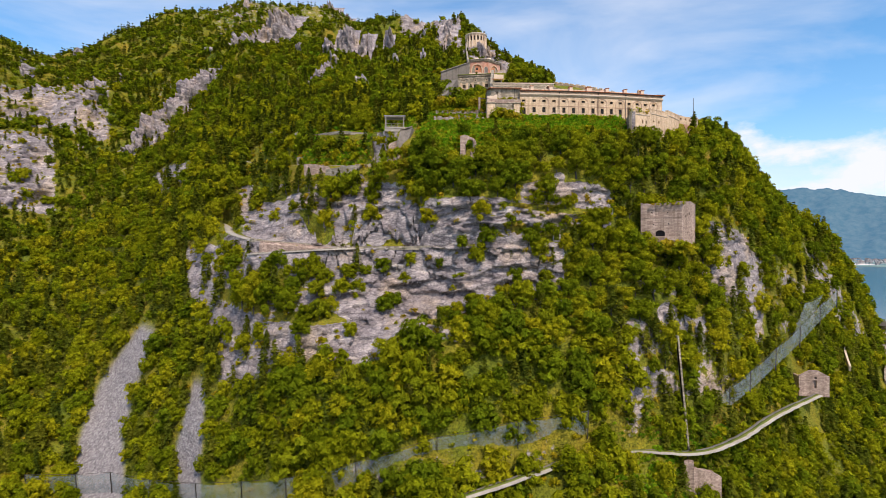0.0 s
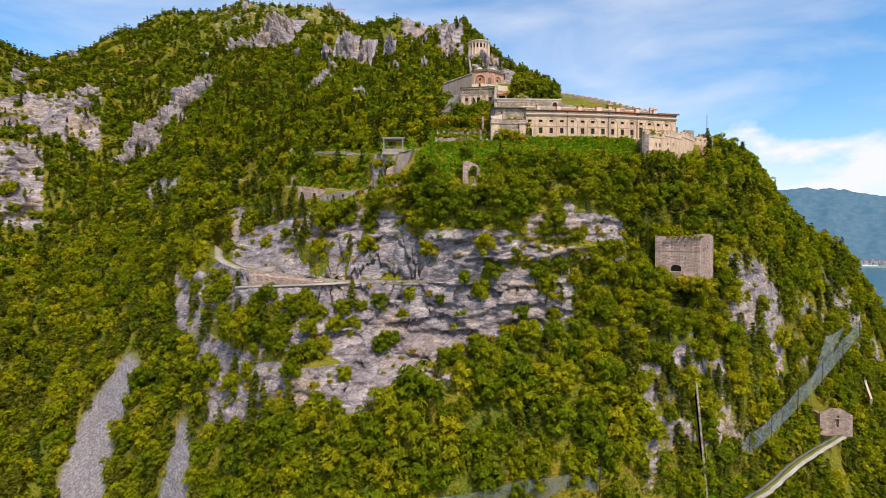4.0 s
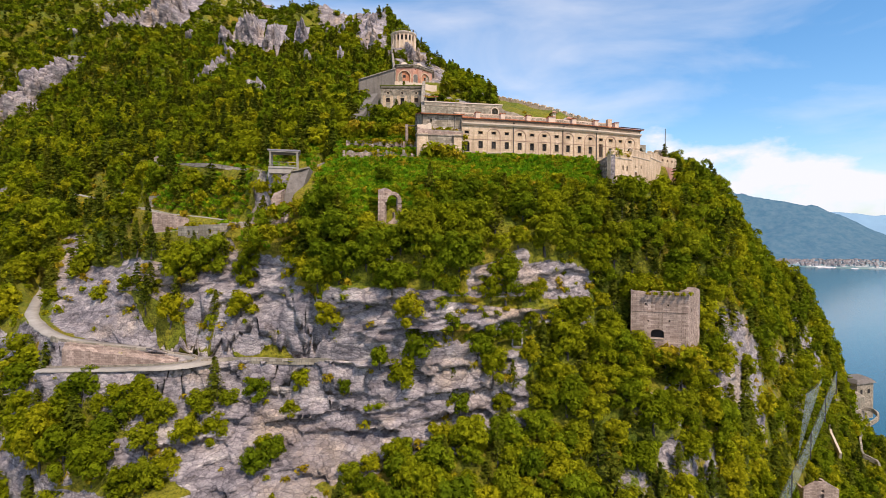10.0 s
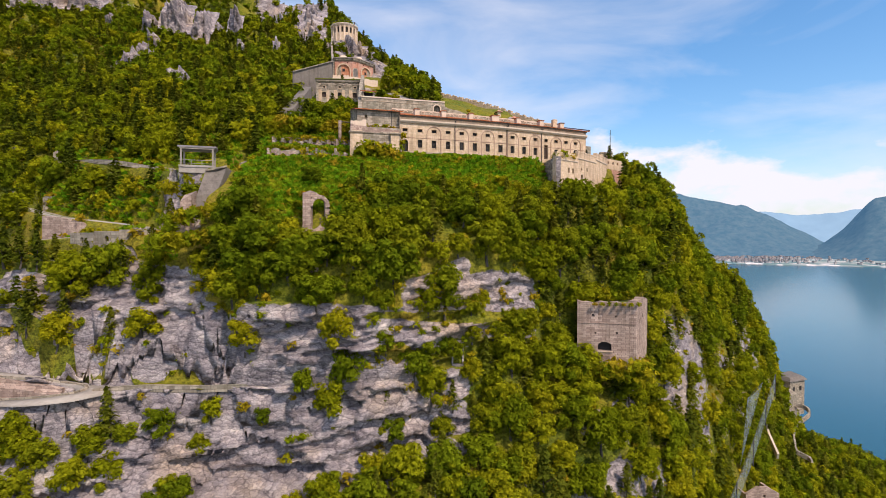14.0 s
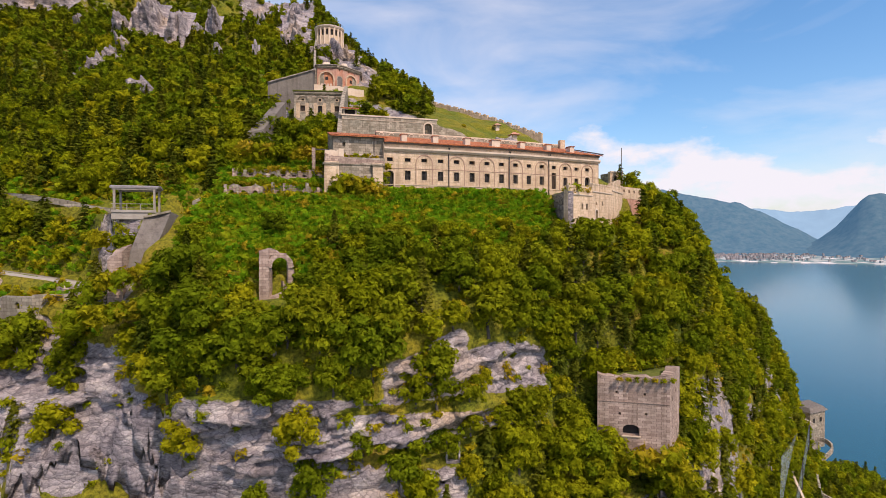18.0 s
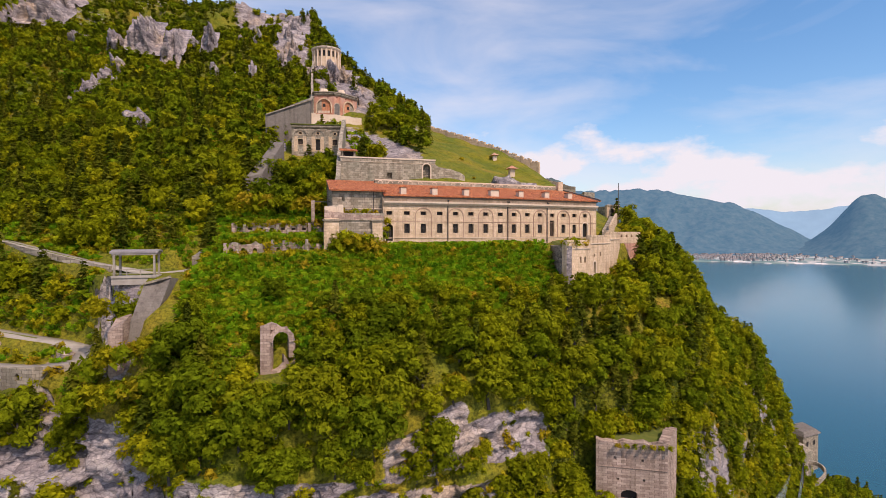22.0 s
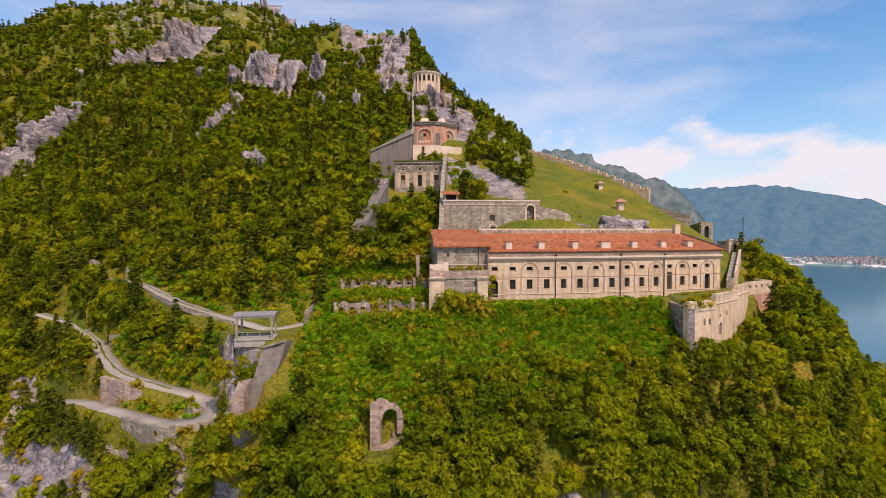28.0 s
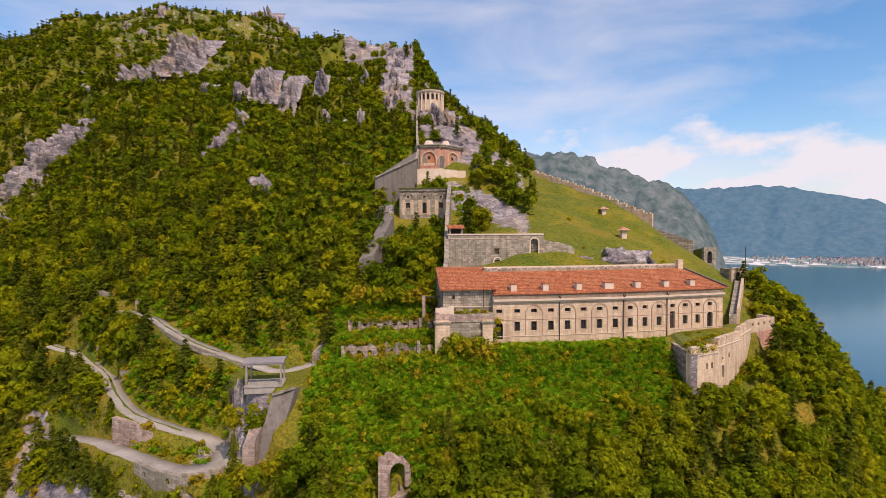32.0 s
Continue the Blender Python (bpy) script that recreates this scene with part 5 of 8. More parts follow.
def build_upper_house():
    top = thing("red_casemate", "curved red-plastered casemate with two broad arches on the slope", "building", at=(22, 222, 75))
    plan = [(16.1, 220.1), (21.4, 218.9), (23.4, 219.5), (28.6, 223.6)]
    for k, (a, b) in enumerate(zip(plan, plan[1:])):
        w = Wall(a, b, 71, 82.0, 0.7)
        mid = w.len / 2
        if k != 1:
            w.hole(mid, 76.2, 3.9, 3.9, True)
        for du in ((-1.2, 1.2) if k != 1 else (0,)):
            w.hole(mid + du, 80.6, 0.45, 0.3)
        sec = part("front_wall", w.build(), PINK, top)
        if k != 1:
            g = Geo()
            g.face(w.at(mid - 2.0, 75.8, -0.3), w.at(mid + 2.0, 75.8, -0.3), w.at(mid + 2.0, 80.3, -0.3), w.at(mid - 2.0, 80.3, -0.3))
            fill = part("arch_infill", g, ORANGE, sec, "orange-red plaster inside the arch")
            part("arch_trim", w.arch_trim(mid, 76.2, 78.15, 1.96, 0.34, 0.12), PLASTER, sec)
            d = Geo()
            d.face(w.at(mid - 0.4, 78.0, -0.26), w.at(mid + 0.4, 78.0, -0.26), w.at(mid + 0.4, 78.9, -0.26), w.at(mid - 0.4, 78.9, -0.26))
            part("window", d, DARK, fill)
            sill = Geo()
            for du in (-1.3, -0.45, 0.4, 1.25):
                q = [w.at(mid + du - 0.32, 76.3, -0.1), w.at(mid + du + 0.32, 76.3, -0.1), w.at(mid + du + 0.32, 76.3, -0.3), w.at(mid + du - 0.32, 76.3, -0.3)]
                sill.prism([tuple(p)[:2] for p in q], 76.0, 76.9)
            part("sill_block", sill, TRIM, fill, "pale stone blocks along the arch foot")
        else:
            d = Geo()
            d.face(w.at(mid - 0.65, 75, 0.03), w.at(mid + 0.65, 75, 0.03), w.at(mid + 0.65, 79.0, 0.03), w.at(mid - 0.65, 79.0, 0.03))
            part("door", d, SLATE, sec)
            part("door_arch", w.arch_trim(mid, 75, 78.4, 0.66, 0.2, 0.1), MASONRY, sec)
        part("cornice", w.band(81.2, 0.6, 0.5), MASONRY, sec)
        part("plinth_band", w.band(75.0, 0.35, 0.2), PLASTER, sec)
    part("back", Geo().prism([plan[0], (21.4, 219.7), (23.3, 220.3), plan[3], (30, 231), (15.5, 231)], 70, 81.8), MASONRY, top)
    part("roof", Geo().prism([(15.7, 219.5), (21.2, 218.3), (23.7, 218.9), (29.2, 223.2), (30.4, 231.4), (15.2, 231.4)], 81.9, [82.1, 82.2, 82.2, 82.1, 83.8, 83.8]), MASONRY, top)
    for x, r in ((19.0, 1.9), (24.0, 1.7)):
        part("roof_mound", Geo().prism([(x + r * math.cos(i * 0.785), 223 + 0.9 * r * math.sin(i * 0.785)) for i in range(8)], 82, 83.9, 0.9), TRIM, top)
    t = thing("garden_terrace_wall", "low pale terrace wall under the red casemate", "wall", at=(21, 212, 72))
    part("wall", ragged((14.5, 211.5), (28.5, 213.0), 68, (74.2, 74.4, 74.0), 0.6, 0.15, 5), TRIM, t)


def build_tower():
    x, y, r, z0 = 22.6, 262.0, 4.9, 102.0
    zt = 108.2
    top = thing("round_tower", "round pale stone watchtower with slit windows and pilasters", "tower", at=(x, y, z0))
    n = 18
    ring = lambda rad, k: (x + rad * math.cos(2 * math.pi * k / n + 0.1), y + rad * math.sin(2 * math.pi * k / n + 0.1))
    for k in range(n):
        w = Wall(ring(r, k), ring(r, k + 1), z0 - 5, zt, 0.6)
        m = w.len / 2
        w.hole(m, zt - 3.4, 0.9, 2.2, True)
        sec = part("wall_segment", w.build(), PLASTER, top)
        g = Geo()
        g.face(w.at(m - 0.5, zt - 3.5, -0.45), w.at(m + 0.5, zt - 3.5, -0.45), w.at(m + 0.5, zt - 1.1, -0.45), w.at(m - 0.5, zt - 1.1, -0.45))
        part("slit_window", g, DARK, sec)
        part("pilaster", Geo().bar(w.at(0, z0 - 1, 0.02), w.at(0, zt - 0.7, 0.02), 0.36, 0.2), TRIM, sec)
        part("cornice", w.band(zt - 0.7, 0.7, 0.5), TRIM, sec)
    lid = Geo()
    for k in range(n):
        a, b = ring(r + 0.5, k), ring(r + 0.5, k + 1)
        lid.face((*a, zt), (*b, zt), (x, y, zt + 0.9))
        lid.face((*a, zt - 0.2), (*b, zt - 0.2), (*b, zt), (*a, zt))
    part("roof", lid, MASONRY, top, "low grey conical roof")
    rail = Geo()
    for k in range(n):
        a, b = ring(r + 0.35, k), ring(r + 0.35, k + 1)
        rail.bar((*a, zt + 0.9), (*b, zt + 0.9), 0.07)
        rail.bar((*a, zt - 0.05), (*a, zt + 0.9), 0.07)
    part("railing", rail, IRON, top, "dark iron railing round the roof")
    part("mast", Geo().bar((x + 3.8, y - 1.5, zt), (x + 3.8, y - 1.5, zt + 1.9), 0.5), IRON, top)


build_barrack()
build_pavilion()
build_upper_wall()
slope_wall("climbing_wall", [(16.3, 155.6, 48.0), (17.2, 160, 50.2), (18.0, 167.2, 54.2), (19.6, 179, 61.0), (21.5, 191.5, 67.0)], 0.8, 1.7, MASONRY, "narrow pale masonry wall climbing straight up the hill")
build_middle_house()
build_upper_house()
slope_wall("tower_wall", [(15.6, 219.5, 79.5), (16.0, 231, 86), (16.6, 243, 93), (17.2, 251, 98), (17.8, 257.5, 101.6)], 0.7, 1.1, MASONRY, "narrow masonry wall rising to the round tower")
build_tower()

# ---------------------------------------------------------------- walls, bastions and ruins
def build_left_walls():
    top = thing("scarp_wall", "tall grey sloping scarp wall beside the casemates", "wall", at=(9, 204, 66))
    g = Geo()
    g.face((3.6, 199.5, 66), (14.4, 206.0, 62), (14.4, 206.0, 76.2), (3.6, 199.5, 70.4))
    g.face((14.4, 206.0, 62), (15.6, 218.8, 70), (15.6, 218.8, 80.4), (14.4, 206.0, 76.2))
    g.face((3.6, 199.5, 70.4), (14.4, 206.0, 76.2), (15.6, 218.8, 80.4), (4.4, 201, 70.2))
    g.face((3.6, 199.5, 66), (3.6, 199.5, 70.4), (4.4, 201, 70.2), (4.4, 201, 66))
    part("wall_face", g, CONCRETE, top)
    cap = Geo().bar((3.6, 199.4, 70.5), (14.4, 205.9, 76.3), 0.7, 0.25)
    cap.bar((14.4, 205.9, 76.3), (15.6, 218.8, 80.5), 0.7, 0.25)
    part("coping", cap, MASONRY, top)
    top = thing("buttress_wall", "grey weathered buttress wall in the scrub", "wall", at=(4, 168, 50))
    part("wall_face", Geo().prism([(1.4, 164.2), (4.2, 165.2), (8.0, 175.2), (6.0, 175.8)], [46, 46, 54, 54], [51.6, 52.6, 60.2, 60.0]), CONCRETE, top)
    # terraced garden walls beside the pavilion: broken arcades with plants hanging over them
    for y, z0, z1, x0, x1, label in ((142.6, 37.2, 40.6, 0.0, 13.2, "pale broken terrace wall with niches and hanging plants"), (147.6, 40.8, 43.1, 0.6, 14.2, "low pale terrace wall under hanging ivy")):
        t = thing("terrace_wall", label, "wall", "garden terraces", at=(7, y, z0))
        w = Wall((x0, y), (x1, y), z0, z1 - 0.5, 0.6)
        u = 1.0
        while u < w.len - 0.8:
            w.hole(u, z0 + 1.5, 0.6, 1.0, True)
            u += 1.55
        part("wall", w.build(), RUBBLE, t)
        # Shade in the niches, painted on one near-black sheet.
        g = Geo()
        g.face((x0, y + 0.55, z0), (x1, y + 0.55, z0), (x1, y + 0.55, z1 - 0.6), (x0, y + 0.55, z1 - 0.6))
        part("niche_shade", g, DARK, t)
        rng = random.Random(int(y))
        part("broken_top", ragged((x0, y), (x1, y), z1 - 0.5, [z1 + rng.uniform(-0.45, 0.25) for _ in range(9)], 0.6, 0.5, 8), MASONRY, t)
        u = 0.25
        while u < w.len:
            x = x0 + u
            part("buttress", Geo().prism([(x - 0.26, y - 0.4), (x + 0.26, y - 0.4), (x + 0.26, y), (x - 0.26, y)], z0, z1 + rng.uniform(-0.9, 0.35), 0.07), MASONRY if rng.random() < 0.5 else RUBBLE, t)
            u += 1.55
    t = thing("iron_gate_frame", "rusty iron gate frame on a stone post by the pavilion", "gate", at=(13, 148, 43))
    part("stone_post", Geo().box(12.0, 12.5, 147.6, 148.2, 41.5, 46.8), RUBBLE, t)
    part("lintel", Geo().bar((12.2, 147.9, 46.6), (14.9, 147.9, 46.6), 0.15), IRON, t)


def build_shelter():
    """The roofed lookout beside the road."""
    top = thing("road_shelter", "open timber shelter with a curved grey roof beside the road", "shelter", at=(-9.8, 139, 36.2))
    a, b = Vector((-12.2, 137.6, 0)), Vector((-7.3, 137.8, 0))
    d = (b - a).normalized()
    n = Vector((-d.y, d.x, 0))
    deep, L = 3.4, (b - a).length
    for i, j in ((0, 0), (1, 0), (0, 1), (1, 1)):
        p = a + d * (0.25 + i * (L - 0.5)) + n * (0.2 + j * (deep - 0.4))
        part("post", Geo().bar((p.x, p.y, 35.2), (p.x, p.y, 39.2), 0.24), POST, top)
    roof, m = Geo(), 6
    for k in range(m):
        t0, t1 = k / m, (k + 1) / m
        z = lambda t: 39.25 + 0.25 * math.sin(math.pi * t)
        q0, q1 = a - d * 0.2 + n * (deep * t0), a - d * 0.2 + n * (deep * t1)
        e = d * (L + 0.4)
        u0, u1 = Vector((0, 0, z(t0))), Vector((0, 0, z(t1)))
        th = Vector((0, 0, 0.22))
        roof.face(q0 + u0 + th, q0 + e + u0 + th, q1 + e + u1 + th, q1 + u1 + th)
        roof.face(q0 + u0, q1 + u1, q1 + e + u1, q0 + e + u0)
        for s in (Vector(), e):
            roof.face(q0 + s + u0, q1 + s + u1, q1 + s + u1 + th, q0 + s + u0 + th)
    for k in (0, 1):
        q = a - d * 0.2 + n * (deep * k) + Vector((0, 0, 39.25))
        roof.face(q, q + d * (L + 0.4), q + d * (L + 0.4) + Vector((0, 0, 0.22)), q + Vector((0, 0, 0.22)))
    part("roof", roof, GREYWOOD, top, "curved grey sheet roof")
    for k in (0, 1):
        p, q = a + n * (0.2 + k * (deep - 0.4)), b + n * (0.2 + k * (deep - 0.4))
        part("beam", Geo().bar((p.x, p.y, 39.15), (q.x, q.y, 39.15), 0.22), POST, top)
    p, q = a - n * 0.3, b - n * 0.3
    part("floor_slab", Geo().prism([(p.x, p.y), (q.x, q.y), (q.x + n.x * 4, q.y + n.y * 4), (p.x + n.x * 4, p.y + n.y * 4)], 35.4, 36.35), ROAD, top)
    rail = Geo()
    for f in (0.05, 0.35, 0.65, 0.95):
        r = p.lerp(q, f)
        rail.bar((r.x, r.y, 36.3), (r.x, r.y, 37.3), 0.08)
    rail.bar((p.x, p.y, 37.3), (q.x, q.y, 37.3), 0.07)
    rail.bar((p.x, p.y, 36.8), (q.x, q.y, 36.8), 0.05)
    part("railing", rail, POST, top, "pale timber railing")
    part("kerb", Geo().bar((p.x, p.y, 36.4), (q.x, q.y, 36.4), 0.25, 0.3), ROAD, top)
    # scarp below the shelter, and the stone bank behind the road
    t = thing("scarp_abutment", "smooth grey concave scarp with a rubble corner under the shelter", "wall", at=(-9, 134, 26))
    left = [Vector(q) for q in ((-9.3, 131.4, 26.4), (-9.0, 132.8, 31.6), (-8.3, 136.0, 35.5))]
    right = [Vector(q) for q in ((-8.2, 131.6, 26.6), (-7.0, 133.3, 30.8), (-6.0, 134.8, 33.8), (-5.4, 136.4, 36.3))]

    def along(line, f):
        f *= len(line) - 1
        i = min(int(f), len(line) - 2)
        return line[i].lerp(line[i + 1], f - i)

    g, m, wide = Geo(), 14, 5
    hollow = lambda f, u: along(left, f).lerp(along(right, f), u) + Vector((0, 0.35 * math.sin(math.pi * u), 0))
    for k in range(m):
        for j in range(wide):
            g.face(hollow(k / m, j / wide), hollow(k / m, (j + 1) / wide), hollow((k + 1) / m, (j + 1) / wide), hollow((k + 1) / m, j / wide))
        q0, q1 = hollow(k / m, 1), hollow((k + 1) / m, 1)
        g.face(q0, q0 + Vector((0.6, 2.4, -0.4)), q1 + Vector((0.6, 2.4, -0.4)), q1)
    part("scarp_face", g, CONCRETE, t)
    part("coping", Geo().bar(left[2] + Vector((0, 0, 0.1)), right[3] + Vector((0, 0, 0.1)), 0.5, 0.25), MASONRY, t)
    part("rubble_corner", Geo().prism([(-10.9, 131.0), (-9.3, 130.9), (-8.9, 133.4), (-10.9, 134.4)], 25.5, [30.6, 31.6, 32.4, 31.8], 0.1), RUBBLE, t)
    t = thing("roadside_bank_wall", "low grey rubble bank wall behind the road", "wall", at=(-12, 150, 37))
    part("wall", ragged((-22, 155.6), (-3.0, 152.5), 35, (38.2, 39.4, 39.0, 40.0, 39.2), 1.0, 0.5, 11), MASONRY, t)
    t = thing("garden_end_wall", "grey stone end wall at the road's end", "wall", at=(-3, 148, 36))
    part("wall", Geo().prism([(-4.8, 147.6), (-1.0, 146.2), (0.6, 151.0), (-3, 152)], [33, 34, 36, 36], [38.4, 39.6, 40.6, 40.0]), MASONRY, t)


def build_hairpin_wall():
    line = [(-27, 139.2, 25.8), (-22.8, 135.6, 26.0), (-19.0, 133.5, 26.2), (-15.4, 133.6, 26.4), (-12.6, 135.2, 26.7), (-11.6, 137.8, 27.0)]
    top = thing("hairpin_parapet", "curved stone parapet with round drain holes at the hairpin", "wall", at=(-22, 136, 24))
    for k, ((xa, ya, za), (xb, yb, zb)) in enumerate(zip(line, line[1:])):
        w = Wall((xa, ya), (xb, yb), min(za, zb) - 3.6, max(za, zb) + 0.35, 0.5)
        w.hole(w.len / 2, min(za, zb) - 0.9, 0.7, 0.8, True)
        sec = part("wall_section", w.build(), MASONRY, top)
        # Near-black sheet paints the shade in the drain hole.
        g = Geo()
        g.face(w.at(0.2, za - 2, -0.45), w.at(w.len - 0.2, za - 2, -0.45), w.at(w.len - 0.2, za, -0.45), w.at(0.2, za, -0.45))
        part("drain_shade", g, DARK, sec)
    t = thing("inner_hairpin_wall", "grey stone retaining wall inside the hairpin", "wall", at=(-27, 145, 26))
    part("wall", ragged((-34.5, 149.0), (-24.0, 143.6), 24, (29.2, 28.8, 28.0, 27.0), 0.8, 0.25, 6), RUBBLE, t)
    t = thing("lower_hairpin_wall", "grey stone retaining wall inside the lower hairpin", "wall", at=(-31, 128, 6))
    line = [(-41.0, 133.4, 8.5), (-36.0, 131.6, 8.2), (-31.0, 130.0, 7.8), (-26.5, 128.4, 7.3), (-23.2, 126.8, 6.95)]
    g = Geo()
    for (xa, ya, za), (xb, yb, zb) in zip(line, line[1:]):
        g.prism([(xa, ya - 1.1), (xb, yb - 1.1), (xb, yb - 0.3), (xa, ya - 0.3)], 5.0, [za, zb, zb, za])
        g.prism([(xa, ya - 1.9), (xb, yb - 1.9), (xb, yb - 1.1), (xa, ya - 1.1)], 5.0, [za - 0.75, zb - 0.6, zb - 0.25, za - 0.3])
    part("wall", g, RUBBLE, t)
    for i, (x, y, z) in enumerate(((-46, 172.5, 32), (-36, 160.5, 30.2), (-40.5, 176.5, 41), (-52, 181, 41.5))):
        t = thing("slope_wall_block", "short weathered retaining wall above the road", "wall", "walls above the road", at=(x, y, z))
        part("wall", ragged((x - 3.5, y + 1.5), (x + 2.5, y), z - 2, (z + 2.8, z + 3.4, z + 2.6), 0.7, 0.4, 20 + i), MASONRY, t)


def build_ruin():
    top = thing("ruined_gable", "ivy-grown ruined stone pier with the stump of an arch", "ruin", at=(7, 124.7, 27))
    part("pier", Geo().prism([(5.5, 124.40), (6.6, 124.20), (6.9, 125.30), (5.8, 125.50)], 23, [31.7, 32.0, 31.6, 31.4], 0.06), RUBBLE, top, "tall narrow rubble pier")
    ring = [Vector((7.7 - 1.15 * math.cos(math.pi * f), 124.65 - 0.2 * math.cos(math.pi * f), 29.9 + 1.3 * math.sin(math.pi * f))) for f in (0.0, 0.14, 0.28, 0.42, 0.56, 0.7, 0.84, 1.0)]
    arch = Geo()
    for p, q in zip(ring, ring[1:]):
        arch.bar(p, q + (q - p) * 0.15, 0.6, 0.5)
    part("arch_ring", arch, RUBBLE, top, "broken ring of a rubble arch")
    part("arch_stub", ragged((8.5, 124.75), (9.2, 124.9), 28.0, (30.6, 30.2, 29.6), 0.6, 0.3, 5), RUBBLE, top)
    part("broken_top", ragged((6.3, 124.45), (8.4, 124.80), 31.2, (32.2, 31.9, 31.7, 31.4), 0.6, 0.4, 2), RUBBLE, top)
    part("fallen_wall", ragged((8.0, 124.70), (9.3, 125.10), 23, (28.2, 27.6, 28.0), 0.8, 0.5, 17), RUBBLE, top)
    part("lower_pier", Geo().prism([(5.6, 119.3), (7.4, 119.0), (7.6, 120.6), (5.8, 121.0)], 18.5, [24.4, 24.6, 24.0, 24.0], 0.05), MASONRY, top, "smooth grey retaining pier lower down the slope")
    part("low_wall", ragged((6.6, 124.10), (8.0, 124.50), 23, (26.8, 27.4), 0.7, 0.4, 18), RUBBLE, top)


def build_gun_tower():
    """The square rubble battery set into the cliff."""
    top = thing("rubble_battery", "square weathered rubble battery with an arched embrasure in the cliff", "fortification", at=(49, 119, 5))
    w = Wall((44.6, 120.6), (51.8, 116.6), 6.0, 16.1, 0.9)
    w.hole(3.9, 9.2, 1.9, 1.3, 0.5)
    for u, z in ((2.2, 14.2), (5.4, 14.1), (2.6, 11.6), (5.6, 11.7)):
        w.hole(u, z, 0.26, 0.3)
    front = part("front_wall", w.build(), RUBBLE, top)
    e = Wall((51.8, 116.6), (57.0, 121.2), 6.0, 16.3, 0.9)
    for u, z in ((1.6, 13.2), (2.7, 13.5), (3.8, 13.8), (2.9, 9.6)):
        e.hole(u, z, 0.35, 0.6)
    part("flank_wall", e.build(), RUBBLE, top)
    for q, a, b in ((w, 0.3, w.len - 0.3), (e, 0.3, e.len - 0.3)):
        # Shade behind the embrasures, painted as a near-black sheet.
        g = Geo()
        g.face(q.at(a, 8, -0.8), q.at(b, 8, -0.8), q.at(b, 16, -0.8), q.at(a, 16, -0.8))
        part("room_shade", g, DARK, top)
    part("string_course", w.band(13.1, 0.16, 0.07), RUBBLE, front)
    part("embrasure_sill", w.band(8.95, 0.2, 0.15, 2.8, 5.0), TRIM, front)
    part("broken_top", ragged((44.6, 120.6), (51.8, 116.6), 16.0, (16.5, 16.2, 16.5, 16.3, 16.7), 1.2, 0.25, 12), RUBBLE, top)
    part("broken_top", ragged((51.8, 116.6), (57.0, 121.2), 16.2, (16.6, 16.5, 16.8, 16.2), 1.2, 0.25, 13), RUBBLE, top)
    part("core", Geo().prism([(45.4, 121.4), (51.8, 117.8), (56.2, 121.6), (55, 126), (47, 127)], 6.0, 15.9), TURF, top)


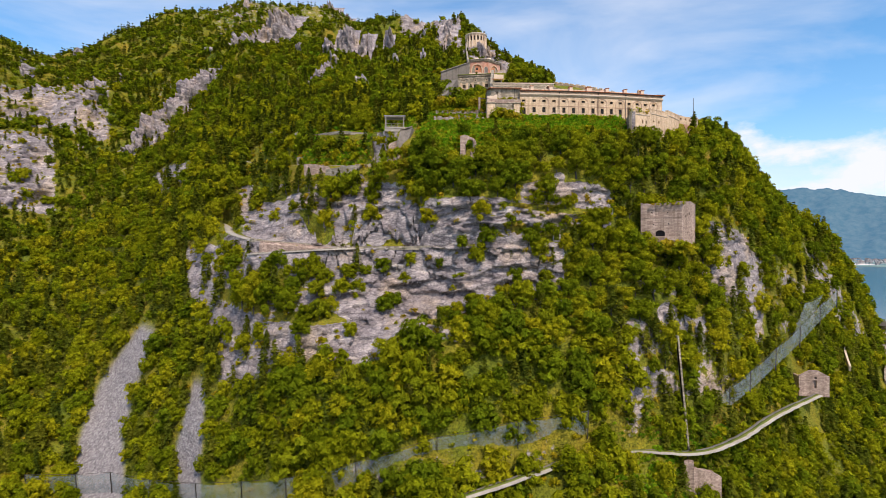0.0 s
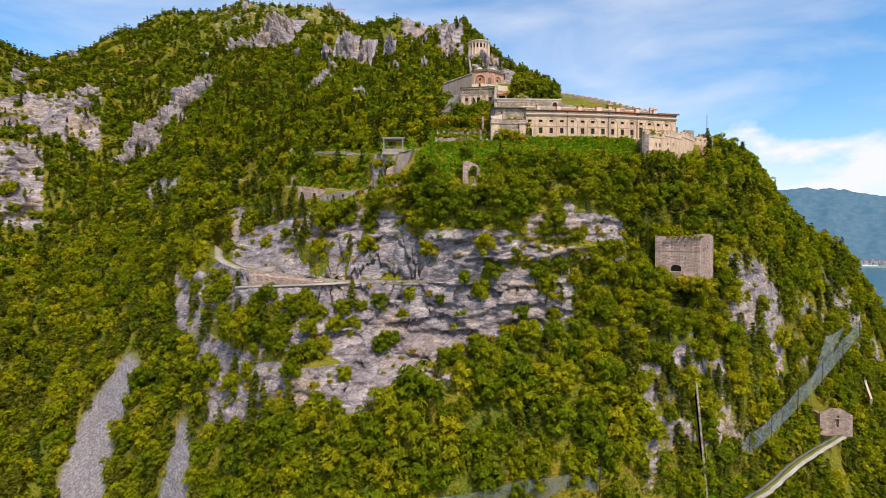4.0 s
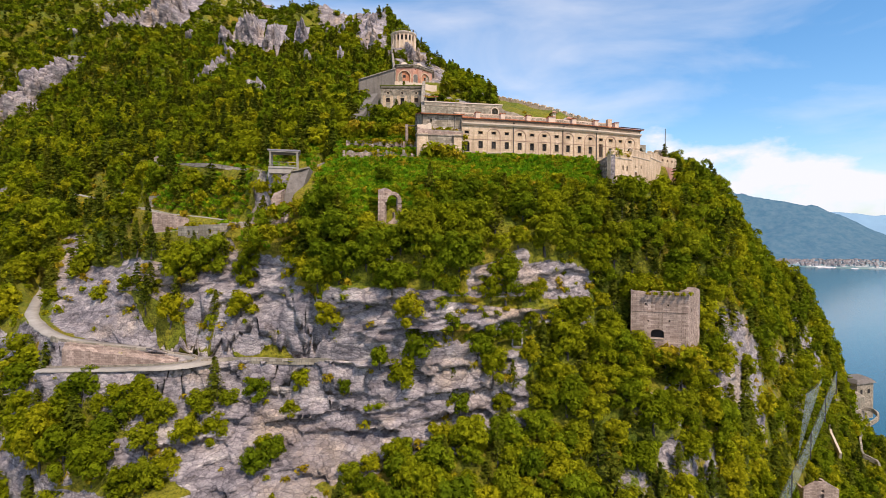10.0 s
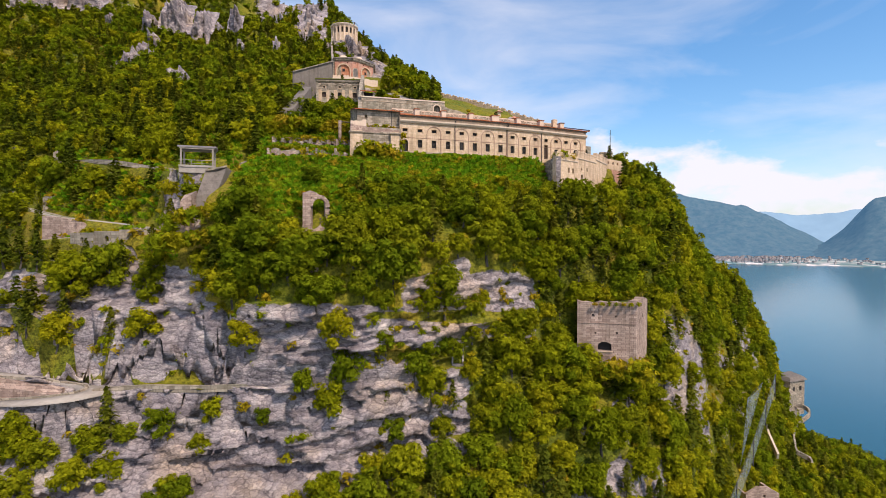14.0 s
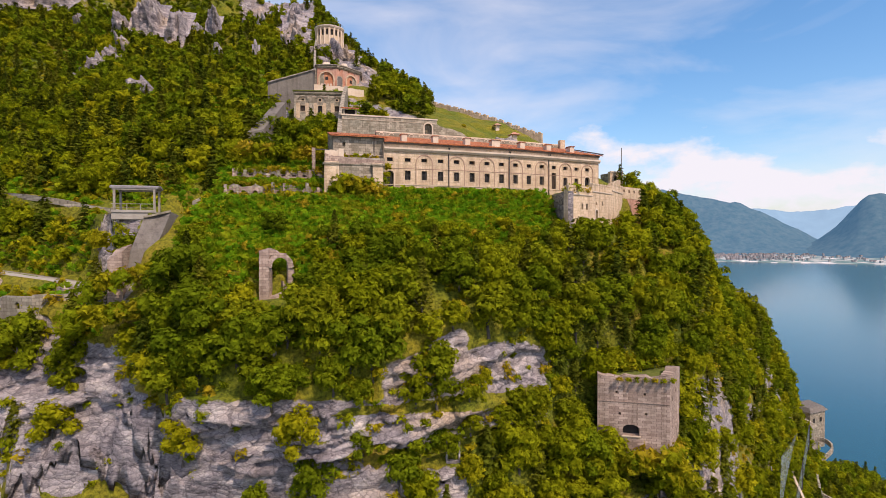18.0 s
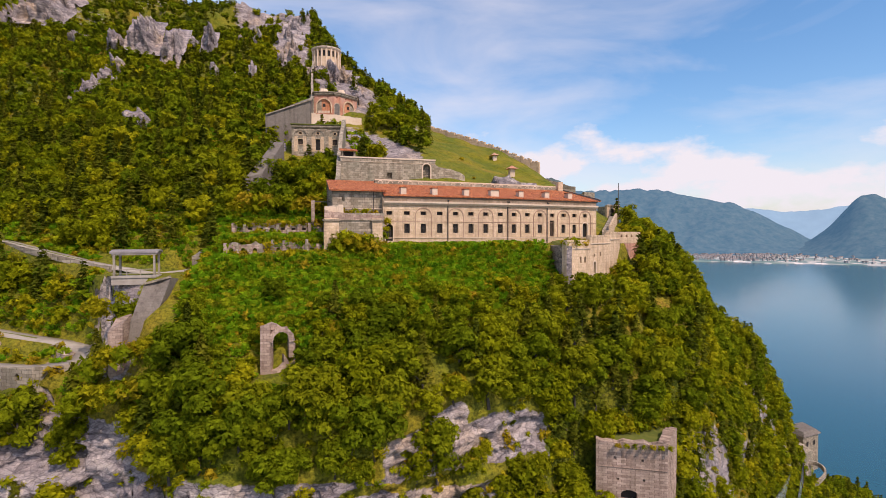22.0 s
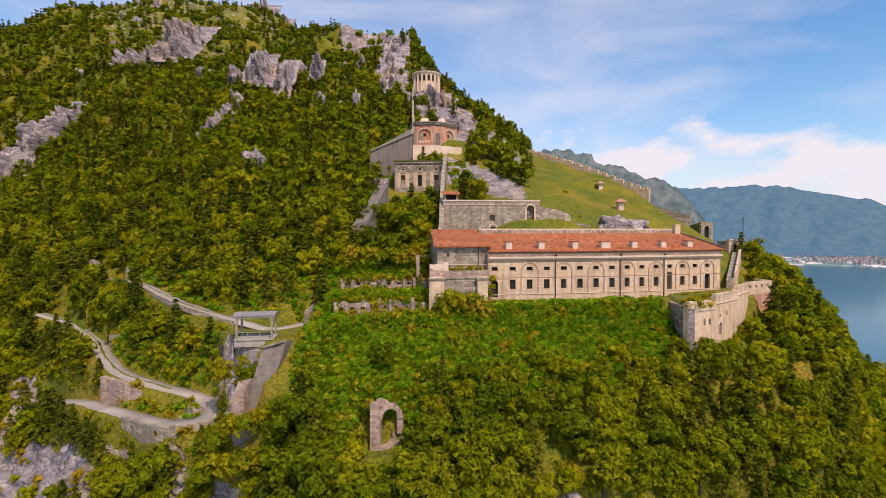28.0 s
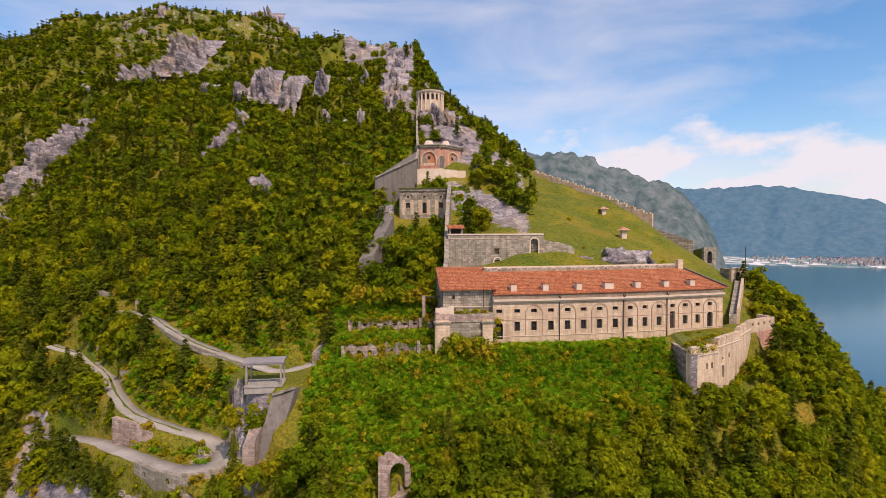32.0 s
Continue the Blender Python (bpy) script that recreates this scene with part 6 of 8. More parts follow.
def build_bastion():
    top = thing("terrace_bastion", "cream stone bastion with a curved parapet and a small loggia", "fortification", at=(56, 140, 34))
    plan = [(49.6, 142.6), (48.0, 134.0), (53.6, 136.6), (60.0, 141.0), (65.6, 146.2)]
    tops = (39.8, 40.4, 41.1, 41.7)
    for k, (a, b) in enumerate(zip(plan, plan[1:])):
        w = Wall(a, b, 31.0, tops[k], 0.8)
        if k == 2:
            w.hole(1.6, 35.4, 1.0, 1.9, True)
            w.hole(1.6, 38.0, 0.55, 0.45)
            w.hole(3.9, 38.0, 0.5, 0.7)
        if k == 1:
            w.hole(3.6, 37.2, 0.45, 0.9)
            w.hole(4.8, 37.2, 0.45, 0.9)
        sec = part("wall_section", w.build(), ROCK if k == 0 else PLASTER, top, "flank of living grey rock" if k == 0 else "")
        if k:
            part("string_course", w.band(tops[k] - 1.15, 0.22, 0.14), TRIM, sec)
            u = 0.1
            while u < w.len - 0.6:
                cap = Geo().prism([tuple(w.at(u, 0, 0.05))[:2], tuple(w.at(min(u + 2.5, w.len), 0, 0.05))[:2], tuple(w.at(min(u + 2.5, w.len), 0, -0.6))[:2], tuple(w.at(u, 0, -0.6))[:2]], tops[k], tops[k] + 0.3)
                part("merlon", cap, PLASTER, sec)
                u += 2.75
        if k == 2:
            # Near-black sheet: painted shade behind the loggia openings.
            g = Geo()
            g.face(w.at(1, 35, -0.7), w.at(4.4, 35, -0.7), w.at(4.4, 39, -0.7), w.at(1, 39, -0.7))
            part("room_shade", g, DARK, sec)
            part("loggia_arch", w.arch_trim(1.6, 35.4, 36.8, 0.5, 0.16, 0.08), TRIM, sec)
    part("terrace", Geo().prism([(50, 142.6), (48.6, 135), (53.6, 137.4), (59.8, 141.8), (65.2, 146.8), (63, 150), (52, 146)], 33, [39.6, 39.9, 40.2, 40.5, 40.8, 40.8, 40.4]), TURF, top, "grass terrace")
    t = thing("reddish_battlement", "short battlement with reddish lower wall at the terrace end", "wall", at=(69, 148.5, 38))
    w = Wall((65.6, 146.6), (72.6, 150.0), 36.5, 39.9, 0.8)
    part("lower_wall", w.build(), PINK, t, "reddish brick lower wall")
    u = Wall((65.5, 146.5), (72.7, 150.0), 39.9, 42.0, 0.7)
    for k in range(4):
        u.hole(1.1 + k * 1.8, 41.0, 0.6, 0.5)
    part("battlement", u.build(), PLASTER, t)
    part("battlement", Wall((72.7, 150.0), (72.2, 153.0), 37.5, 42.0, 0.7).build(), PLASTER, t)
    t = thing("stair_wall", "pale stair wall running up to the small gate", "wall", at=(72, 158, 42))
    part("wall", Geo().prism([(66.6, 151.2), (67.0, 151.2), (84.4, 174.2), (84.0, 174.5)], [38, 38, 43, 43], [43.2, 43.2, 46.6, 46.6]), PLASTER, t)
    part("ramp", Geo().prism([(65.2, 151.2), (66.6, 151.2), (84.0, 174.5), (82.7, 174.8)], [38, 38, 43, 43], [42.3, 42.3, 45.9, 45.9]), MASONRY, t)
    t = thing("small_gatehouse", "small square stone gatehouse with a dark doorway", "building", at=(82.5, 176, 45))
    w = Wall((82.4, 175.6), (86.4, 176.3), 43.0, 48.6, 0.6)
    w.hole(1.9, 45.4, 1.2, 2.3, True)
    part("front_wall", w.build(), PLASTER, t)
    # Doorway shade, painted on a near-black sheet.
    g = Geo()
    g.face(w.at(1.0, 45, -0.5), w.at(2.8, 45, -0.5), w.at(2.8, 48.2, -0.5), w.at(1.0, 48.2, -0.5))
    part("room_shade", g, DARK, t)
    part("body", Geo().prism([(82.6, 176.4), (86.2, 177.0), (86.0, 180), (82.4, 179.6)], 43, 48.3), MASONRY, t)
    part("cornice", w.band(48.3, 0.4, 0.25), TRIM, t)
    t = thing("arched_recess", "low stone arch set in the grassy bank", "arch", at=(84, 190, 50))
    w = Wall((84.6, 189.4), (88.2, 190.1), 46.0, 52.8, 0.7)
    w.hole(1.8, 48.8, 1.5, 3.0, True)
    part("front_wall", w.build(), MASONRY, t)
    # Shade inside the arch, painted on a near-black sheet.
    g = Geo()
    g.face(w.at(0.9, 48, -0.6), w.at(2.7, 48, -0.6), w.at(2.7, 52.2, -0.6), w.at(0.9, 52.2, -0.6))
    part("room_shade", g, DARK, t)
    part("bank", Geo().prism([(84.7, 190.2), (88.0, 190.9), (87.4, 195), (83.8, 194)], 45, [52.6, 52.6, 51.8, 51.8]), TURF, t)
    t = thing("flagpole", "thin bare metal flagpole on the crest", "pole", at=(82, 171, 47))
    part("pole", Geo().bar((82.1, 170.6, 47), (82.1, 170.6, 53.4), 0.12), IRON, t)


def build_crest_wall():
    top = thing("crenellated_wall", "long crenellated stone wall stepping along the hill crest", "wall", at=(62, 217, 60))
    line = [(47.0, 235, 76.2), (51.5, 229, 74.6), (56.3, 222.5, 71.8), (61.2, 215.6, 68.9), (66.1, 208.8, 65.6), (70.6, 202.6, 62.2), (75, 197, 59.4)]
    fine = [tuple(Vector(a).lerp(Vector(b), k / 3)) for a, b in zip(line, line[1:]) for k in range(3)] + [line[-1]]
    for (xa, ya, za), (xb, yb, zb) in zip(fine, fine[1:]):
        w = Wall((xa, ya), (xb, yb), min(za, zb) - 5, (za + zb) / 2 + 1.6, 0.8)
        sec = part("wall_section", w.build(), PLASTER, top)
        u = 0.3
        while u < w.len - 0.7:
            m = Geo().prism([tuple(w.at(u, 0, 0.03))[:2], tuple(w.at(u + 0.55, 0, 0.03))[:2], tuple(w.at(u + 0.55, 0, -0.7))[:2], tuple(w.at(u, 0, -0.7))[:2]],
                            (za + zb) / 2 + 1.6, (za + zb) / 2 + 1.95)
            part("merlon", m, PLASTER, sec)
            u += 1.0
    t = thing("lower_crest_wall", "low masonry wall at the foot of the crest", "wall", at=(78, 196, 52))
    part("wall", ragged((76, 199), (84, 193), 45, (58.0, 56, 54.5), 0.8, 0.2, 31), MASONRY, t)
    for x, y, z, s in ((59.6, 180.4, 56.6, 0.85), (61.5, 196.0, 62.2, 0.7)):
        k = thing("vent_kiosk", "small stone vent shaft under a tiled pyramid cap", "kiosk", "vent shafts", at=(x, y, z))
        part("shaft", Geo().box(x - 0.7 * s, x + 0.7 * s, y - 0.7 * s, y + 0.7 * s, z - 1.5, z + 0.5 * s), TRIM, k)
        g, r, h = Geo(), 1.5 * s, z + 0.5 * s
        q = [(x - r, y - r, h), (x + r, y - r, h), (x + r, y + r, h), (x - r, y + r, h)]
        for i in range(4):
            g.face(q[i], q[(i + 1) % 4], (x, y, h + 1.0 * s))
        g.face(*q[::-1])
        part("cap", g, PINK, k)


def build_cliff_openings():
    """A gallery mouth and the low arch that carries the ledge path."""
    t = thing("gallery_mouth", "tall dark arched gallery mouth cut in the grey cliff", "opening", at=(26.0, 117.6, 8.6))
    w = Wall((25.1, 119.7), (26.7, 119.5), 7.0, 11.7, 2.4)
    w.hole(0.8, 8.4, 1.25, 2.9, True)
    part("rock_surround", w.build(), ROCK, t)
    # Depth of the gallery painted as a near-black sheet of shade.
    g = Geo()
    g.face(w.at(0.1, 8.0, -2.3), w.at(1.5, 8.0, -2.3), w.at(1.5, 11.6, -2.3), w.at(0.1, 11.6, -2.3))
    part("passage_shade", g, DARK, t)
    t = thing("path_arch", "low stone arch carrying the ledge path over a cleft", "arch", at=(15, 118, 4))
    w = Wall((12.6, 118.3), (18.0, 117.9), 4.0, 7.2, 1.4)
    w.hole(2.6, 4.4, 3.2, 2.1, 1.2)
    part("arch_wall", w.build(), RUBBLE, t)
    # Shade under the path arch, a near-black painted sheet.
    g = Geo()
    g.face(w.at(0.4, 4.2, -1.3), w.at(4.9, 4.2, -1.3), w.at(4.9, 6.8, -1.3), w.at(0.4, 6.8, -1.3))
    part("cleft_shade", g, DARK, t)


def build_lower_works():
    t = thing("stone_hut", "small roofless stone hut with a gable by the track", "hut", at=(94.3, 136, -28))
    w = Wall((91.0, 135.8), (97.6, 134.2), -30.5, -25.4, 0.5)
    w.hole(3.5, -28.4, 0.9, 1.9)
    w.hole(3.7, -26.2, 0.6, 0.6)
    part("front_wall", w.build(), RUBBLE, t)
    g = Geo()
    g.face(w.at(0, -25.4), w.at(w.len, -25.4), w.at(w.len * 0.65, -24.1), w.at(w.len * 0.35, -24.0))
    g.face(w.at(0, -25.4, -0.5), w.at(w.len, -25.4, -0.5), w.at(w.len * 0.65, -24.1, -0.5), w.at(w.len * 0.35, -24.0, -0.5))
    g.face(w.at(0, -25.4), w.at(w.len * 0.35, -24.0), w.at(w.len * 0.35, -24.0, -0.5), w.at(0, -25.4, -0.5))
    g.face(w.at(w.len, -25.4), w.at(w.len * 0.65, -24.1), w.at(w.len * 0.65, -24.1, -0.5), w.at(w.len, -25.4, -0.5))
    g.face(w.at(w.len * 0.35, -24.0), w.at(w.len * 0.65, -24.1), w.at(w.len * 0.65, -24.1, -0.5), w.at(w.len * 0.35, -24.0, -0.5))
    part("gable", g, RUBBLE, t)
    part("side_wall", Wall((97.6, 134.2), (98.8, 139.5), -30.5, -25.6, 0.5).build(), RUBBLE, t)
    part("side_wall", Wall((92.2, 141), (91.0, 135.8), -30.5, -25.6, 0.5).build(), RUBBLE, t)
    # Near-black sheet painted in for the shade within the hut.
    g = Geo()
    g.face(w.at(0.6, -30, -1.2), w.at(w.len - 0.6, -30, -1.2), w.at(w.len - 0.6, -25.6, -1.2), w.at(0.6, -25.6, -1.2))
    part("room_shade", g, DARK, t)
    # stone steps and rubble by the track
    t = thing("steep_stone_steps", "narrow steep pale stone stair strip climbing the gully", "steps", at=(46.9, 107, -20))
    for k in range(44):
        f = k / 44
        part("step", Geo().box(46.8, 47.15, 104.0 + 4.5 * f, 104.6 + 4.6 * f, -33.2 + 22 * f, -31.9 + 22 * f), MASONRY, t)
    t = thing("ruined_pier", "broken rubble pier beside the track", "ruin", at=(46, 102, -34))
    part("pier", ragged((44.6, 101.2), (46.0, 100.6), -42, (-32.2, -32.0), 1.4, 0.2, 41), RUBBLE, t)
    part("wall", ragged((46.0, 100.6), (51.2, 100.8), -40, (-33.0, -33.6, -34.4), 1.2, 0.4, 42), RUBBLE, t)
    # house and winding parapet by the lake
    t = thing("lakeside_fort_house", "pale stone fort house on the point above the lake", "building", at=(166, 193, -26))
    part("body", Geo().prism([(163.5, 190.0), (171.4, 191.4), (173, 198), (163, 197)], -34, -22.2), MASONRY, t)
    part("roof", Geo().prism([(163, 189.4), (172.0, 190.8), (173.6, 198.6), (162.6, 197.6)], -22.2, -21.0, 1.6), CONCRETE, t)
    part("wing", Geo().prism([(158.6, 186.0), (164.0, 187.6), (163.6, 193), (157.6, 191)], -36, [-25.6, -25.6, -23.6, -23.6]), MASONRY, t)
    part("wing", Geo().prism([(155.6, 183.4), (159.0, 184.8), (158.6, 189), (154.6, 187)], -38, [-28.6, -28.6, -26.4, -26.4]), MASONRY, t)
    w = Wall((163.5, 189.9), (171.5, 191.3), -30, -23, 0.3)
    for u in (2.0, 5.6):
        g = Geo()
        g.face(w.at(u - 0.5, -25.6, 0.04), w.at(u + 0.5, -25.6, 0.04), w.at(u + 0.5, -24.2, 0.04), w.at(u - 0.5, -24.2, 0.04))
        part("window", g, DARK, t)
    winding = smooth_line([(160.5, 188.3, -28.4), (164.2, 185.6, -28.8), (163.0, 182.4, -30.0), (155.3, 179.6, -31.6), (150.5, 177, -33.6), (148.0, 174.4, -35.4), (146, 172.0, -36.6), (147.6, 169.4, -37.6), (145.5, 166.6, -38.6)], 1.2)
    t = thing("winding_parapet", "winding pale parapet wall running down toward the shore", "wall", at=winding[0])
    for a, b in zip(winding, winding[1:]):
        part("wall_section", Geo().bar((a[0], a[1], a[2] - 0.5), (b[0], b[1], b[2] - 0.5), 0.5, 1.3), MASONRY, t)
    t = thing("cliff_foot_wall", "thin pale wall along the cliff foot", "wall", at=(124, 161, -26))
    for a, b in (((129.6, 168.8, -21.7), (126.5, 164.8, -23.6)), ((126.5, 164.8, -23.6), (123.5, 160.9, -25.8)), ((123.5, 160.9, -25.8), (119.9, 154.8, -28.5))):
        part("wall_section", Geo().bar(a, b, 0.5, 1.6), TRIM, t)
    t = thing("hillside_house", "small whitewashed block among the trees", "house", at=(-117, 217, 22))
    part("body", Geo().prism([(-119, 216.0), (-115.4, 217.4), (-116.4, 221), (-120, 219.6)], 19, 24.0), TRIM, t)
    part("roof", Geo().prism([(-119.3, 215.6), (-115.0, 217.2), (-116.1, 221.4), (-120.4, 220)], 24.0, 24.4), GREYWOOD, t)
    t = thing("ledge_wall", "white corner of a wall showing in the trees", "wall", at=(104, 172, 13))
    part("wall", Geo().prism([(101.5, 170.6), (105.4, 172.2), (105.2, 173), (101.3, 171.4)], 9, [13.4, 14.2, 14.2, 13.4]), TRIM, t)
    part("wall", Geo().prism([(105.0, 172.0), (105.6, 172.0), (107, 177), (106.4, 177)], 6, 14.2), CONCRETE, t)


def build_net(name, foot, head, posts, label):
    """A rockfall net slung between posts."""
    top = thing(name, label, "fence", "rockfall nets", at=foot[0])
    for k, (a, b) in enumerate(zip(list(zip(foot, head)), list(zip(foot, head))[1:])):
        (fa, ha), (fb, hb) = a, b
        g, n = Geo(), 6
        for i in range(n):
            t0, t1 = i / n, (i + 1) / n
            at = lambda p, q, t, sag: Vector(p).lerp(Vector(q), t) - Vector((0, 0, sag * math.sin(math.pi * t)))
            g.face(at(fa, fb, t0, 0.1), at(fa, fb, t1, 0.1), at(ha, hb, t1, 0.45), at(ha, hb, t0, 0.45))
        ob = part("net_panel", g, NET, top)
        part("cable", Geo().bar(ha, hb, 0.06), IRON, top)
    for p, q in zip(foot, head):
        if posts:
            part("post", Geo().bar((p[0], p[1], p[2] - 1), q, 0.16), IRON, top)


def build_nets():
    foot = FENCE_FOOT
    head = [(x, y - 0.6, z + 4.4) for x, y, z in foot]
    build_net("rockfall_fence", foot[:6], head[:6], True, "grey wire rockfall fence on steel posts across the scree")
    build_net("rockfall_fence", foot[5:], head[5:], True, "grey wire rockfall fence on steel posts below the wood")
    foot = [(54.6, 112.6, -30.2), (61.5, 116.0, -26.8), (67.4, 118.2, -24.0), (77, 124, -20.2), (87.7, 131.0, -16.4), (98, 138, -12.2), (108, 145.0, -8.8)]
    head = [(x + 0.3, y + 0.2, z + 4.0) for x, y, z in foot]
    build_net("rockfall_fence", foot, head, True, "steep grey rockfall net climbing the slope above the track")
    build_net("draped_net", [(85.8, 132, -17.5), (97.0, 141.0, -14.5)], [(96.0, 140.6, -8.0), (103.5, 144.0, -6.0)], False, "wire net draped over the rock face")


for k, (line, half) in enumerate(ROADS):
    narrow = half < 0.8
    ribbon("path" if narrow else "road", line, half, 0.03, ROAD, "narrow pale path along the cliff ledge" if narrow else "narrow pale gravel road with crumbled edges", "path" if narrow else "road", bend=(-16.2, 138.2, 1.0) if line is HAIRPIN else (-19.9, 125.4, 1.3) if line is LOW_ROAD else (0, 0, 0))
ribbon("road_median", HAIRPIN[:-34], 0.16, 0.07, TURF, "strip of grass between the wheel tracks", "verge")
ribbon("road_median", UPPER_ROAD[12:], 0.14, 0.07, TURF, "strip of grass between the wheel tracks", "verge")
ribbon("road_median", LOW_TRACK, 0.34, 0.1, TURF, "strip of grass between the wheel tracks", "verge")


def road_kerb(line, side, high, label):
    t = thing("road_kerb", label, "kerb", "kerbs along the roads", at=line[0])
    p = [Vector(q) for q in line]
    g = Geo()
    for a, b in zip(p, p[1:]):
        d = (b - a)
        d.z = 0
        d.normalize()
        s = Vector((d.y, -d.x, 0)) * side
        g.bar(a + s + Vector((0, 0, high / 2 - 0.3)), b + s + Vector((0, 0, high / 2 - 0.3)), 0.25, high + 0.6)
    part("kerb_run", g, MASONRY, t)


road_kerb(LEDGE_PATH, 0.75, 0.25, "low stone kerb along the cliff path")
road_kerb(LOW_ROAD[len(LOW_ROAD) // 2 + 6:], 1.1, 0.25, "low stone kerb along the lower hairpin")
road_kerb(UPPER_ROAD[8:], -1.2, 0.22, "low stone kerb along the upper road")
build_left_walls()
build_shelter()
build_hairpin_wall()
build_ruin()
build_gun_tower()
build_bastion()
build_crest_wall()
build_lower_works()
build_cliff_openings()
build_nets()


build_far_shore()


# ---------------------------------------------------------------- crags standing out of the woods
def build_crag(x, y, z, wide, deep, high, seed, lean=0.0, detail=5):
    """A limestone outcrop: tilted blocks and fins standing out of the slope, its rim sunk into the ground."""
    n = 44 if detail > 4 else 26
    u, v = np.meshgrid(np.linspace(-1.25, 1.25, n), np.linspace(-1.2, 1.2, n), indexing="ij")
    out = np.empty((n, n, 3))
    for i in range(n):
        for j in range(n):
            a, b = u[i, j], v[i, j]
            q = Vector((a * wide, seed * 17.0, b * high))
            rough = noise.fractal(q * 0.2, 0.8, 2.1, 5)
            rim = math.hypot(a * (1.0 + 0.25 * b), b) + 0.55 * rough
            inside = 1.0 - min(1.0, max(0.0, (rim - 0.45) / 0.5))
            lump = 0.0
            for k, (fx, fz, step, tilt) in enumerate(((0.3, 0.18, 0.5, 0.7), (0.75, 0.45, 0.25, 0.35))):
                p = Vector((q.x * fx + 0.25 * rough, q.y, q.z * fz + 0.12 * q.x * fx))
                c = noise.voronoi(p)[1][0]
                lump += step * noise.cell(c * 11.3) + tilt * (p - c).dot(Vector((noise.cell(c * 7.7) - 0.5, 0, noise.cell(c * 4.9) - 0.3)))
            fin = noise.ridged_multi_fractal(Vector((q.x * 0.13 + seed, 0.0, q.z * 0.05)), 0.8, 2.1, 4, 1.0, 2.0) - 1.0
            rise = deep * (0.45 + 0.9 * lump + 0.5 * fin) * math.sqrt(inside) - (1 - inside) * 3.0
            out[i, j] = (a * wide + lean * b * high + 0.25 * rough * wide, b * high * 0.95 - 0.8 * rise - 0.15 * high, b * high * 1.1 + 0.5 * rise)
    idx = np.arange(n * n).reshape(n, n)
    faces = np.stack([idx[:-1, :-1], idx[1:, :-1], idx[1:, 1:], idx[:-1, 1:]], -1).reshape(-1, 4)
    ob = new("crag", fast_mesh("crag", out.reshape(-1, 3), faces, [ROCK]))
    ob.location = (x, y, z)
    return tagged(ob, "bare grey limestone crag rising from the woods", "rock", group="crags on the mountain")


for k, c in enumerate((
    (22.0, 256.5, 98.5, 8, 4.5, 4.5, 0.0), (27.5, 258, 97.5, 6, 4, 4, 0.0), (-49.5, 268, 90, 9.5, 7, 12, 0.3), (-128, 279, 76, 9, 8, 16, 0.55), (-119, 288, 92, 9, 7, 12, 0.5), (-44, 296, 121, 7, 6, 7, 0.0), (-33, 293, 117, 4, 5, 8, 0.1),
    (-55, 300, 116, 5, 5, 5, 0.0), (-95, 352, 150, 12, 9, 10, 0.3), (-112, 340, 134, 9, 8, 8, 0.3), (-103, 566, 246, 16, 14, 17, 0.0), (-84, 556, 236, 12, 10, 10, 0.0),
    (11, 266, 104, 3.5, 3, 6, 0.0), (11, 284, 113, 6, 5, 12, 0.0), (13, 298, 119, 6, 5, 13, 0.0), (14, 313, 126, 6.5, 6, 14, 0.0), (14.8, 334, 135, 7, 6, 14, -0.1), (14.6, 358, 145, 7, 6, 14, 0.0), (13, 385, 157, 7, 7, 12, 0.0), (11, 408, 168, 8, 7, 10, 0.0), (-5, 408, 166, 6, 6, 9, 0.1), (1.4, 402, 160, 7, 6, 9, 0.0), (-10, 340, 123, 3.5, 3.5, 6, 0.0), (-11.6, 330, 114, 3, 3, 4, 0.1), (-200, 284, 74, 14, 10, 16, 0.2), (-182, 292, 82, 12, 9, 16, 0.1),
    (-166, 290, 72, 8, 8, 12, 0.0), (-178, 236, 32, 15, 9, 20, 0.2), (-193, 262, 52, 8, 8, 10, 0.2), (-95, 206, 28, 7, 5, 6, 0.0), (-84, 345, 124, 10, 8, 10, 0.0),
    (-70, 312, 100, 7, 6, 6, 0.0), (-78, 300, 92, 6, 5, 7, 0.2), (-22, 305, 124, 3.5, 4, 5, 0.0), (-3, 262, 100, 1.5, 1.5, 3.2, 0.0), 
    (50.3, 166, 52.0, 12.0, 1.4, 1.9, 0.0),
    (-64, 212, 50, 4, 3, 4, 0.0), (-120, 250, 58, 5, 4, 6, 0.0), (-140, 262, 50, 6, 5, 7, 0.1),
)):
    build_crag(c[0], c[1], c[2] - 0.1 * c[5], c[3] * (0.75 if k > 1 else 1.0), c[4] * 0.9, c[5] * (1.0 if k > 1 else 0.95), k + 1.7, c[6], 5 if c[3] > 4 else 4)
pick = np.random.default_rng(12)
for k in range(46):                                     # smaller outcrops up the slope
    i, j = int((pick.uniform(-37, 2) + 52) / AZ_STEP), int(np.searchsorted(VROW, pick.uniform(8.7, 11.1)))
    s = pick.uniform(1.4, 3.2)
    build_crag(PX[i, j], PY[i, j], PZ[i, j] + 0.4 * s, s, s, s * pick.uniform(0.9, 1.7), 60.0 + k, pick.uniform(-0.1, 0.3), 4)

# ---------------------------------------------------------------- woods
RNG = np.random.default_rng(7)


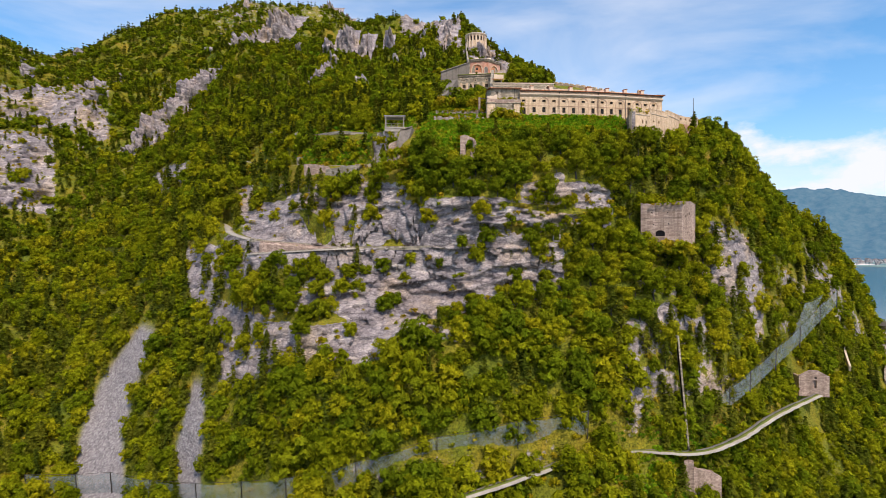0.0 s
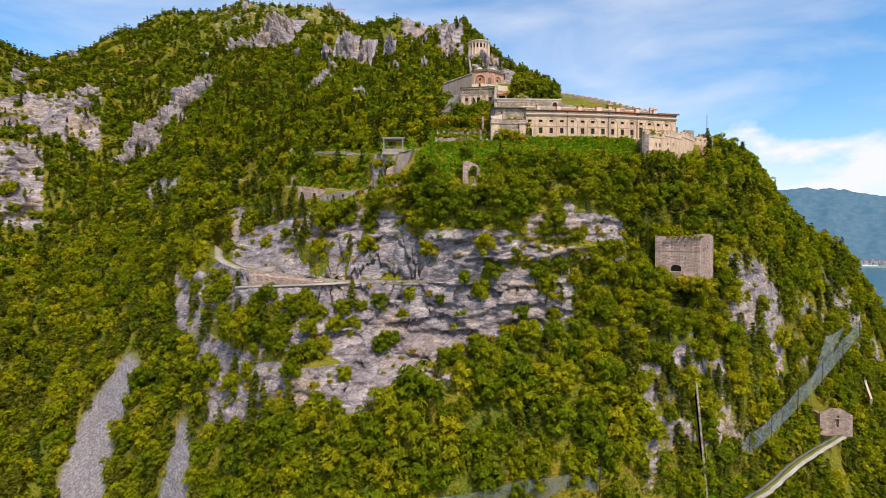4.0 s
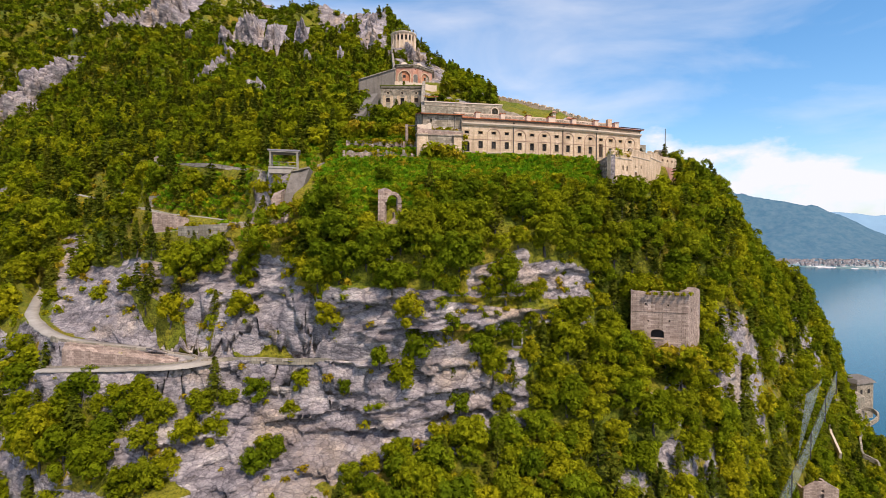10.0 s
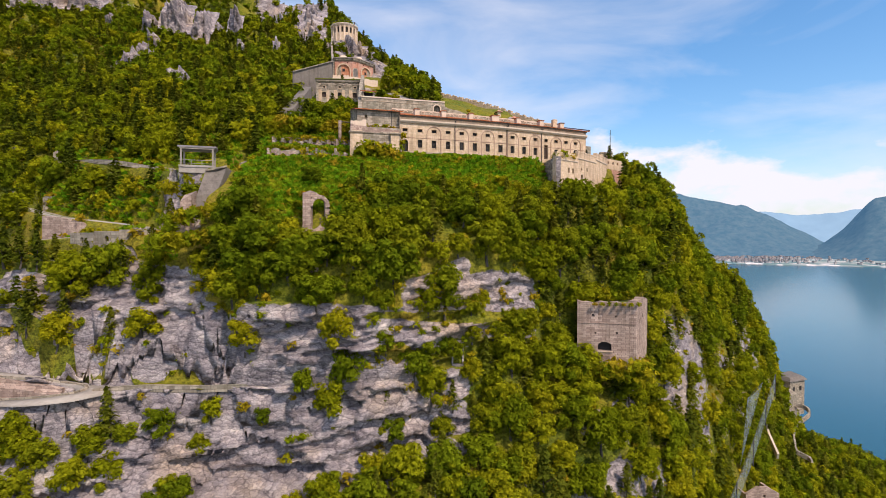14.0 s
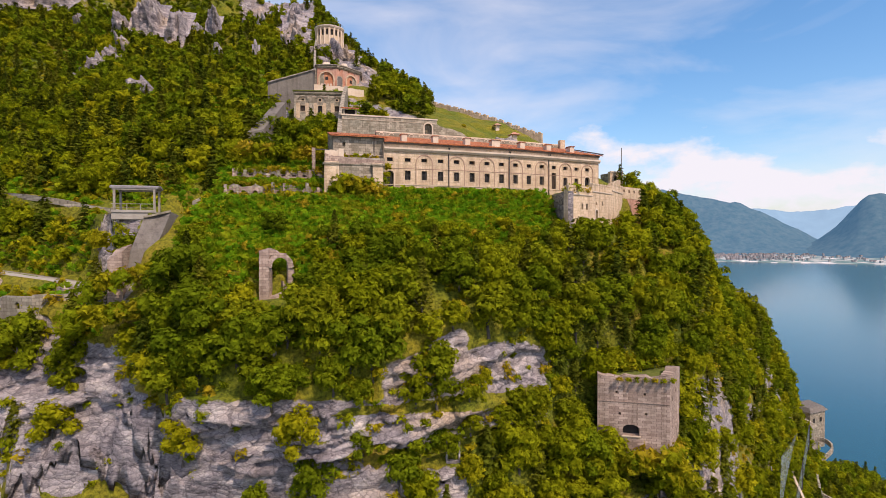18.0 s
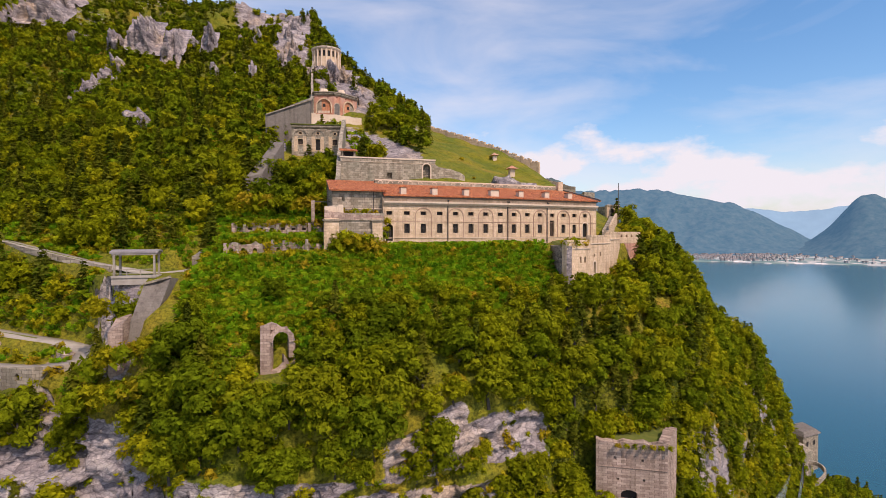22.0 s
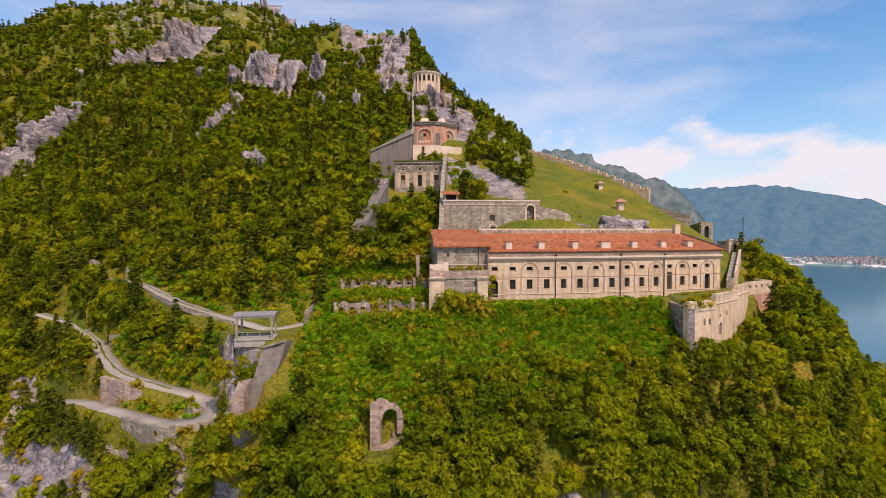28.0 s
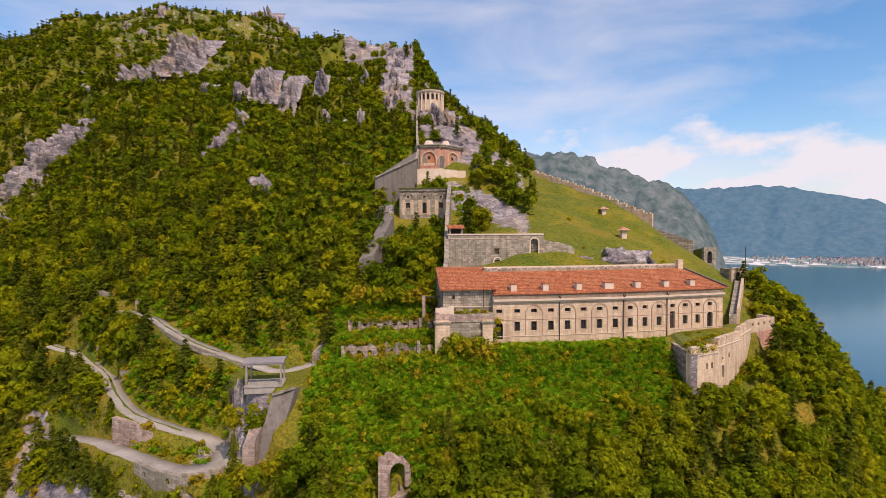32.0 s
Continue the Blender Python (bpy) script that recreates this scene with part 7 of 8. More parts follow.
def sprays(centres, normals, size, rng):
    """One leaf spray, a triangle, at each centre."""
    n = len(centres)
    nrm = normals + 0.34 * rng.normal(size=(n, 3)) + (0, 0, 0.25)
    nrm /= np.linalg.norm(nrm, axis=1, keepdims=True)
    side = np.cross(nrm, rng.normal(size=(n, 3)))
    side /= np.linalg.norm(side, axis=1, keepdims=True) + 1e-6
    up = np.cross(nrm, side)
    s = (size * rng.uniform(0.6, 1.35, n))[:, None]
    tall = rng.uniform(1.0, 1.7, n)[:, None]
    tri = np.stack([centres - side * s - up * s * tall * 0.45, centres + side * s - up * s * tall * 0.45, centres + up * s * tall * 0.9 - nrm * s * 0.25], 1)
    return tri.reshape(-1, 3), np.arange(3 * n).reshape(n, 3)


def cube_ball(centre, radius):
    """The dim inside of a lobe, eight-sided."""
    v = np.array([(1, 0, 0), (-1, 0, 0), (0, 1, 0), (0, -1, 0), (0, 0, 1), (0, 0, -1)], float) * 0.8
    f = np.array([(0, 2, 4), (2, 1, 4), (1, 3, 4), (3, 0, 4), (2, 0, 5), (1, 2, 5), (3, 1, 5), (0, 3, 5)])
    return centre + v * radius, f


def joined(bits):
    vs, fs, k = [], [], 0
    for v, f in bits:
        vs.append(v)
        fs.append(f + k)
        k += len(v)
    return np.concatenate(vs), np.concatenate(fs)


def broad_crown(rng, count, leaf, wide=1.0, tall=1.25, inner=5):
    """A crown of unit half-width: uneven lobes set with leaf sprays, and a dim inside."""
    lobes = [(np.array((0, 0, tall * 1.05)), np.array((0.62, 0.62, 0.6)))]
    for i in range(10):
        a = i * 2.4 + rng.uniform(-0.4, 0.4)
        d = rng.uniform(0.4, 0.74)
        z = (0.4 + 0.11 * i + rng.uniform(-0.1, 0.1)) * tall
        d *= 1.0 - 0.35 * max(0.0, z / tall - 0.9)
        r = rng.uniform(0.27, 0.46)
        lobes.append((np.array((d * math.cos(a), d * math.sin(a), z)), np.array((r, r, r * rng.uniform(0.7, 1.0)))))
    bits, per = [], max(3, count // len(lobes))
    for c, r in lobes:
        n = rng.normal(size=(per, 3))
        n[:, 2] += 0.35
        n /= np.linalg.norm(n, axis=1, keepdims=True)
        pos = c + n * r * rng.uniform(0.78, 1.1, (per, 1))
        bits.append(sprays(pos, n, leaf, rng))
    for c, r in lobes[:inner]:
        bits.append(cube_ball(c, r))
    v, f = joined(bits)
    v[:, :2] *= wide
    return v, f


def pine_crown(rng, count, leaf):
    """Whorls of drooping branches up a leader."""
    bits = []
    tiers = max(4, count // 14)
    for i in range(tiers):
        h = i / (tiers - 1)
        rad = (1 - h) ** 0.8 * rng.uniform(0.75, 1.1) + 0.08
        per = max(3, int(count / tiers))
        a = rng.uniform(0, 6.28, per)
        d = rad * rng.uniform(0.3, 1.0, per)
        pos = np.stack([np.cos(a) * d, np.sin(a) * d, 0.5 + 2.4 * h - 0.22 * d + rng.uniform(-0.05, 0.05, per)], 1)
        nrm = np.stack([np.cos(a) * 0.5, np.sin(a) * 0.5, np.ones(per)], 1)
        bits.append(sprays(pos, nrm, leaf, rng))
    bits.append(cube_ball(np.array((0, 0, 1.3)), np.array((0.45, 0.45, 1.1))))
    return joined(bits)


def trunk_mesh(name, rng, tall):
    """A tapered, slightly bent stem with three limbs."""
    bits = []

    def stem(p0, p1, r0, r1, sides=6, rings=4):
        p0, p1 = np.array(p0, float), np.array(p1, float)
        vs = []
        for i in range(rings):
            t = i / (rings - 1)
            c = p0 + (p1 - p0) * t + np.array((0.05 * math.sin(3 * t), 0.04 * math.sin(2 * t + 1), 0)) * (t > 0)
            r = r0 + (r1 - r0) * t
            vs += [c + r * np.array((math.cos(k * 2 * math.pi / sides), math.sin(k * 2 * math.pi / sides), 0)) for k in range(sides)]
        fs = [(i * sides + k, i * sides + (k + 1) % sides, (i + 1) * sides + (k + 1) % sides, (i + 1) * sides + k) for i in range(rings - 1) for k in range(sides)]
        bits.append((np.array(vs), np.array(fs)))

    stem((0, 0, -0.25), (0.03, 0.02, tall * 0.75), 0.075, 0.03)
    for i in range(3):
        a = i * 2.1 + rng.uniform(0, 1)
        z = tall * (0.35 + 0.13 * i)
        stem((0, 0, z), (0.5 * math.cos(a), 0.5 * math.sin(a), z + 0.4), 0.035, 0.012, 5, 3)
    v, f = joined(bits)
    return fast_mesh(name, v, f, [BARK], smooth=True)


def near_line(px, py, pz, line, gap):
    """Which of the points lie within gap of a line."""
    hit = np.zeros(px.shape, bool)
    for (x0, y0, z0), (x1, y1, z1) in zip(line, line[1:]):
        d = np.array((x1 - x0, y1 - y0))
        t = np.clip(((px - x0) * d[0] + (py - y0) * d[1]) / (d @ d), 0, 1)
        hit |= np.hypot(np.hypot(px - x0 - t * d[0], py - y0 - t * d[1]), 0.6 * (pz - z0 - t * (z1 - z0))) < gap
    return hit


def scatter(count, keep, gap, rng, sink=0.0):
    """Points on the hill, where keep(az, v, x, y, z, rock, scree) gives the chance, no two nearer than gap."""
    cx, cy, cz = ((a[:-1, :-1] + a[1:, 1:]) / 2 for a in (PX, PY, PZ))
    e1 = np.stack([PX[1:, :-1] - PX[:-1, :-1], PY[1:, :-1] - PY[:-1, :-1], PZ[1:, :-1] - PZ[:-1, :-1]], -1)
    e2 = np.stack([PX[:-1, 1:] - PX[:-1, :-1], PY[:-1, 1:] - PY[:-1, :-1], PZ[:-1, 1:] - PZ[:-1, :-1]], -1)
    area = np.linalg.norm(np.cross(e1, e2), axis=-1)
    chance = keep(AA[:-1, :-1], VV[:-1, :-1], cx, cy, cz, RMASK[:-1, :-1], SMASK[:-1, :-1]) * area
    chance[cz < WATER_Z + 0.5] = 0
    p = chance.ravel() / chance.sum()
    pick = rng.choice(p.size, count * 3, p=p)
    i, j = np.unravel_index(pick, chance.shape)
    s, t = rng.uniform(0, 1, (2, len(pick)))
    pos = np.stack([a[i, j] * (1 - s) * (1 - t) + a[i + 1, j] * s * (1 - t) + a[i, j + 1] * (1 - s) * t + a[i + 1, j + 1] * s * t for a in (PX, PY, PZ)], -1)
    seen, out = {}, []
    for k in range(len(pos)):
        q = pos[k]
        cell = tuple((q // gap).astype(int))
        close = False
        for dx in (-1, 0, 1):
            for dy in (-1, 0, 1):
                for dz in (-1, 0, 1):
                    for o in seen.get((cell[0] + dx, cell[1] + dy, cell[2] + dz), ()):
                        if ((o - q) ** 2).sum() < gap * gap:
                            close = True
                            break
        if close:
            continue
        seen.setdefault(cell, []).append(q)
        out.append(k)
        if len(out) >= count:
            break
    out = np.array(out)
    return pos[out] - (0, 0, sink), AA[i[out], j[out]], VV[i[out], j[out]]


def plant_stuff(name, pos, kinds, sizes, mats, label, category, rng):
    """Plants too many to count, joined: a template, a turn and a tone for each."""
    vs, fs, tint, index, k = [], [], [], [], 0
    for p, s in zip(pos, sizes):
        m = rng.integers(len(kinds))
        v, f, mat = kinds[m]
        a = rng.uniform(0, 6.28)
        c, d = math.cos(a), math.sin(a)
        w = v * s
        w = np.stack([w[:, 0] * c - w[:, 1] * d, w[:, 0] * d + w[:, 1] * c, w[:, 2] * rng.uniform(0.85, 1.15)], 1) + p
        vs.append(w)
        fs.append(f + k)
        k += len(v)
        tint.append(np.full(len(v), rng.uniform(0, 0.97)))
        index.append(np.full(len(f), mat))
    me = fast_mesh(name, np.concatenate(vs), np.concatenate(fs), mats, index=np.concatenate(index))
    layer(me, "tint", np.concatenate(tint))
    return tagged(new(name, me), label, category, kind="stuff")


def clear_of_works(x, y, z, gap=1.0, lines=ALL_LINES):
    bad = np.zeros(x.shape, bool)
    for line, half in lines:
        bad |= near_line(x, y, z, line, half + gap)
    for x0, x1, y0, y1 in KEEP_CLEAR:
        bad |= (x > x0 - gap) & (x < x1 + gap) & (y > y0 - gap) & (y < y1 + gap)
    return ~bad


def frond_clump(rng, count):
    """Bracken: fronds leaning out of one root."""
    a = rng.uniform(0, 6.28, count)
    out = np.stack([np.cos(a), np.sin(a), np.zeros(count)], 1)
    side = np.stack([-np.sin(a), np.cos(a), np.zeros(count)], 1)
    d, h = rng.uniform(0.25, 0.8, (count, 1)), rng.uniform(0.35, 0.95, (count, 1))
    base = out * d * 0.2
    tip = out * (d + 0.45) + (0, 0, 1) * h * rng.uniform(0.5, 0.95, (count, 1))
    mid = out * d * 0.6 + (0, 0, 1) * h
    v = np.stack([base, mid + side * 0.24, tip, base, tip, mid - side * 0.24], 1).reshape(-1, 3)
    return v, np.arange(6 * count).reshape(2 * count, 3)


def meadow(az, v):
    """Open grass and bracken: under the barracks, behind them, and beside the ruin."""
    under = band(2.5, 20, az, 1.5) * band(7.0, 8.15, v, 0.15)
    under = np.maximum(under, band(-3.5, 5, az, 1.0) * band(6.75, 7.95, v, 0.15))
    hill_top = band(9.0, 27, az, 1.0) * band(8.2, 9.4, v, 0.15)
    hill_top = np.maximum(hill_top, band(13.0, 27, az, 0.6) * band(9.0, 12, v, 0.2))
    return np.maximum(under, hill_top)


def wood_chance(az, v, x, y, z, rock, scree):
    c = np.ones_like(x)
    c *= 1 - 0.95 * np.clip(rock * 1.8, 0, 1)
    c *= 1 - smoothstep(0.02, 0.2, scree)
    c *= 1 - (1.0 - 0.03 * (v < 7.3)) * smoothstep(0.3, 0.75, meadow(az, v))
    c *= 1 - 0.5 * band(-2, 6, az, 1.0) * band(8.2, 9.7, v, 0.3)
    c *= 1 - 0.25 * band(-12, -1, az, 1.0) * band(8.3, 9.4, v, 0.3)
    c *= 1 - 0.6 * band(19, 33, az, 1) * band(0.6, 1.3, v, 0.15)
    c[(v < 0.6) | (v > 11.35)] = 0
    for x0, x1, y0, y1 in NO_TREES:
        c[(x > x0) & (x < x1) & (y > y0) & (y < y1)] = 0
    return c * clear_of_works(x, y, z, 0.9)


def tree_kind(az, v):
    """The share of pines: many above and between the roads."""
    return 0.5 if az < -6 and v > 4.8 else 0.45 if az < -17 or (az < 1 and v > 5.6) else 0.45 if az > 19 else 0.14


def lush(az, v):
    """The tall wood at the cliff's foot."""
    return (v < 2.9) & (az > -17) & (az < 22)


# Large trees standing apart below the meadow and on the ledge: place and half-width.
BIG_TREES = (
    (-4.4, 123.6, 18.3, 3.0), (-1.6, 122.0, 19.0, 3.3), (1.2, 120.6, 19.2, 3.0), (3.8, 119.6, 20.6, 3.0), (-3.6, 124.6, 22.4, 3.1), (0.4, 122.2, 22.8, 3.3), (4.2, 120.6, 23.0, 2.7),
    (-6.6, 126.4, 20.0, 2.5), (6.1, 119.0, 21.4, 2.4), (16.7, 123.4, 27.0, 2.8), (19.7, 124.7, 28.2, 3.0), (22.6, 123.6, 27.6, 2.4), (39.1, 126.6, 27.0, 3.3), (41.6, 128.2, 27.4, 2.6), (30.5, 121.0, 24.0, 2.9),
    (33.4, 122.0, 24.6, 2.5), (52.3, 133.6, 31.0, 2.9), (50.4, 125.8, 23.0, 3.0), (46.0, 125.5, 22.0, 2.8), (62.1, 131.2, 26.0, 3.0), (60.8, 127.7, 20.6, 2.8), (56.5, 132.5, 27.5, 2.6), (19.4, 117.9, 7.4, 2.6),
    (18.7, 138.6, 37.4, 1.1), (19.4, 135.4, 35.4, 1.2), (18.2, 132.8, 33.8, 1.4), (21.1, 127.2, 31.0, 2.3), (34.4, 130.0, 32.6, 1.3), (36.9, 127.7, 30.4, 2.0), (25.8, 133.0, 34.4, 0.9), (14.5, 131.0, 33.0, 1.2), (44.6, 131.1, 31.4, 1.9), (31.0, 132.6, 34.0, 0.8), (22.6, 131.2, 33.2, 1.3), (16.4, 136.0, 35.6, 0.9),
    (28.7, 128.5, 31.8, 2.3), (26.0, 130.2, 33.2, 1.6), (33.5, 128.8, 31.6, 1.8), (40.2, 129.6, 31.0, 2.2), (12.6, 129.0, 31.4, 1.9), (17.2, 127.4, 31.0, 2.2), (21.8, 128.6, 32.2, 1.7), (36.8, 131.0, 33.0, 1.5), (-9.9, 135.4, 30.4, 2.0),
    (-18.6, 121.6, 0.6, 1.9), (-15.4, 121.8, 1.2, 1.6), (-23.7, 121.0, -0.6, 2.0), (-11.4, 121.6, 1.6, 1.8), (-8.7, 118.2, -5.2, 2.0), (-5.5, 121.0, 3.2, 1.4), (-25.1, 118.4, -3.2, 2.0), (-28.5, 121.5, 0.4, 1.8), (0.8, 119.0, 3.0, 1.1), (9.6, 118.0, 6.6, 1.5),
    (10.8, 117.2, 7.6, 2.7), (12.3, 123.4, 27.4, 2.0), (17.1, 114.0, -4.9, 3.0), (12.8, 113.4, -6.4, 3.0), (22.0, 113.6, -4.6, 2.8), (27.0, 114.2, -4.0, 2.8), (8.0, 112.8, -7.2, 2.8),
)


# Pines that stand close to the roads: place and size.
ROAD_PINES = ((-34.5, 142.0, 21.6, 2.4), (-31.0, 138.6, 21.4, 2.2), (-27.4, 135.2, 21.4, 2.0), (-38.5, 146.5, 21.4, 2.5), (-42.5, 151.5, 21.0, 2.6), (-47.0, 156.0, 20.4, 2.3), (-29.5, 156.2, 31.4, 2.4), (-33.5, 159.5, 31.6, 2.5),
              (-25.6, 151.6, 30.8, 2.2), (-21.8, 150.2, 31.2, 1.9), (-38.0, 164.0, 32.6, 2.6), (-31.0, 154.5, 30.2, 2.1), (-41.0, 157.0, 26.6, 2.2), (-36.2, 152.2, 26.4, 2.0), (-45.6, 163.0, 27.0, 2.3), (-22.6, 132.2, 22.0, 1.5), (-18.0, 130.8, 21.6, 1.6))


def build_woods():
    rng = RNG
    near = [broad_crown(rng, 1150, 0.098, 1.0, t, 11) for t in (1.0, 1.15, 1.3, 1.1, 1.25)]
    mid = [broad_crown(rng, 290, 0.165, 1.0, t, 6) for t in (1.0, 1.1, 1.25, 1.35)]
    upper = [broad_crown(rng, 112, 0.28, 1.0, t, 4) for t in (0.95, 1.1, 1.25)]
    far = [broad_crown(rng, 46, 0.42, 1.0, t, 3) for t in (0.95, 1.1, 1.25)]
    pine_near, pine_mid, pine_far = [pine_crown(rng, 300, 0.17) for _ in range(3)], [pine_crown(rng, 150, 0.23) for _ in range(3)], [pine_crown(rng, 60, 0.34) for _ in range(2)]

    pos, az, v = scatter(4300, lambda a, vv, *r: wood_chance(a, vv, *r) * (vv < 8.6) * (np.hypot(r[0], r[1] - 10) < 230), 2.15, rng, 0.25)
    eye = np.hypot(pos[:, 0] - 6, pos[:, 1] - 50)
    order = np.argsort(eye)
    first = [k for k in order if 5.9 < v[k] < 8.4 or (v[k] < 5.9 and v[k] > 2.0)][:290]
    trunks = [trunk_mesh("trunk", rng, t) for t in (1.0, 1.2)]
    crowns = [fast_mesh("crown", cv, cf, [LEAF]) for cv, cf in near]
    deep = [fast_mesh("crown", cv, cf, [DEEP_LEAF]) for cv, cf in near[:3]]
    for k, (x, y, z, s) in enumerate(BIG_TREES):
        tree = new("large_tree")
        tree.matrix_world = Matrix.LocRotScale((x, y, z - 0.4), Euler((0, 0, rng.uniform(0, 6.28))), (s, s, s * rng.uniform(0.85, 1.1)))
        for name, mesh in (("trunk", trunks[k % 2]), ("crown", deep[k % 3] if k % 7 else crowns[k % 5])):
            new(name, mesh).parent = tree
        tagged(tree, "large dense deep green tree below the meadow", "tree", group="large trees below the meadow")
    pines = [fast_mesh("crown", cv * (0.7, 0.7, 0.8), cf, [PINE]) for cv, cf in pine_near]
    for k, (x, y, z, size) in enumerate(ROAD_PINES):
        tree = new("pine_tree")
        tree.matrix_world = Matrix.LocRotScale((x, y, z), Euler((0, 0, 0.9 * k)), (size, size, size))
        for name, mesh in (("trunk", trunks[k % 2]), ("crown", pines[k % 3])):
            new(name, mesh).parent = tree
        tagged(tree, "dark green pine standing between the hairpin roads", "tree", group="pines between the roads")
    for k in first:
        s = rng.uniform(1.6, 3.0) * (0.8 if v[k] < 5.2 and abs(az[k]) < 16 else 0.72 if v[k] > 6.3 and az[k] < 21 else 1.08)
        pine = rng.uniform() < tree_kind(az[k], v[k])
        tree = new("pine_tree" if pine else "tree")
        tree.empty_display_size = 0.3
        tree.matrix_world = Matrix.LocRotScale(pos[k], Euler((0, 0, rng.uniform(0, 6.28))), (s, s, s * rng.uniform(0.85, 1.2)))
        for name, mesh in (("trunk", trunks[int(rng.integers(2))]), ("crown", pines[int(rng.integers(3))] if pine else deep[int(rng.integers(3))] if rng.uniform() < (0.55 if v[k] > 5.0 else 0.25) else crowns[int(rng.integers(5))])):
            ob = new(name, mesh)
            ob.parent = tree
        if pine:
            tagged(tree, "dark green pine on the slope beside the road", "tree", group="pines on the near slope")
        else:
            tagged(tree, "leafy green broadleaf tree on the steep slope", "tree", group="trees on the near slope")
    chosen = set(first)
    rest = np.array([k for k in range(len(pos)) if k not in chosen])
    is_pine = np.array([rng.uniform() < tree_kind(az[k], v[k]) for k in rest])
    plant_stuff("woodland", pos[rest[~is_pine]], [(a, b, 0) for a, b in mid] + [(a, b, 1) for a, b in mid[1:3]], rng.uniform(1.5, 3.1, (~is_pine).sum()) * np.where(lush(az[rest[~is_pine]], v[rest[~is_pine]]), 1.15, 1.0), [LEAF, DEEP_LEAF], "dense mixed broadleaf wood on the lower slope", "woodland", rng)
    plant_stuff("pine_wood", pos[rest[is_pine]], [(a * (0.66, 0.66, 0.76), b, 0) for a, b in pine_mid], rng.uniform(1.6, 3.2, is_pine.sum()), [PINE], "dark pines between the roads", "woodland", rng)

    pos, az, v = scatter(4700, lambda a, vv, *r: wood_chance(a, vv, *r) * ((vv >= 8.5) | (np.hypot(r[0], r[1] - 10) >= 225)) * (np.hypot(r[0], r[1] - 10) < 345), 2.35, rng, 0.3)
    kinds = [(a, b, 0) for a, b in upper[:1]] + [(a * (0.62, 0.62, 0.72), b, 1) for a, b in pine_mid] + [(a * (0.9, 0.9, 0.9), b, 2) for a, b in upper]
    plant_stuff("upper_woodland", pos, kinds, rng.uniform(1.4, 3.0, len(pos)), [LEAF, PINE, DEEP_LEAF], "oak scrub and pines over the upper slope", "woodland", rng)

    pos, az, v = scatter(6600, lambda a, vv, *r: wood_chance(a, vv, *r) * (np.hypot(r[0], r[1] - 10) >= 340), 2.6, rng, 0.4)
    kinds = [(a * (0.62, 0.62, 0.75), b, 1) for a, b in pine_far] + [(a * (0.8, 0.8, 0.8), b, 2) for a, b in far]
    plant_stuff("mountain_woodland", pos, kinds, rng.uniform(2.0, 3.3, len(pos)), [LEAF, PINE, DEEP_LEAF], "dark wood over the mountain behind", "woodland", rng)

    bush = [broad_crown(rng, 33, 0.33, 1.0, t, 1) for t in (0.55, 0.7, 0.8)]

    def shrub_chance(az, v, x, y, z, rock, scree):
        c = 0.5 + 0.5 * meadow(az, v) * band(5.5, 8.15, v, 0.2) - 0.9 * band(9, 27, az, 1.0) * band(8.3, 11.3, v, 0.2)
        c += 0.8 * band(-14, 20, az, 1.0) * band(4.6, 6.9, v, 0.3) + 0.5 * band(-14, 6, az, 1.0) * band(8.1, 9.8, v, 0.3)
        c += 1.3 * band(-24, -3.5, az, 1.0) * band(5.6, 8.3, v, 0.3)
        c = np.clip(c, 0.02, 2) * (1 - (0.72 - 0.35 * (az < -28)) * np.clip(rock, 0, 1)) * (1 - smoothstep(0.2, 0.5, scree))
        c[(v < 0.7) | (v > 9.9)] = 0
        return c * clear_of_works(x, y, z, 0.15, [(line, half + 0.55) for line, half in ROADS])

    pos, az, v = scatter(15500, shrub_chance, 0.8, rng, 0.12)
    plant_stuff("shrubs", pos, [(a, b, 0) for a, b in bush], rng.uniform(0.45, 1.3, len(pos)) * rng.uniform(0.7, 1.0, len(pos)), [SHRUB], "low shrubs among the grass and on the ledges", "shrubs", rng)

    def fern_chance(az, v, x, y, z, rock, scree):
        c = np.maximum(meadow(az, v) * band(5.5, 8.2, v, 0.1), 0.9 * (x > -1) * (x < 14.5) * (y > 136.5) * (y < 150)) + 0.12 * band(-14, 8, az, 1.0) * band(6, 9.6, v, 0.2) + 0.12 * band(19, 33, az, 1.0) * band(0.7, 1.5, v, 0.1)
        return c * clear_of_works(x, y, z, 0.0) * (1 - 0.8 * rock)

    pos, az, v = scatter(17000, fern_chance, 0.34, rng, 0.08)
    ferns = [(*frond_clump(rng, 8), 0) for _ in range(4)]
    plant_stuff("bracken", pos, ferns, rng.uniform(0.55, 1.25, len(pos)), [BRACKEN], "dense bright bracken covering the meadow", "bracken", rng)

    # bushes and creepers grown over the masonry, rooted by hand
    spots = [(15.4 + 0.8 * i, 139.7 + 0.5 * (i % 3), 38.6 + 0.7 * (i % 2), 1.9 + 0.3 * (i % 2)) for i in range(7)] + [(14.0, 140.4, 37.5, 1.5), (21.5, 140.2, 38.4, 1.5)]
    spots += [(21.9 + 0.2 * i, 141.6 + 0.1 * i, 38.6 + 1.1 * i, 0.75) for i in range(5)]
    spots += [(14.9 + 0.62 * i, 142.6, 44.6, 0.42 + 0.12 * (i % 3)) for i in range(11)]
    spots += [(48.2 + 0.8 * i, 134.6 + 0.42 * i, 39.6, 0.7 + 0.25 * (i % 3)) for i in range(7)] + [(49.6 + 1.1 * i, 138.0 + 0.7 * i, 40.0, 0.6) for i in range(8)]
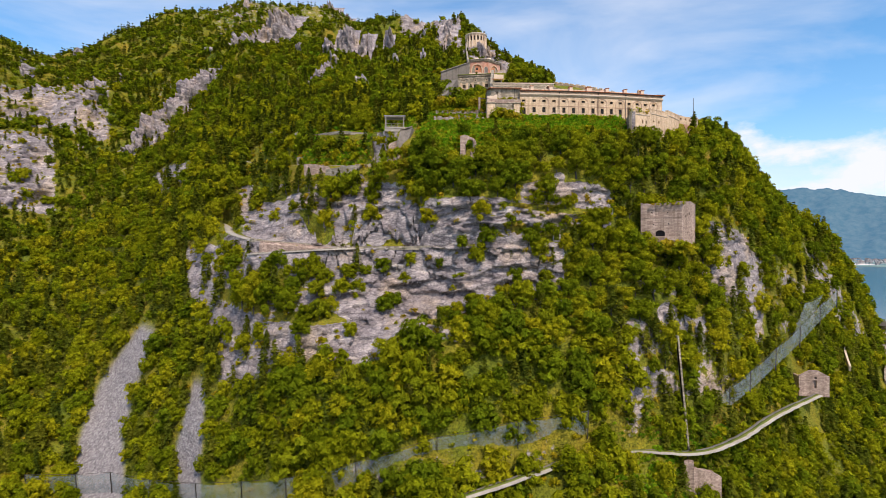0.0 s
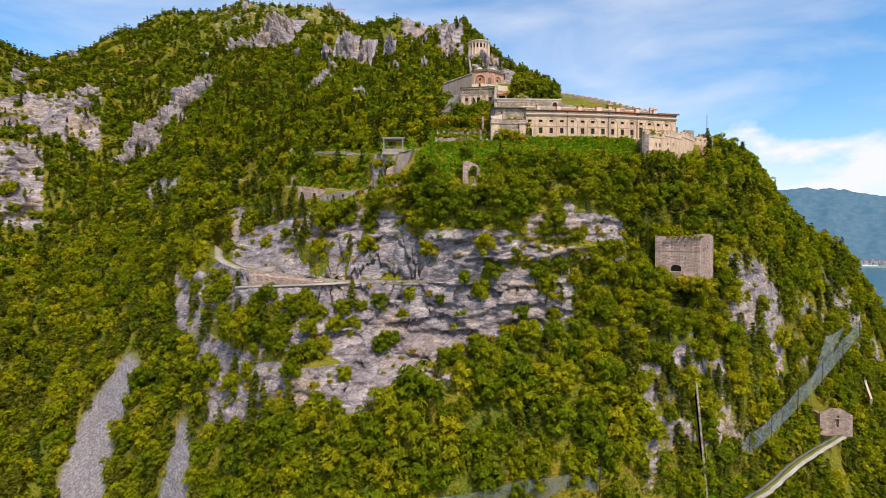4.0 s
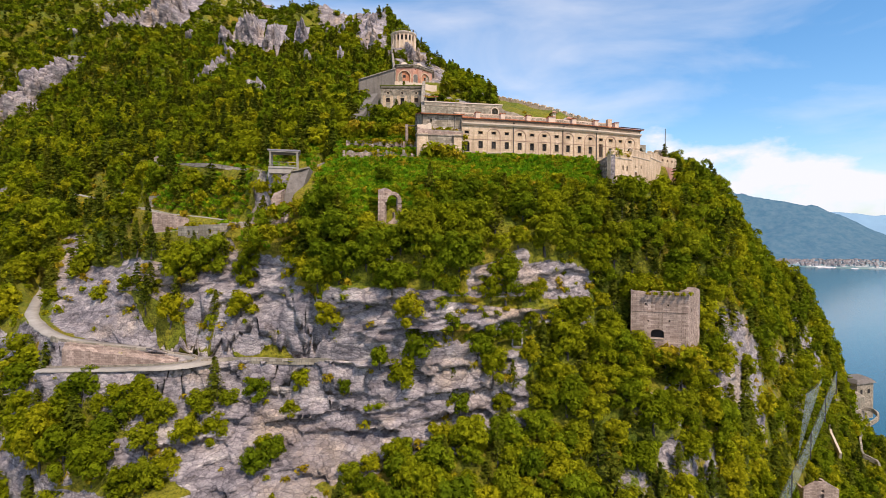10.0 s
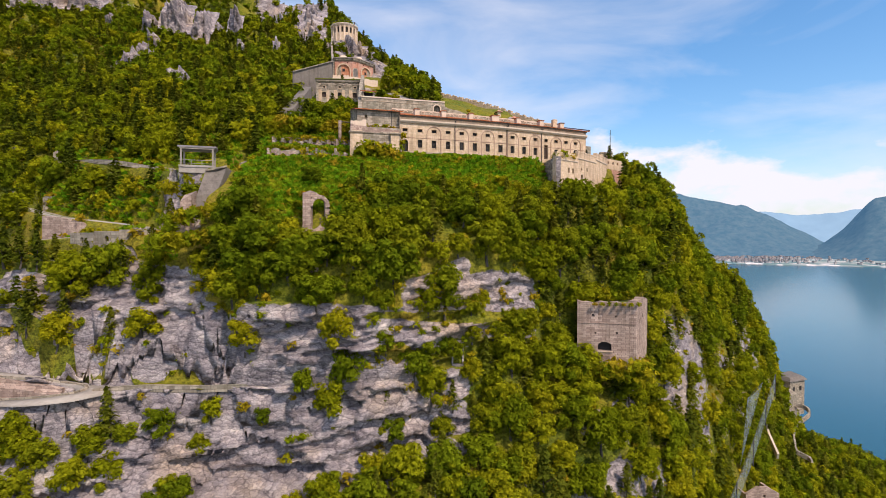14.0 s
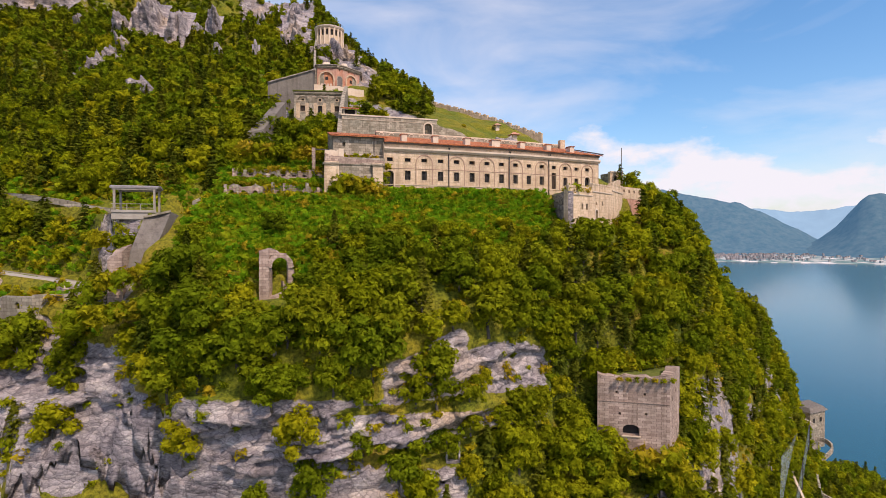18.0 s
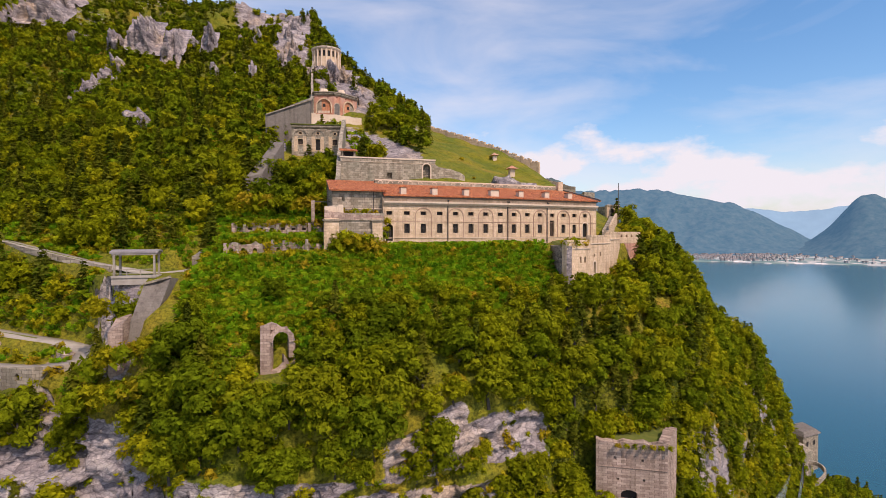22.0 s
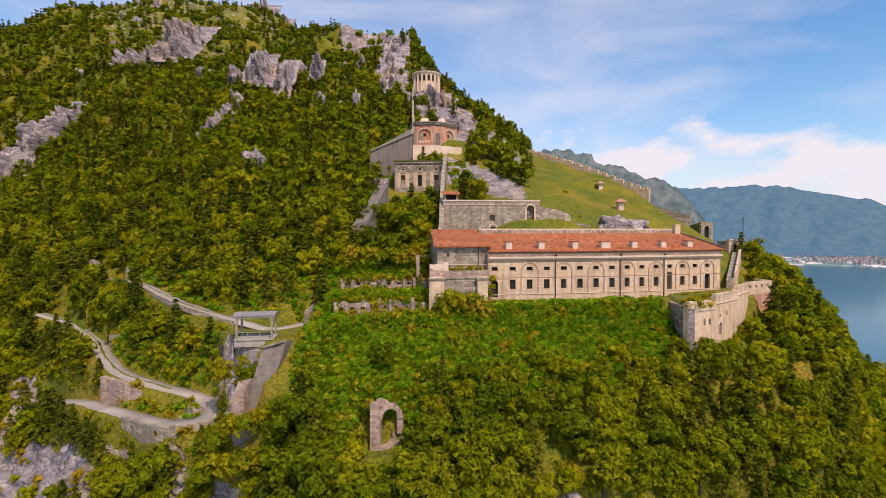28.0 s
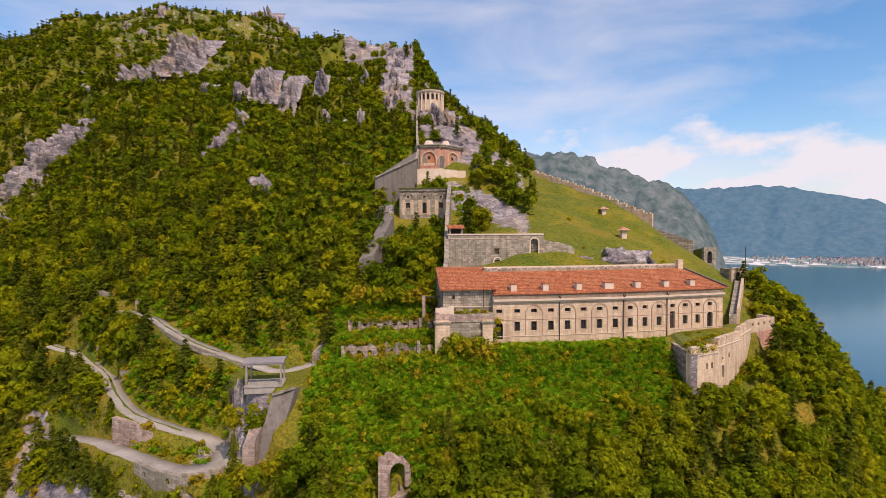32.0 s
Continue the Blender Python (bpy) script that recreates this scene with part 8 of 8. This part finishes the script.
    spots += [(53.5 + 1.1 * i, 144.2 + 0.3 * i, 40.2, 0.5) for i in range(7)]
    spots += [(0.4 + 0.7 * i, 142.9, 40.3, 0.5 + 0.2 * (i % 2)) for i in range(19)] + [(1.0 + 0.7 * i, 147.8, 42.7, 0.55 + 0.2 * (i % 3)) for i in range(19)] + [(0.5 + 1.1 * i, 142.1, 37.6 + 0.5 * (i % 3), 0.7 + 0.15 * (i % 2)) for i in range(12)] + [(0.8 + 1.2 * i, 147.2, 40.6 + 0.4 * (i % 2), 0.6 + 0.15 * (i % 3)) for i in range(11)] + [(0.8 + 1.5 * i, 151.2 + 0.3 * (i % 2), 45.2 + 0.6 * (i % 2), 1.5 + 0.2 * (i % 3)) for i in range(9)]
    spots += [(5.6, 125.0, 31.4, 0.6), (8.6, 125.4, 31.4, 0.7), (9.8, 124.6, 26.5, 1.0), (-12.6, 134.6, 31.5, 1.6), (-13.6, 136.5, 32.0, 1.7), (-10.5, 134.9, 33.6, 1.0)] + [(-11.5 + 1.25 * i, 127.6 + 0.5 * (i % 2) + 0.3 * i, 26.3 + 0.45 * i + 0.5 * (i % 2), 1.7) for i in range(6)] + [(-12.5 + 1.4 * i, 125.2 + 0.6 * (i % 2), 23.6 + 0.3 * i, 1.8) for i in range(6)]
    spots += [(58 + 1.4 * i, 138.9 + 1.2 * i, 33.5 + 0.3 * i, 1.2) for i in range(5)] + [(46.5 + 0.9 * i, 118.9 - 0.45 * i, 15.8, 0.45) for i in range(7)] + [(44.2 + 0.95 * i, 118.9 - 0.5 * i, 5.2 + 0.7 * (i % 2), 1.6 + 0.3 * (i % 3)) for i in range(9)] + [(46.5 + 1.1 * i, 122.6 + 0.4 * (i % 2), 16.0, 1.5 + 0.3 * (i % 2)) for i in range(8)] + [(52.4 + 0.9 * i, 116.6 + 0.8 * i, 6.0, 1.5) for i in range(5)]
    spots = np.array(spots)
    plant_stuff("creepers", spots[:, :3], [(a, b, 0) for a, b in bush] + [(broad_crown(rng, 160, 0.17, 1.0, 0.75, 3)[0:2] + (0,))] * 3, spots[:, 3], [SHRUB], "bushes and creepers hanging over the old walls", "creepers", rng)


build_woods()
